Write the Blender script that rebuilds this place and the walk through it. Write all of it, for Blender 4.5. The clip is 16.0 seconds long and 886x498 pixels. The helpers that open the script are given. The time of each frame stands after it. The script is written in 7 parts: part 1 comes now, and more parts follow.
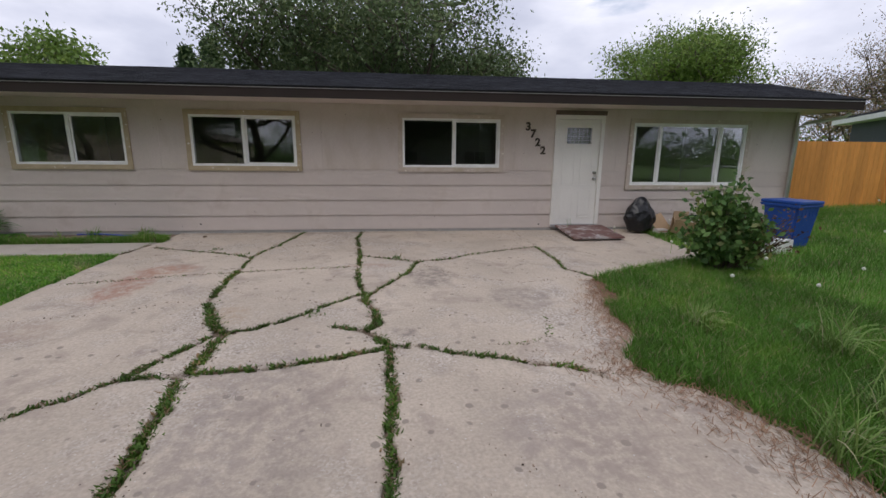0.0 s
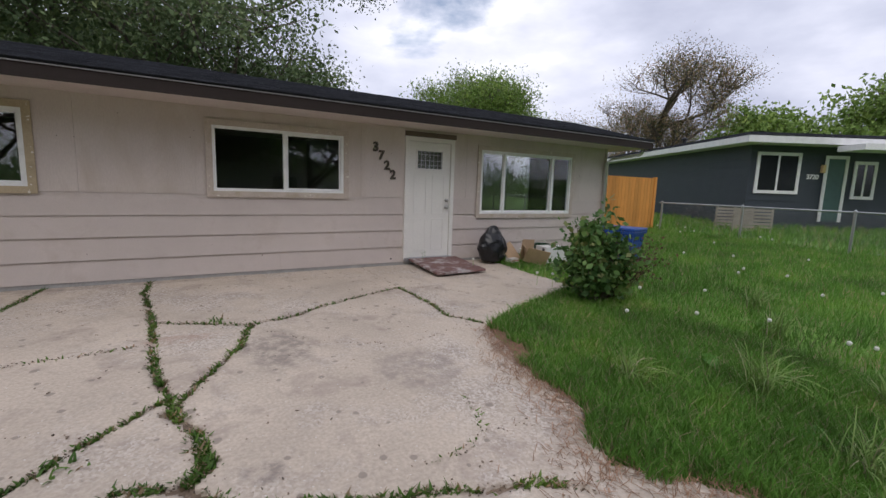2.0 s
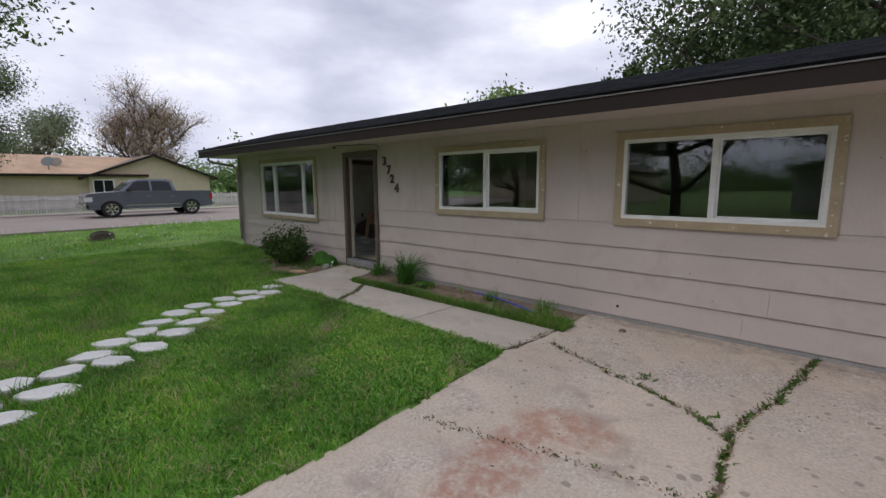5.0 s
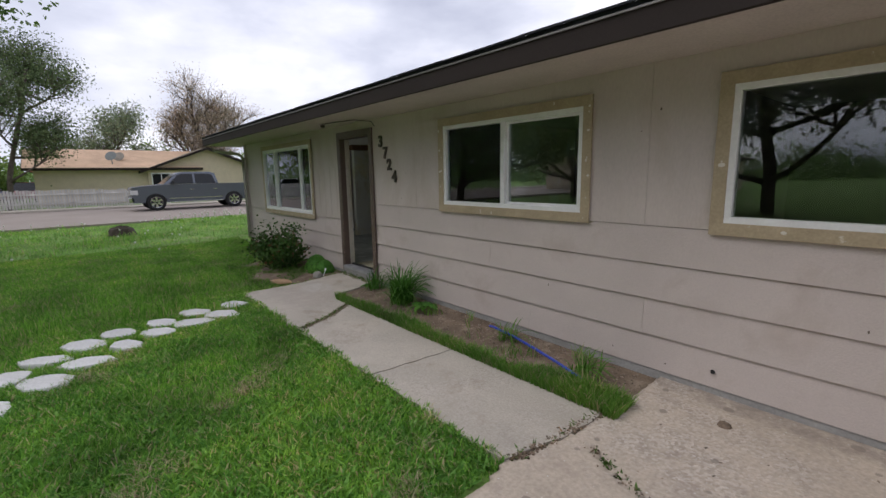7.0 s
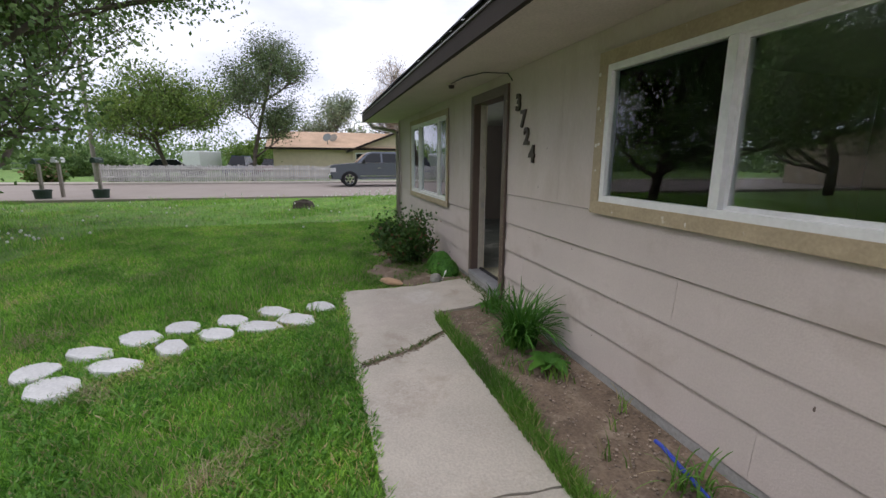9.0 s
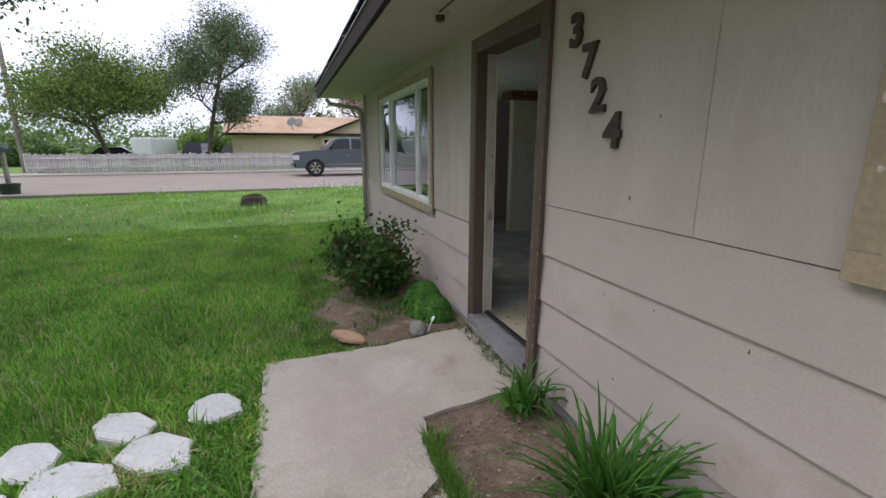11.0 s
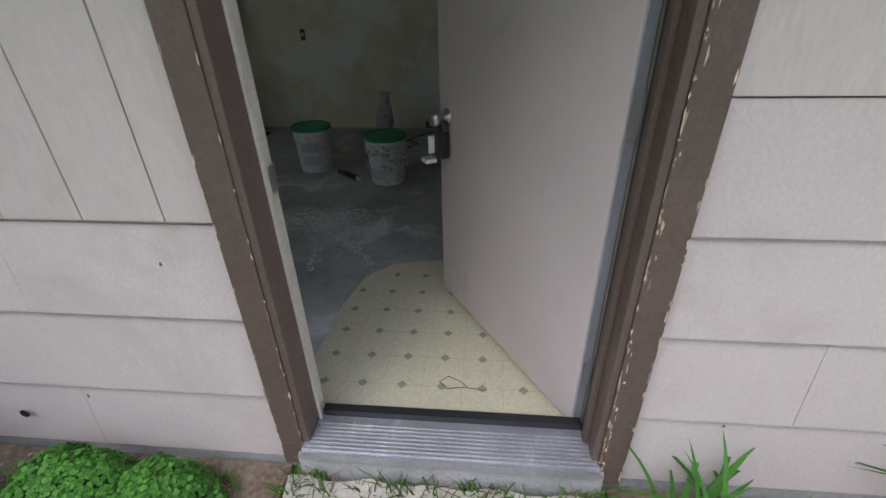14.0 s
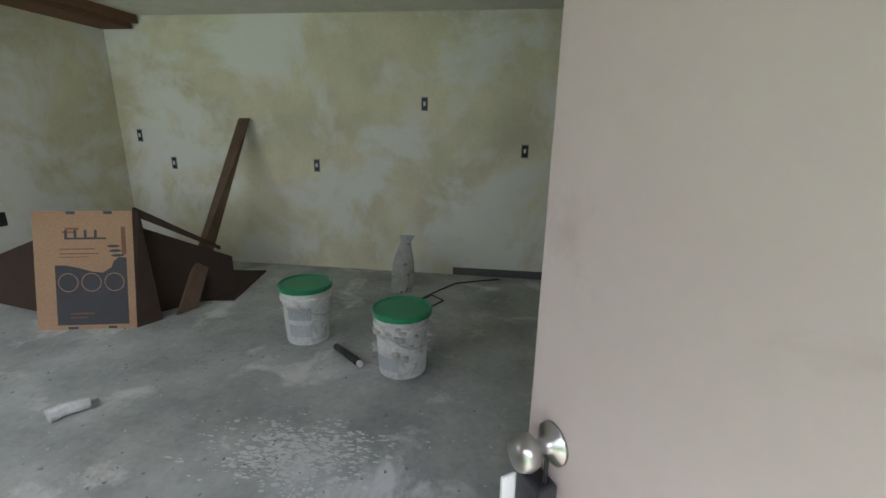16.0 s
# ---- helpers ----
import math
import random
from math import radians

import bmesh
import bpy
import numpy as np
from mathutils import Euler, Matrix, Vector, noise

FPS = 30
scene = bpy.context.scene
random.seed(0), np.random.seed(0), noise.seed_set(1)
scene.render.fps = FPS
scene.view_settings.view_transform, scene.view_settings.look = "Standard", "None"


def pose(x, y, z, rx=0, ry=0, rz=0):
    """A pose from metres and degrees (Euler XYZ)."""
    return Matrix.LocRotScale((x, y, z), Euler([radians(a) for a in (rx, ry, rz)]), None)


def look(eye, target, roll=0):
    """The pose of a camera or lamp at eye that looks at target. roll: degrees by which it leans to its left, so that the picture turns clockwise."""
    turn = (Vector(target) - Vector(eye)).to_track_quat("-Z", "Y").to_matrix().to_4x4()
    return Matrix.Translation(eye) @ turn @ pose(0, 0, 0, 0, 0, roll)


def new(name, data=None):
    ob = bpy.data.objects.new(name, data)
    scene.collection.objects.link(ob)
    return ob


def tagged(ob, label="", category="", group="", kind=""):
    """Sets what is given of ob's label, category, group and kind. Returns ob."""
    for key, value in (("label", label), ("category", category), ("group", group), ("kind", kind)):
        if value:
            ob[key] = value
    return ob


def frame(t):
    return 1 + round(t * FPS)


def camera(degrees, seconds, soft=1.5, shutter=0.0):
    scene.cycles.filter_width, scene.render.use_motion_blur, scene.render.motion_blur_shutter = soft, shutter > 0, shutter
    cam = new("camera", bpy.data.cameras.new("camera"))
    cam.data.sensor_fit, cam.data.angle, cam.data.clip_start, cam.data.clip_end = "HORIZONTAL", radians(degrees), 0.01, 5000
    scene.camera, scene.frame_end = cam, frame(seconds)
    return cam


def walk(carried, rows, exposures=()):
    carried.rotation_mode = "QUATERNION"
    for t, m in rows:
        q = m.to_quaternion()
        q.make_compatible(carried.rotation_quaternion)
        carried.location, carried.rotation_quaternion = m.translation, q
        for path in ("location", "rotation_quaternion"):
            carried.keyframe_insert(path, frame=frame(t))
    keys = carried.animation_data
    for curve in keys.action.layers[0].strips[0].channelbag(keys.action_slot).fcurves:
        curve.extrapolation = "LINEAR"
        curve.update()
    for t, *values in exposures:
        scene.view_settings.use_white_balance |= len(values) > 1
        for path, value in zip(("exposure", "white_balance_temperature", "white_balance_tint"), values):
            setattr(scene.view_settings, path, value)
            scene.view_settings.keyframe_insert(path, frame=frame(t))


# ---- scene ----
cam = camera(90.7, 16.0)
PATH = [
    (0, (0.082, -0.04, 1.775), (0.292, 1.905, 1.357), 0.5),
    (0.5, (0.018, 0.454, 1.728), (0.582, 2.331, 1.331), 1.2),
    (1, (0.039, 0.781, 1.732), (0.704, 2.633, 1.373), 1.3),
    (1.5, (-0.044, 1.158, 1.717), (0.844, 2.923, 1.405), 2.3),
    (2, (-0.158, 1.471, 1.708), (0.855, 3.172, 1.428), 1.9),
    (2.5, (-0.372, 1.686, 1.822), (0.18, 3.589, 1.548), -0.4),
    (3, (-0.693, 1.792, 1.908), (-0.788, 3.773, 1.646), -2.1),
    (3.5, (-0.994, 2.048, 1.951), (-1.615, 3.934, 1.713), -2.8),
    (4, (-1.109, 2.34, 1.978), (-2.215, 3.991, 1.755), -1.9),
    (4.2, (-1.178, 2.48, 1.994), (-2.389, 4.055, 1.759), -0.9),
    (6.3, (-2.308, 4.443, 1.933), (-3.674, 5.865, 1.6), -0.4),
    (6.5, (-2.35, 4.618, 1.935), (-3.724, 6.031, 1.594), -0.6),
    (7, (-2.504, 5.037, 1.912), (-4.01, 6.309, 1.576), -1.0),
    (7.5, (-2.797, 5.455, 1.888), (-4.33, 6.695, 1.551), -0.2),
    (8, (-3.011, 5.883, 1.849), (-4.778, 6.75, 1.495), -1.2),
    (8.5, (-3.325, 6.18, 1.809), (-5.177, 6.821, 1.411), 0.2),
    (9, (-3.81, 6.493, 1.837), (-5.692, 7.042, 1.439), 0.4),
    (11.5, (-6.252, 6.996, 1.819), (-8.055, 7.692, 1.306), -0.1),
    (12, (-6.732, 6.977, 1.762), (-8.459, 7.77, 1.137), -0.2),
    (12.5, (-7.243, 7.029, 1.71), (-8.681, 8.244, 1.033), 2.0),
    (13, (-7.676, 7.177, 1.715), (-8.699, 8.692, 0.904), -0.8),
    (13.5, (-8.038, 7.359, 1.7), (-8.798, 8.955, 0.764), -2.9),
    (14, (-8.364, 7.498, 1.664), (-8.535, 9.232, 0.681), -1.3),
    (14.5, (-8.529, 7.6, 1.694), (-8.325, 9.308, 0.675), 3.2),
    (15, (-8.484, 7.843, 1.72), (-8.423, 9.645, 0.856), 2.5),
    (15.5, (-8.468, 8.121, 1.749), (-8.732, 9.977, 1.051), -0.1),
    (16, (-8.6, 8.582, 1.751), (-8.851, 10.492, 1.213), 1.0),
]
walk(cam, [(t, look(eye, target, roll)) for t, eye, target, roll in PATH], (
    (0.0, 0.17, 6550, 11), (1.0, 0.2, 6550, 12), (2.5, 0.26, 6500, 11), (3.5, -0.03, 6450, 11), (4.0, 0.0, 6450, 12), (6.5, 0.28, 6600, 10), (7.5, 0.33, 6600, 10), (8.5, 0.47, 6550, 10), (9.0, 0.6, 6550, 11), (11.5, 0.8, 6350, 13),
    (12.0, 0.88, 6250, 13), (12.5, 1.08, 6150, 12), (13.0, 1.3, 6050, 11), (13.5, 1.5, 6050, 12), (14.0, 1.55, 6050, 12), (14.5, 1.65, 6050, 12), (15.0, 1.85, 6100, 12), (15.5, 2.7, 6100, 13), (16.0, 3.75, 6150, 14)))

# ---- world, sun ----
world = bpy.data.worlds.new("world")
scene.world = world
world.use_nodes = True


def N(nt, kind, **inputs):
    """A node with its inputs set by name; a socket as value is linked."""
    n = nt.nodes.new(kind)
    for k, v in inputs.items():
        sock = n.inputs[int(k[1:])] if k[0] == "i" and k[1:].isdigit() else n.inputs[k.replace("_", " ")]
        if isinstance(v, bpy.types.NodeSocket):
            nt.links.new(v, sock)
        else:
            sock.default_value = v
    return n


def ramp(nt, fac, stops):
    r = nt.nodes.new("ShaderNodeValToRGB")
    els = r.color_ramp.elements
    while len(els) > 1:
        els.remove(els[0])
    for i, (p, c) in enumerate(stops):
        e = els[0] if i == 0 else els.new(p)
        e.position = p
        e.color = (*c, 1) if len(c) == 3 else c
    nt.links.new(fac, r.inputs[0])
    return r.outputs[0]


def mix(nt, fac, a, b, mode="MIX"):
    m = nt.nodes.new("ShaderNodeMix")
    m.data_type, m.blend_type = "RGBA", mode
    for sock, v in ((m.inputs[0], fac), (m.inputs[6], a), (m.inputs[7], b)):
        if isinstance(v, bpy.types.NodeSocket):
            nt.links.new(v, sock)
        elif isinstance(v, (int, float)):
            sock.default_value = v
        else:
            sock.default_value = (*v, 1)
    return m.outputs[2]


SUN_EL, SUN_ROT = 52, 215
nt = world.node_tree
nt.nodes.clear()
sky = nt.nodes.new("ShaderNodeTexSky")
sky.sky_type, sky.sun_disc = "NISHITA", False
sky.sun_elevation, sky.sun_rotation = radians(SUN_EL), radians(SUN_ROT)
geo = nt.nodes.new("ShaderNodeTexCoord")
stretch = N(nt, "ShaderNodeMapping", Vector=geo.outputs["Generated"], Scale=(1.0, 1.0, 2.4), Location=(0.35, 0.2, 0.0))
c1 = N(nt, "ShaderNodeTexNoise", Vector=stretch.outputs[0], Scale=1.7, Detail=8.0, Roughness=0.55, Distortion=0.25)
c2 = N(nt, "ShaderNodeTexNoise", Vector=stretch.outputs[0], Scale=2.3, Detail=10.0, Roughness=0.52)
cover = ramp(nt, c1.outputs[0], [(0.24, (0, 0, 0)), (0.34, (1, 1, 1))])
cloud = ramp(nt, c2.outputs[0], [(0.30, (4.0, 4.3, 5.6)), (0.45, (5.7, 6.0, 7.3)), (0.57, (7.6, 7.8, 9.0)), (0.72, (11.5, 11.5, 12.0))])
skymix = mix(nt, cover, sky.outputs[0], cloud)
bg = N(nt, "ShaderNodeBackground", Color=skymix, Strength=0.105)
out = nt.nodes.new("ShaderNodeOutputWorld")
nt.links.new(bg.outputs[0], out.inputs[0])

sun = new("sun", bpy.data.lights.new("sun", "SUN"))
sun.data.energy, sun.data.angle, sun.data.color = 0.75, radians(32), (1.0, 0.96, 0.9)
a, e = radians(SUN_ROT), radians(SUN_EL)
sun.matrix_world = look((0, 0, 30), (-math.sin(a) * math.cos(e), -math.cos(a) * math.cos(e), 30 - math.sin(e)))


# ---- materials ----
def mat(name, col, rough=0.8, vary=0.18, scale=3.0, fine=60.0, bump=0.2, metal=0.0, spec=0.4, stain=None, stain_at=(0.55, 0.7),
        stain_scale=1.5, piece=0.0, fine_vary=0.12, stretch=(1, 1, 1), island=0.0):
    m = bpy.data.materials.new(name)
    m.use_nodes = True
    nt = m.node_tree
    b = nt.nodes["Principled BSDF"]
    tc = nt.nodes.new("ShaderNodeTexCoord")
    mp = N(nt, "ShaderNodeMapping", Vector=tc.outputs["Object"], Scale=stretch)
    big = N(nt, "ShaderNodeTexNoise", Vector=mp.outputs[0], Scale=scale, Detail=5.0, Roughness=0.6)
    small = N(nt, "ShaderNodeTexNoise", Vector=mp.outputs[0], Scale=fine, Detail=3.0)
    lo, hi = [c * (1 - vary) for c in col], [min(1, c * (1 + vary)) for c in col]
    c = ramp(nt, big.outputs[0], [(0.3, lo), (0.7, hi)])
    g = ramp(nt, small.outputs[0], [(0.25, (1 - fine_vary,) * 3), (0.75, (1 + fine_vary,) * 3)])
    c = mix(nt, 1.0, c, g, "MULTIPLY")
    if stain:
        st = N(nt, "ShaderNodeTexNoise", Vector=mp.outputs[0], Scale=stain_scale, Detail=7.0, Roughness=0.65, Distortion=0.4)
        f = ramp(nt, st.outputs[0], [(stain_at[0], (0, 0, 0)), (stain_at[1], (1, 1, 1))])
        c = mix(nt, f, c, stain)
    if piece or island:
        src = nt.nodes.new("ShaderNodeObjectInfo").outputs["Random"] if piece else nt.nodes.new("ShaderNodeNewGeometry").outputs["Random Per Island"]
        v = piece or island
        c = mix(nt, 1.0, c, ramp(nt, src, [(0, (1 - v,) * 3), (1, (1 + v,) * 3)]), "MULTIPLY")
    nt.links.new(c, b.inputs["Base Color"])
    b.inputs["Roughness"].default_value, b.inputs["Metallic"].default_value = rough, metal
    b.inputs["Specular IOR Level"].default_value = spec
    if bump:
        bm_ = N(nt, "ShaderNodeBump", Strength=bump, Distance=0.01, Height=small.outputs[0])
        nt.links.new(bm_.outputs[0], b.inputs["Normal"])
    return m


def plain(name, col, rough=0.5, metal=0.0):
    return mat(name, col, rough, vary=0.08, scale=6, fine=40, bump=0.04, metal=metal, fine_vary=0.05)


def leaf_mat(name, lo, hi, dry=None, dry_amount=0.1, trans=0.25):
    m = bpy.data.materials.new(name)
    m.use_nodes = True
    nt = m.node_tree
    b = nt.nodes["Principled BSDF"]
    r = nt.nodes.new("ShaderNodeNewGeometry").outputs["Random Per Island"]
    stops = [(0.0, lo), (1.0 - dry_amount - 0.02, hi)]
    if dry:
        stops += [(1.0 - dry_amount, dry), (1.0, dry)]
    c = ramp(nt, r, stops)
    tc = nt.nodes.new("ShaderNodeTexCoord")
    n = N(nt, "ShaderNodeTexNoise", Vector=tc.outputs["Object"], Scale=1.1, Detail=7.0, Roughness=0.65)
    c = mix(nt, 1.0, c, ramp(nt, n.outputs[0], [(0.32, (0.55, 0.58, 0.6)), (0.5, (0.95, 0.98, 0.95)), (0.68, (1.5, 1.28, 1.2))]), "MULTIPLY")
    nt.links.new(c, b.inputs["Base Color"])
    b.inputs["Roughness"].default_value = 0.55
    b.inputs["Specular IOR Level"].default_value = 0.25
    tr = N(nt, "ShaderNodeBsdfTranslucent", Color=c)
    mx = N(nt, "ShaderNodeMixShader", i0=trans, i1=b.outputs[0], i2=tr.outputs[0])
    nt.links.new(mx.outputs[0], nt.nodes["Material Output"].inputs[0])
    return m


def glass_mat(name, tint=(0.97, 0.985, 0.98), gloss=1.5):
    m = bpy.data.materials.new(name)
    m.use_nodes = True
    nt = m.node_tree
    nt.nodes.clear()
    tr = N(nt, "ShaderNodeBsdfTransparent", Color=(*tint, 1))
    gl = N(nt, "ShaderNodeBsdfGlossy", Color=(0.95, 0.97, 1.0, 1), Roughness=0.01)
    fr = N(nt, "ShaderNodeFresnel", IOR=gloss)
    up = N(nt, "ShaderNodeMath", i0=fr.outputs[0], i1=1.7)
    up.operation, up.use_clamp = "MULTIPLY", True
    mx = N(nt, "ShaderNodeMixShader", i0=up.outputs[0], i1=tr.outputs[0], i2=gl.outputs[0])
    o = N(nt, "ShaderNodeOutputMaterial", Surface=mx.outputs[0])
    return m


SIDING = mat("painted_siding", (0.535, 0.465, 0.43), 0.62, vary=0.07, scale=0.9, fine=90, bump=0.25, fine_vary=0.05, stain=(0.43, 0.36, 0.315),
             stain_at=(0.54, 0.78), stain_scale=1.8)
PANEL = mat("painted_panel_siding", (0.54, 0.47, 0.43), 0.62, vary=0.07, scale=0.8, fine=70, bump=0.3, fine_vary=0.05, stain=(0.44, 0.365, 0.3),
            stain_at=(0.5, 0.78), stain_scale=1.5, stretch=(1, 1, 0.35))
SOFFIT = mat("painted_soffit", (0.56, 0.49, 0.45), 0.7, vary=0.06, bump=0.1)
FASCIA = mat("dark_brown_fascia", (0.022, 0.014, 0.012), 0.8, vary=0.15, scale=2, fine=50, bump=0.1)
SHINGLE = mat("asphalt_shingle", (0.026, 0.028, 0.036), 0.95, vary=0.3, scale=8, fine=260, bump=0.7, fine_vary=0.4, island=0.3)
TRIMPAINT = mat("painted_window_trim", (0.50, 0.425, 0.365), 0.65, vary=0.08, scale=4, fine=60, bump=0.1, stain=(0.42, 0.35, 0.26), stain_at=(0.5, 0.7), stain_scale=5)
TANTRIM = mat("unpainted_tan_trim", (0.41, 0.33, 0.22), 0.7, vary=0.1, scale=5, fine=60, bump=0.15, stain=(0.62, 0.57, 0.48), stain_at=(0.66, 0.72), stain_scale=9)
VINYL = plain("white_vinyl", (0.78, 0.78, 0.77), 0.35)
WHITEPAINT = mat("white_door_paint", (0.72, 0.7, 0.66), 0.5, vary=0.05, scale=2, bump=0.08, stain=(0.6, 0.56, 0.5), stain_at=(0.62, 0.85))
BROWNPAINT = mat("chipped_brown_paint", (0.115, 0.082, 0.066), 0.45, vary=0.12, scale=4, fine=80, bump=0.3, stain=(0.5, 0.42, 0.33), stain_at=(0.7, 0.715), stain_scale=7)
DOORPAINT = mat("tan_door_paint", (0.53, 0.455, 0.43), 0.6, vary=0.05, scale=2, fine=30, bump=0.0, fine_vary=0.015, stain=(0.3, 0.245, 0.2), stain_at=(0.62, 0.9), stain_scale=2.5)
PALEPAINT = mat("pale_worn_paint", (0.50, 0.465, 0.39), 0.6, vary=0.1, scale=9, bump=0.2, stain=(0.2, 0.17, 0.14), stain_at=(0.66, 0.72), stain_scale=14)
GLASS = glass_mat("window_glass")
CONCRETE = mat("weathered_concrete", (0.47, 0.395, 0.32), 0.9, vary=0.14, scale=1.1, fine=45, bump=0.5, fine_vary=0.16, stain=(0.31, 0.25, 0.21),
               stain_at=(0.53, 0.72), stain_scale=2.3, piece=0.06)


def weather(m, spots, aggregate, pits=True, bare=0.5):
    """Pits, bare aggregate and stains with places of their own, added to a concrete material."""
    nt = m.node_tree
    b = nt.nodes["Principled BSDF"]
    c = b.inputs["Base Color"].links[0].from_socket
    tc = nt.nodes.new("ShaderNodeTexCoord").outputs["Object"]
    wav = N(nt, "ShaderNodeTexNoise", Vector=tc, Scale=3.2, Detail=8.0, Roughness=0.7)
    vo = N(nt, "ShaderNodeTexVoronoi", Vector=tc, Scale=62.0)
    agg = ramp(nt, vo.outputs["Color"], [(0.2, (0.22, 0.18, 0.155)), (0.5, (0.42, 0.37, 0.325)), (0.85, (0.66, 0.61, 0.56))])
    mask = ramp(nt, N(nt, "ShaderNodeTexNoise", Vector=tc, Scale=aggregate, Detail=9.0, Roughness=0.72).outputs[0], [(0.49, (0, 0, 0)), (0.62, (bare, bare, bare))])
    c = mix(nt, mask, c, agg)
    if pits:
        v2 = N(nt, "ShaderNodeTexVoronoi", Vector=tc, Scale=5.5)
        nz = N(nt, "ShaderNodeMath", i0=wav.outputs[0], i1=0.55)
        nz.operation = "MULTIPLY"
        ad = N(nt, "ShaderNodeMath", i0=v2.outputs["Distance"], i1=nz.outputs[0])
        c = mix(nt, ramp(nt, ad.outputs[0], [(0.385, (0.8, 0.8, 0.8)), (0.41, (0, 0, 0))]), c, (0.25, 0.21, 0.175))
        hl = ramp(nt, N(nt, "ShaderNodeTexVoronoi", Vector=tc, Scale=17.0).outputs["Distance"], [(0.07, (1, 1, 1)), (0.09, (0, 0, 0))])
        c = mix(nt, hl, c, (0.6, 0.57, 0.52))
    speck = N(nt, "ShaderNodeTexNoise", Vector=tc, Scale=9.0, Detail=8.0, Roughness=0.75)
    for x, y, rx, ry, col, k in spots:
        mp = N(nt, "ShaderNodeMapping", Vector=tc, Scale=(1 / rx, 1 / ry, 0.0), Location=(-x / rx, -y / ry, 0.0))
        ln = nt.nodes.new("ShaderNodeVectorMath")
        ln.operation = "LENGTH"
        nt.links.new(mp.outputs[0], ln.inputs[0])
        s = N(nt, "ShaderNodeMath", i0=ln.outputs["Value"], i1=wav.outputs[0])
        s2 = ramp(nt, s.outputs[0], [(0.75, (k, k, k)), (1.0, (0, 0, 0))])
        s.operation = "ADD"
        half = N(nt, "ShaderNodeMath", i0=s.outputs[0], i1=0.6)
        half.operation = "MULTIPLY"
        nt.links.new(half.outputs[0], s2.node.inputs[0])
        pt = N(nt, "ShaderNodeMath", i0=s2, i1=ramp(nt, speck.outputs[0], [(0.42, (0.15, 0.15, 0.15)), (0.56, (1, 1, 1))]))
        pt.operation = "MULTIPLY"
        c = mix(nt, pt.outputs[0], c, col)
    nt.links.new(c, b.inputs["Base Color"])
    bp = b.inputs["Normal"].links[0].from_node
    h = N(nt, "ShaderNodeMath", i0=vo.outputs["Distance"], i1=mask)
    h.operation = "MULTIPLY"
    b2 = N(nt, "ShaderNodeBump", Strength=0.9, Distance=0.006, Height=h.outputs[0], Normal=bp.outputs[0])
    nt.links.new(b2.outputs[0], b.inputs["Normal"])


weather(CONCRETE, [(-3.05, 5.2, 0.25, 0.6, (0.34, 0.17, 0.12), 0.75), (-2.9, 5.85, 0.38, 0.24, (0.36, 0.19, 0.13), 0.75), (-1.6, 4.25, 0.2, 0.25, (0.40, 0.29, 0.19), 0.5), (-3.3, 4.0, 0.35, 0.25, (0.33, 0.24, 0.19), 0.5), (2.0, 3.3, 0.25, 0.2, (0.26, 0.2, 0.16), 0.5), (-0.25, 5.9, 0.3, 0.12, (0.36, 0.23, 0.17), 0.5), (0.5, 5.35, 0.3, 0.45, (0.2, 0.17, 0.15), 0.7), (1.45, 4.5, 0.35, 0.4, (0.25, 0.21, 0.185), 0.6),
                   (-0.85, 2.4, 0.5, 1.2, (0.24, 0.2, 0.18), 0.5), (1.15, 2.3, 0.5, 0.5, (0.3, 0.25, 0.22), 0.5), (-1.9, 8.3, 2.5, 0.12, (0.24, 0.2, 0.17), 0.6), (1.6, 2.2, 0.6, 0.6, (0.3, 0.24, 0.2), 0.4), (0.14, 3.75, 0.12, 0.1, (0.2, 0.17, 0.15), 0.7)], 0.85)
WALKCON = mat("walk_concrete", (0.45, 0.405, 0.345), 0.9, vary=0.1, scale=2, fine=70, bump=0.45, fine_vary=0.12, stain=(0.35, 0.29, 0.23), stain_at=(0.56, 0.75), stain_scale=3, piece=0.05)
weather(WALKCON, [(-8.1, 7.3, 0.5, 0.4, (0.4, 0.34, 0.3), 0.5), (-7.2, 7.1, 0.35, 0.12, (0.3, 0.25, 0.2), 0.5), (-6.4, 7.0, 0.25, 0.15, (0.32, 0.26, 0.21), 0.4), (-8.4, 7.6, 0.25, 0.2, (0.58, 0.56, 0.53), 0.5)], 1.3, False, 0.22)
FOUNDATION = mat("foundation_concrete", (0.33, 0.32, 0.31), 0.9, vary=0.15, bump=0.4)
SOIL = mat("bare_soil", (0.17, 0.125, 0.09), 0.95, vary=0.3, scale=5, fine=55, bump=0.9, fine_vary=0.35, stain=(0.30, 0.24, 0.18), stain_at=(0.5, 0.7), stain_scale=6)
ASPHALT = mat("street_asphalt", (0.30, 0.255, 0.225), 0.9, vary=0.08, scale=0.6, fine=30, bump=0.3)
GRASSBED = mat("lawn_ground", (0.13, 0.24, 0.045), 0.95, vary=0.35, scale=0.8, fine=30, bump=0.8, fine_vary=0.5, stain=(0.27, 0.24, 0.13), stain_at=(0.55, 0.72), stain_scale=1.7)
GRASS = leaf_mat("grass_blades", (0.075, 0.225, 0.025), (0.33, 0.62, 0.095), (0.55, 0.46, 0.26), 0.12, 0.4)
GRASSLONG = leaf_mat("long_grass_blades", (0.09, 0.21, 0.03), (0.19, 0.37, 0.07), (0.4, 0.34, 0.2), 0.1, 0.35)
WEED = leaf_mat("weed_leaves", (0.055, 0.12, 0.02), (0.12, 0.21, 0.04), (0.28, 0.2, 0.12), 0.15)
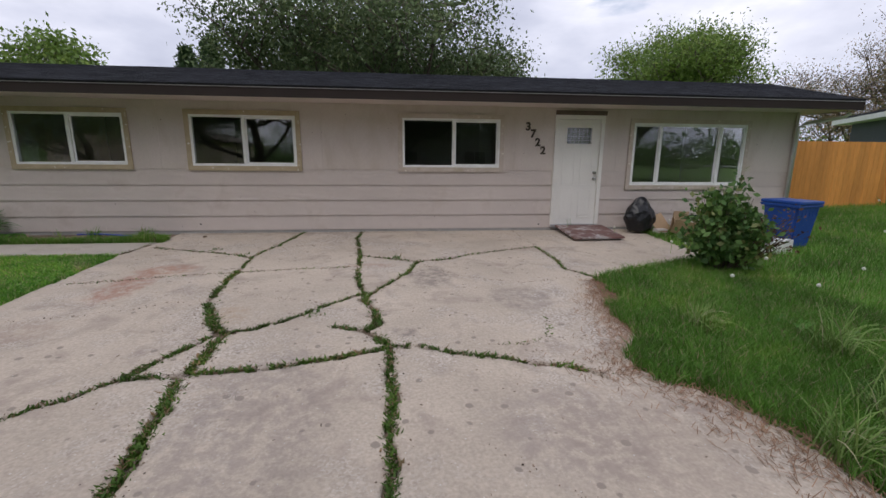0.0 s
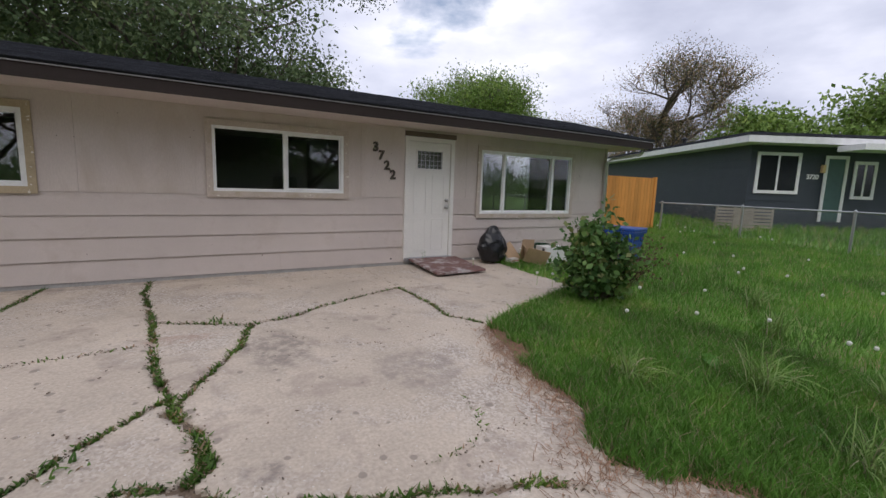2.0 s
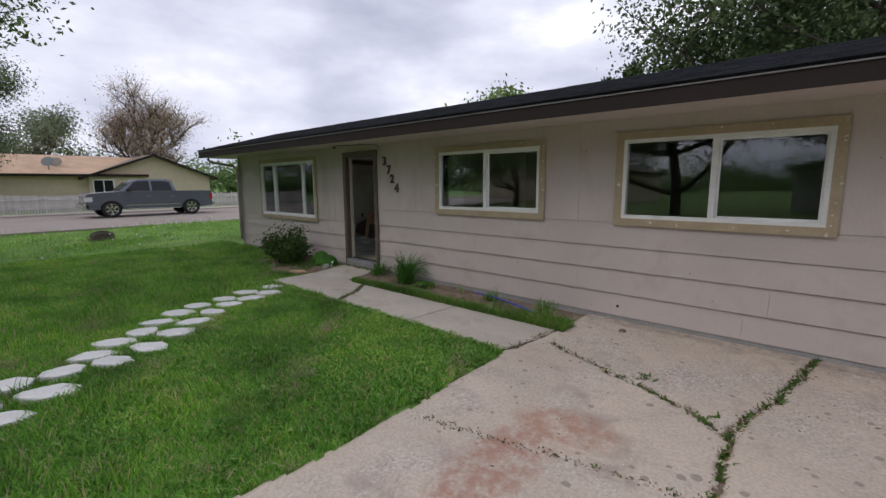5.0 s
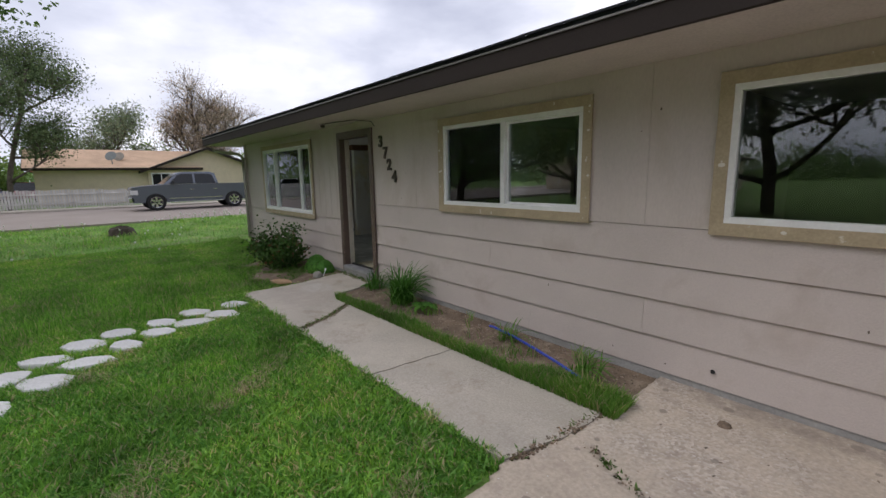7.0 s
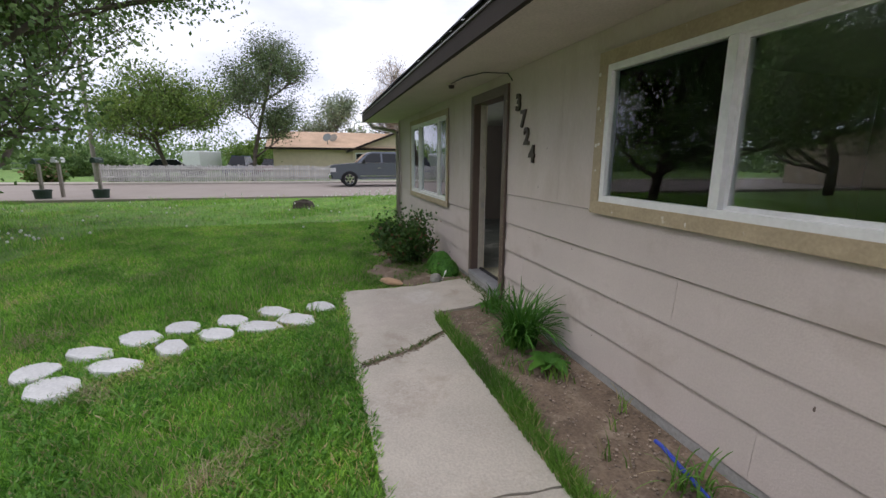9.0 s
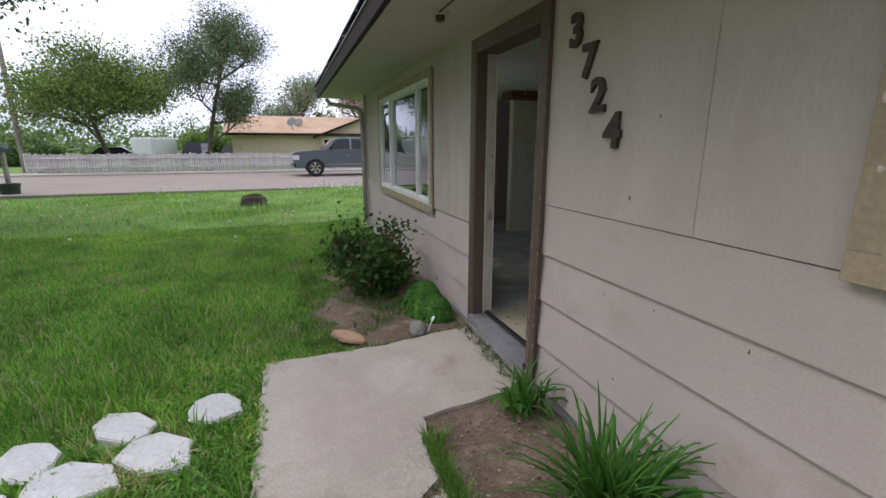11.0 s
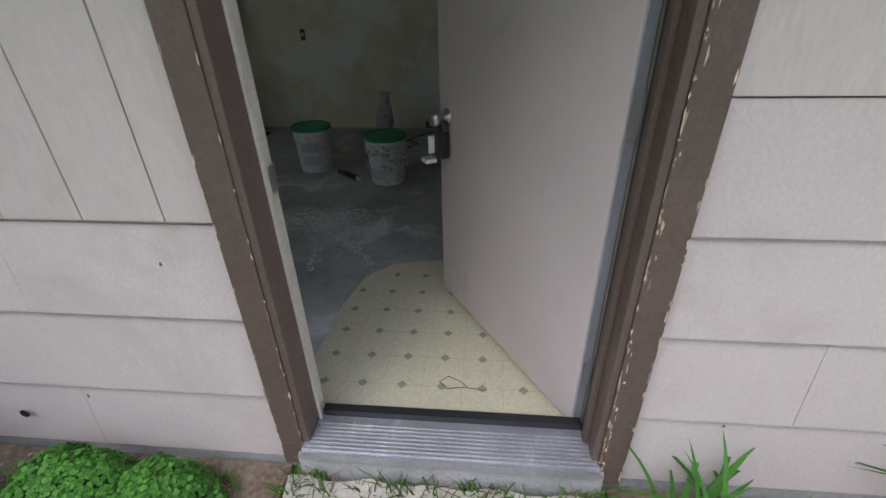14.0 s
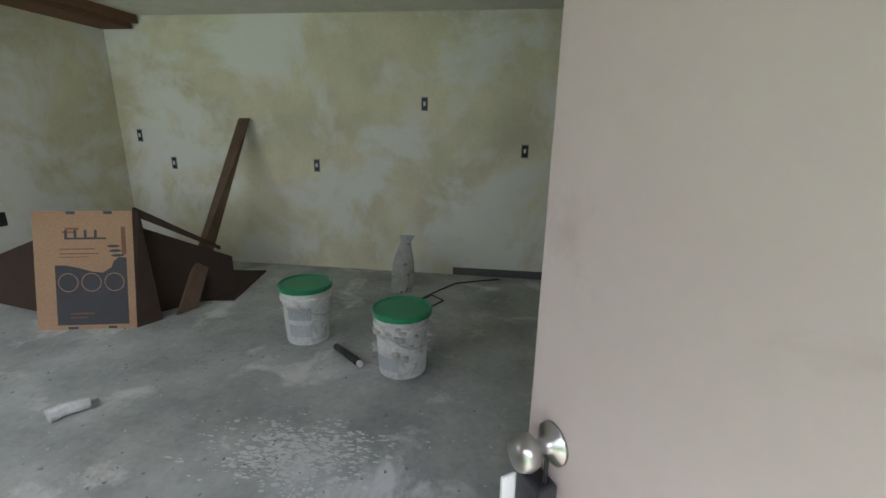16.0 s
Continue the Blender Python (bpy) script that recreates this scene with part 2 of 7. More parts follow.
BARK = mat("tree_bark", (0.13, 0.105, 0.085), 0.95, vary=0.3, scale=6, fine=40, bump=0.9)
DRYWALL = mat("taped_drywall", (0.66, 0.62, 0.46), 0.85, vary=0.2, scale=1.3, fine=40, bump=0.08, stain=(0.76, 0.76, 0.70), stain_at=(0.48, 0.58), stain_scale=1.2, fine_vary=0.05)
CEIL = plain("ceiling_paint", (0.7, 0.7, 0.62), 0.9)
SLAB = mat("dusty_floor_slab", (0.36, 0.375, 0.36), 0.75, vary=0.3, scale=2.5, fine=30, bump=0.2, stain=(0.62, 0.62, 0.6), stain_at=(0.56, 0.66), stain_scale=2.2, fine_vary=0.1)
# dark tone puts the shade of the unlit rooms into the wall colour
DARKROOM = plain("unlit_room_wall", (0.25, 0.24, 0.2), 0.9)


# ---- mesh helpers ----
def bm_object(name, bm, material, parent=None, label="", kind="", smooth=False):
    me = bpy.data.meshes.new(name)
    bm.normal_update()
    bm.to_mesh(me)
    bm.free()
    me.materials.append(material)
    if smooth:
        me.shade_smooth()
    ob = new(name, me)
    ob.parent = parent
    return tagged(ob, label=label, kind=kind)


def part(name, bm, material, parent, label="", smooth=False):
    return bm_object(name, bm, material, parent, label, smooth=smooth)


def raw_mesh(name, verts, faces, material, parent=None, kind="", label="", smooth=False):
    me = bpy.data.meshes.new(name)
    verts = np.asarray(verts, dtype=np.float32)
    faces = np.asarray(faces, dtype=np.int32)
    k = faces.shape[1]
    me.vertices.add(len(verts))
    me.vertices.foreach_set("co", verts.ravel())
    me.loops.add(faces.size)
    me.loops.foreach_set("vertex_index", faces.ravel())
    me.polygons.add(len(faces))
    me.polygons.foreach_set("loop_start", np.arange(0, faces.size, k, dtype=np.int32))
    me.update(calc_edges=True)
    me.materials.append(material)
    if smooth:
        me.shade_smooth()
    ob = new(name, me)
    ob.parent = parent
    return tagged(ob, kind=kind, label=label)


def thing(name, loc, label, category, group="", rz=0.0):
    ob = new(name)
    ob.location, ob.rotation_euler[2] = loc, radians(rz)
    ob.empty_display_size = 0.1
    return tagged(ob, label=label, category=category, group=group)


def box(bm, x0, x1, y0, y1, z0, z1, bevel=0.0, m=None):
    vs = [bm.verts.new((x, y, z)) for z in (z0, z1) for y in (y0, y1) for x in (x0, x1)]
    fs = [bm.faces.new([vs[i] for i in f]) for f in ((0, 2, 3, 1), (4, 5, 7, 6), (0, 1, 5, 4), (2, 6, 7, 3), (0, 4, 6, 2), (1, 3, 7, 5))]
    if m is not None:
        bmesh.ops.transform(bm, matrix=m, verts=vs)
    if bevel:
        bmesh.ops.bevel(bm, geom=list({e for f in fs for e in f.edges}), offset=bevel, segments=2, affect="EDGES", profile=0.6)
    return vs


def boxes(*rows, bevel=0.0):
    bm = bmesh.new()
    for r in rows:
        box(bm, *r, bevel=bevel)
    return bm


def lathe(bm, profile, n=20, m=None, cap=True):
    """Rings of (radius, z)."""
    rings = [[bm.verts.new((r * math.cos(2 * math.pi * i / n), r * math.sin(2 * math.pi * i / n), z)) for i in range(n)] for r, z in profile]
    for a_, b_ in zip(rings, rings[1:]):
        for i in range(n):
            bm.faces.new((a_[i], a_[(i + 1) % n], b_[(i + 1) % n], b_[i]))
    if cap:
        bm.faces.new(rings[0][::-1])
        bm.faces.new(rings[-1])
    vs = [v for r in rings for v in r]
    if m is not None:
        bmesh.ops.transform(bm, matrix=m, verts=vs)
    return vs


def tube(bm, pts, r, n=8, r1=None):
    """A round tube through points, tapering from r to r1."""
    pts = [Vector(p) for p in pts]
    r1 = r if r1 is None else r1
    rings = []
    for i, p in enumerate(pts):
        d = (pts[min(i + 1, len(pts) - 1)] - pts[max(i - 1, 0)]).normalized()
        u = d.cross(Vector((0.3, 0.2, 0.93)) if abs(d.z) < 0.9 else Vector((1, 0, 0))).normalized()
        v = d.cross(u)
        rr = r + (r1 - r) * i / max(1, len(pts) - 1)
        rings.append([bm.verts.new(p + (u * math.cos(2 * math.pi * k / n) + v * math.sin(2 * math.pi * k / n)) * rr) for k in range(n)])
    for a_, b_ in zip(rings, rings[1:]):
        for k in range(n):
            bm.faces.new((a_[k], a_[(k + 1) % n], b_[(k + 1) % n], b_[k]))
    bm.faces.new(rings[0][::-1])
    bm.faces.new(rings[-1])


def prism(bm, outline, z0, z1):
    """Outline of (x, y) drawn up from z0 to z1 (numbers, or functions of x and y)."""
    f0 = z0 if callable(z0) else (lambda x, y: z0)
    f1 = z1 if callable(z1) else (lambda x, y: z1)
    lo = [bm.verts.new((x, y, f0(x, y))) for x, y in outline]
    hi = [bm.verts.new((x, y, f1(x, y))) for x, y in outline]
    bm.faces.new(lo[::-1])
    bm.faces.new(hi)
    n = len(outline)
    for i in range(n):
        bm.faces.new((lo[i], lo[(i + 1) % n], hi[(i + 1) % n], hi[i]))
    bmesh.ops.recalc_face_normals(bm, faces=bm.faces)


# ---- ground ----
def gz(x, y):
    """Height of the finished ground."""
    rise = np.clip((np.asarray(x) - 5.2) / 11.0, 0, 1) * 0.42 * np.clip((np.asarray(y) + 2) / 6, 0, 1)
    near = rise + np.interp(y, [-60, 0, 2.8, 5, 6.2, 8.37], [-0.1, 0.03, 0.13, 0.26, 0.285, 0.33])
    left = np.interp(y, [-60, -20, 0, 4, 7.6, 8.37], [0.15, 0.2, 0.28, 0.3, 0.3, 0.36])
    w = np.clip((-np.asarray(x) - 4.0) / 5.0, 0, 1)
    return near * (1 - w) + left * w


DRIVE_L, WALK0, WALK1 = -3.78, 6.74, 7.62


def drive_right(y):
    """The uneven right edge of the driveway."""
    return np.interp(y, [-9, 0.0, 1.6, 2.15, 2.55, 2.97, 3.5, 4.3, 5.05, 5.45, 6.0, 9], [2.95, 2.75, 2.57, 2.48, 2.3, 1.9, 2.25, 2.3, 2.6, 3.4, 4.9, 4.9])


def drive_left(y):
    """The left edge of the driveway, where it meets the lawn and the walk."""
    return np.interp(y, [0, 3.4, 3.9, 4.6, 5.3, 6.60, 6.74, 7.2, 7.62, 8.37], [-4.25, -4.13, -4.05, -3.95, -3.93, -3.98, -4.01, -3.90, -3.87, -3.86])


xs = np.concatenate([np.array([-900, -300, -120, -80, -60, -45]), np.arange(-40, 24.01, 0.5), np.array([28, 34, 45, 60, 90, 200, 500, 900])])
ys = np.concatenate([np.array([-900, -300, -120, -70, -40, -25]), np.arange(-16, 24.01, 0.5), np.array([30, 40, 60, 120, 300, 900])])
gx, gy = np.meshgrid(xs, ys, indexing="ij")
gzv = gz(gx, gy) - 0.035
gverts = np.stack([gx, gy, gzv], -1).reshape(-1, 3)
ny = len(ys)
ii, jj = np.meshgrid(np.arange(len(xs) - 1), np.arange(ny - 1), indexing="ij")
q = (ii * ny + jj).ravel()
raw_mesh("ground", gverts, np.stack([q, q + ny, q + ny + 1, q + 1], -1), GRASSBED, kind="structure", smooth=True,
         label="lawn ground of green grass over dark soil around the house")

# ---- the house ----
WY = 8.37
FLOOR = 0.455
SOF = 2.68
HX0, HX1 = -13.72, 8.2
HBACK = 16.2
W = {"w_a": (-12.45, -10.03, 1.235, 2.48), "w_b": (-6.395, -4.595, 1.565, 2.45), "w_c": (-3.52, -1.70, 1.555, 2.45),
     "w_d": (0.21, 2.06, 1.55, 2.45), "w_e": (4.715, 7.115, 1.22, 2.43)}
D_OPEN, D_WHITE = (-8.895, -8.005, 0.425, 2.505), (3.165, 4.085, 0.42, 2.52)
HOLES = [*W.values(), D_OPEN, D_WHITE]


def cut(x0, x1, z0, z1, holes):
    """The rectangle less the holes, as rectangles."""
    rects = [(x0, x1, z0, z1)]
    for hx0, hx1, hz0, hz1 in holes:
        nxt = []
        for a0, a1, b0, b1 in rects:
            if hx0 >= a1 or hx1 <= a0 or hz0 >= b1 or hz1 <= b0:
                nxt.append((a0, a1, b0, b1))
                continue
            if hx0 > a0:
                nxt.append((a0, hx0, b0, b1))
            if hx1 < a1:
                nxt.append((hx1, a1, b0, b1))
            m0, m1 = max(a0, hx0), min(a1, hx1)
            if hz0 > b0:
                nxt.append((m0, m1, b0, hz0))
            if hz1 < b1:
                nxt.append((m0, m1, hz1, b1))
        rects = nxt
    return rects


bm = bmesh.new()
for a0, a1, b0, b1 in cut(HX0, HX1, 0.30, SOF + 0.25, HOLES):
    box(bm, a0, a1, WY + 0.02, WY + 0.14, b0, b1)
wall_front = bm_object("wall_front", bm, SIDING, kind="structure", label="greige painted front wall of the low duplex, with window and door openings")
bm_object("foundation", boxes((HX0 + 0.02, HX1 - 0.02, WY + 0.005, WY + 0.019, 0.1, 0.385)), FOUNDATION, kind="structure", label="grey concrete foundation edge under the siding")
for nm, r in (("wall_left", (HX0, HX0 + 0.12, WY + 0.14, HBACK, 0.1, 2.93)), ("wall_right", (HX1 - 0.12, HX1, WY + 0.14, HBACK, 0.1, 2.93)),
              ("wall_back", (HX0 + 0.12, HX1 - 0.12, HBACK - 0.12, HBACK, 0.1, 2.93))):
    bm_object(nm, boxes(r), SIDING, kind="structure", label="greige painted outer wall of the duplex")

# lap boards and panel sheets, each a piece
BANDS = [(0.375, 0.645), (0.645, 0.932), (0.932, 1.21)]


def board(x0, x1, z0, z1, full0, full1, material, name, proud=0.019, back=0.0):
    bm = bmesh.new()
    t = lambda z: WY + 0.013 - back - proud * (full1 - z) / (full1 - full0)
    vs = [bm.verts.new(p) for p in ((x0, t(z0), z0), (x1, t(z0), z0), (x1, t(z1), z1), (x0, t(z1), z1),
                                    (x0, WY + 0.0195, z0), (x1, WY + 0.0195, z0), (x1, WY + 0.0195, z1), (x0, WY + 0.0195, z1))]
    for f in ((0, 1, 2, 3), (5, 4, 7, 6), (4, 5, 1, 0), (3, 2, 6, 7), (4, 0, 3, 7), (1, 5, 6, 2)):
        bm.faces.new([vs[i] for i in f])
    return part(name, bm, material, wall_front)


rng = random.Random(4)
for lo, hi in BANDS:
    cutx = sorted([HX0 - 0.012, *[HX0 + 3.6 * k + rng.uniform(0.2, 3.2) for k in range(0, 6)], HX1 + 0.012])
    for c0, c1 in zip(cutx, cutx[1:]):
        for r in cut(c0 + 0.001, c1 - 0.001, lo + 0.007, hi, HOLES):
            board(*r, lo, hi, SIDING, "siding_board")
cutx = [HX0 - 0.012, -12.85, -11.62, -9.95, D_OPEN[0] - 0.001, D_OPEN[1], -6.95, -5.5, -4.05, -2.6, -1.25, 0.0, 1.15, 2.35, D_WHITE[0], 4.4, 5.6, 7.4, HX1 + 0.012]
for c0, c1 in zip(cutx, cutx[1:]):
    base = 1.225 if c1 <= -8.88 else 1.505
    for r in cut(c0 + 0.0012, c1 - 0.0012, base, SOF, HOLES):
        x0, x1, z0, z1 = r
        bm = bmesh.new()
        n = max(1, round((x1 - x0) / 0.2))
        for k in range(n):
            a0, a1 = x0 + (x1 - x0) * k / n, x0 + (x1 - x0) * (k + 1) / n
            g = 0.0025 if (k and c1 <= -8.88) else 0.0
            box(bm, a0 + g, a1 - (0.0025 if (k < n - 1 and c1 <= -8.88) else 0), WY - 0.002, WY + 0.0195, z0, z1)
        part("siding_panel", bm, PANEL, wall_front)
for r in cut(D_OPEN[1], HX1 + 0.012, 1.217, 1.5, HOLES):
    board(*r, 1.21, 1.5, SIDING, "siding_board", 0.007, 0.009)
bm_object("corner_trim", boxes((HX0 - 0.014, HX0 + 0.05, WY - 0.03, WY - 0.0065, 0.37, SOF), (HX1 - 0.05, HX1 + 0.014, WY - 0.03, WY - 0.0065, 0.37, SOF)), SIDING,
          kind="structure", label="greige corner boards of the duplex")

# roof
EY, EZ, RY, RZ, RX0, RX1 = 7.62, 2.86, 9.9, 3.47, -14.42, 8.8
FB = 2.675
BY, BZ = 16.8, 2.9
bm = bmesh.new()
box(bm, RX0 + 0.03, RX1 - 0.03, EY + 0.045, WY - 0.003, SOF, SOF + 0.012)
box(bm, RX0 + 0.03, HX0 - 0.016, WY - 0.003, BY - 0.05, SOF, SOF + 0.012)
box(bm, HX1 + 0.016, RX1 - 0.03, WY - 0.003, BY - 0.05, SOF, SOF + 0.012)
soffit = bm_object("soffit", bm, SOFFIT, kind="structure", label="greige painted soffit under the eaves")
roof = bm_object("roof", (lambda b: (prism(b, [(0, 0)] * 0 or [(RX0, EY), (RX1, EY), (RX1, RY), (RX0, RY)], lambda x, y: EZ - 0.03 + (RZ - EZ) * (y - EY) / (RY - EY),
                                           lambda x, y: EZ + (RZ - EZ) * (y - EY) / (RY - EY)),
                                     prism(b, [(RX0, RY), (RX1, RY), (RX1, BY), (RX0, BY)], lambda x, y: RZ - 0.03 + (BZ - RZ) * (y - RY) / (BY - RY),
                                           lambda x, y: RZ + (BZ - RZ) * (y - RY) / (BY - RY)), b)[-1])(bmesh.new()),
                 SHINGLE, kind="structure", label="low dark charcoal asphalt shingle roof of the duplex")
sg = math.atan2(RZ - EZ, RY - EY)
SL = math.hypot(RZ - EZ, RY - EY)
rows_ = int(SL / 0.142)
vv, ff = [], []
rngr = random.Random(2)
for r_ in range(rows_ + 1):
    s0, s1 = r_ * 0.142 - 0.03, min(SL, r_ * 0.142 + 0.13)
    x = RX0 - 0.01 - rngr.uniform(0, 0.3)
    while x < RX1:
        w_ = rngr.choice([0.16, 0.24, 0.32, 0.3])
        a_, b_ = max(x, RX0 - 0.01), min(x + w_ - 0.004, RX1 + 0.01)
        t_ = rngr.uniform(0.008, 0.014)
        if b_ > a_:
            i_ = len(vv)
            for xx in (a_, b_):
                for ss, tt in ((s0, 0.0015), (s0, t_ + 0.004), (s1, 0.003)):
                    vv.append((xx, EY + ss * math.cos(sg) - tt * math.sin(sg), EZ + ss * math.sin(sg) + tt * math.cos(sg)))
            ff += [(i_, i_ + 3, i_ + 4, i_ + 1), (i_ + 1, i_ + 4, i_ + 5, i_ + 2)]
        x += w_
raw_mesh("shingles", vv, ff, SHINGLE, roof, kind="stuff", label="courses of dark charcoal asphalt shingles")
bm = boxes((RX0, RX1, EY, EY + 0.04, FB, EZ - 0.035))
fascia = bm_object("fascia", bm, FASCIA, kind="structure", label="dark brown painted fascia board along the eaves")
bm = bmesh.new()
for x in (RX0, RX1 - 0.04):
    for y0, y1, z0, z1 in ((EY + 0.04, RY, EZ, RZ), (RY, BY, RZ, BZ)):
        vs = [bm.verts.new(p) for p in ((x, y0, FB), (x + 0.04, y0, FB), (x + 0.04, y1, FB), (x, y1, FB),
                                        (x, y0, z0 - 0.035), (x + 0.04, y0, z0 - 0.035), (x + 0.04, y1, z1 - 0.035), (x, y1, z1 - 0.035))]
        for f in ((3, 2, 1, 0), (4, 5, 6, 7), (0, 1, 5, 4), (2, 3, 7, 6), (3, 0, 4, 7), (1, 2, 6, 5)):
            bm.faces.new([vs[i] for i in f])
bm_object("rake_board", bm, FASCIA, kind="structure", label="dark brown rake boards at the gable ends")
bm = bmesh.new()
box(bm, RX0 - 0.01, RX1 + 0.01, EY - 0.012, EY, EZ - 0.042, EZ - 0.030)
bm_object("drip_edge", bm, plain("drip_edge_metal", (0.3, 0.28, 0.28), 0.35, 0.3), kind="structure", label="dark metal drip edge under the shingles")


# windows and doors
def window(name, rect, bars, label, trim_label="tan unpainted window trim with white putty spots", trim=None):
    x0, x1, z0, z1 = rect
    w = thing(name, (x0, WY, z0), label, "window")
    w["kind"] = "structure"
    L, H = x1 - x0, z1 - z0
    f, t = 0.045, 0.08
    part("window_frame", boxes((0.001, L - 0.001, -0.022, 0.06, 0.001, f), (0.001, L - 0.001, -0.022, 0.06, H - f, H - 0.001), (0.001, f, -0.022, 0.06, f, H - f),
                               (L - f, L - 0.001, -0.022, 0.06, f, H - f), bevel=0.004), VINYL, w, "white vinyl window frame")
    tr = [(-t, L + t, -0.030, -0.014, -t, 0.004), (-t, L + t, -0.030, -0.014, H - 0.004, H + t), (-t, 0.004, -0.030, -0.014, 0.004, H - 0.004), (L - 0.004, L + t, -0.030, -0.014, 0.004, H - 0.004)]
    for r in tr:
        part("trim_board", boxes(r, bevel=0.003), trim or TANTRIM, w, trim_label)
    edges = [0.0, *[b * L for b in bars], L]
    for b in bars:
        part("mullion", boxes((b * L - 0.028, b * L + 0.028, -0.018, 0.05, f, H - f), bevel=0.003), VINYL, w)
    for k, (a0, a1) in enumerate(zip(edges, edges[1:])):
        p0 = a0 + (f if k == 0 else 0.028)
        p1 = a1 - (f if k == len(edges) - 2 else 0.028)
        yy = 0.03 if k % 2 else 0.012
        if k % 2 or len(bars) > 1:
            s = 0.022
            part("sash", boxes((p0, p1, yy - 0.012, yy + 0.012, f, f + s), (p0, p1, yy - 0.012, yy + 0.012, H - f - s, H - f), (p0, p0 + s, yy - 0.012, yy + 0.012, f + s, H - f - s),
                               (p1 - s, p1, yy - 0.012, yy + 0.012, f + s, H - f - s)), VINYL, w, "white vinyl sash")
        pane = part("pane", boxes((p0, p1, yy - 0.003, yy + 0.003, f, H - f)), GLASS, w, "reflective clear glass pane")
        pane.visible_shadow = False
    return w


window("window_a", W["w_a"], (0.268, 0.80), "wide white vinyl window in three lites beside the open brown door")
window("window_b", W["w_b"], (0.5,), "white vinyl sliding window with tan unpainted trim near the house numbers")
window("window_c", W["w_c"], (0.5,), "white vinyl sliding window with tan unpainted trim in the middle of the wall")
window("window_d", W["w_d"], (0.52,), "white vinyl sliding window with greige trim beside the white door's numbers", "greige painted window trim", TRIMPAINT)
window("window_e", W["w_e"], (0.24, 0.77), "wide white vinyl window in three lites beside the white entry door", "greige painted window trim", TRIMPAINT)


def glyph(parent, text, x, z, size, depth, y, material, name="numeral", rz=0.0):
    """A raised numeral, standing up on the wall."""
    cu = bpy.data.curves.new("numeral", "FONT")
    cu.body, cu.size, cu.extrude, cu.align_x, cu.offset = text, size, depth, "CENTER", size * 0.035
    tmp = new("tmp", cu)
    me = bpy.data.meshes.new_from_object(tmp.evaluated_get(bpy.context.evaluated_depsgraph_get()))
    bpy.data.objects.remove(tmp)
    me.materials.clear()
    me.materials.append(material)
    ob = new(name, me)
    ob.matrix_basis = pose(x, y, z, 90, 0, rz)
    ob.parent = parent
    return ob


BRONZE = mat("weathered_bronze_number", (0.075, 0.06, 0.05), 0.5, vary=0.2, scale=12, bump=0.2, metal=0.4)
for txt, pts in (("3722", ((2.60, 2.27), (2.70, 2.14), (2.80, 1.98), (2.91, 1.83))), ("3724", ((-7.72, 2.31), (-7.61, 2.155), (-7.525, 1.995), (-7.41, 1.835)))):
    for ch, (x, z) in zip(txt, pts):
        o = glyph(None, ch, x, z - 0.01, 0.205, 0.009, WY - 0.012, BRONZE, "house_number")
        tagged(o, "dark bronze house numeral %s screwed to the siding" % ch, "house number", "house numbers " + txt)

STEEL = plain("brushed_steel", (0.45, 0.44, 0.43), 0.28, 0.9)
BLACKPLASTIC = plain("black_plastic", (0.02, 0.02, 0.022), 0.45)
ALU = mat("scuffed_aluminium", (0.42, 0.42, 0.44), 0.42, vary=0.15, scale=6, fine=90, bump=0.15, metal=0.7, stain=(0.6, 0.6, 0.6), stain_at=(0.6, 0.7), stain_scale=12)

# white entry door
x0, x1, z0, z1 = D_WHITE
L, H = x1 - x0, z1 - z0
d = thing("door_1", (x0, WY, z0), "closed white panel entry door with a small leaded glass light", "door")
d["kind"] = "structure"
part("door_frame", boxes((-0.035, 0.04, -0.03, 0.1, 0.0, H + 0.03), (L - 0.04, L + 0.035, -0.03, 0.1, 0.0, H + 0.03), (0.04, L - 0.04, -0.03, 0.1, H - 0.045, H + 0.03), bevel=0.004),
     WHITEPAINT, d, "white painted door frame")
part("header_board", boxes((-0.035, L + 0.06, -0.034, -0.005, H + 0.033, H + 0.115), bevel=0.004), BROWNPAINT, d, "dark brown board over the door")
lx0, lx1, lz1 = 0.043, L - 0.043, H - 0.05
bm = bmesh.new()
for r in cut(lx0, lx1, 0.03, lz1, [(lx0 + 0.17, lx1 - 0.17, 1.60, 1.90)]):
    box(bm, r[0], r[1], 0.0, 0.04, r[2], r[3])
leaf = part("leaf", bm, WHITEPAINT, d, "white door leaf")
for a0, a1, b0, b1 in ((lx0 + 0.11, lx0 + 0.36, 0.15, 0.72), (lx1 - 0.36, lx1 - 0.11, 0.15, 0.72), (lx0 + 0.11, lx0 + 0.36, 0.80, 1.5), (lx1 - 0.36, lx1 - 0.11, 0.80, 1.5)):
    w_ = 0.018
    part("panel_moulding", boxes((a0, a1, -0.006, 0.0, b0, b0 + w_), (a0, a1, -0.006, 0.0, b1 - w_, b1), (a0, a0 + w_, -0.006, 0.0, b0 + w_, b1 - w_),
                                 (a1 - w_, a1, -0.006, 0.0, b0 + w_, b1 - w_), bevel=0.002), WHITEPAINT, leaf)
g0, g1 = lx0 + 0.17, lx1 - 0.17
part("light_frame", boxes((g0 - 0.03, g1 + 0.03, -0.012, 0.004, 1.57, 1.60), (g0 - 0.03, g1 + 0.03, -0.012, 0.004, 1.90, 1.93), (g0 - 0.03, g0, -0.012, 0.004, 1.60, 1.90),
                          (g1, g1 + 0.03, -0.012, 0.004, 1.60, 1.90), bevel=0.003), WHITEPAINT, leaf)
part("light_pane", boxes((g0, g1, 0.015, 0.02, 1.60, 1.90)), GLASS, leaf, "small glass light")
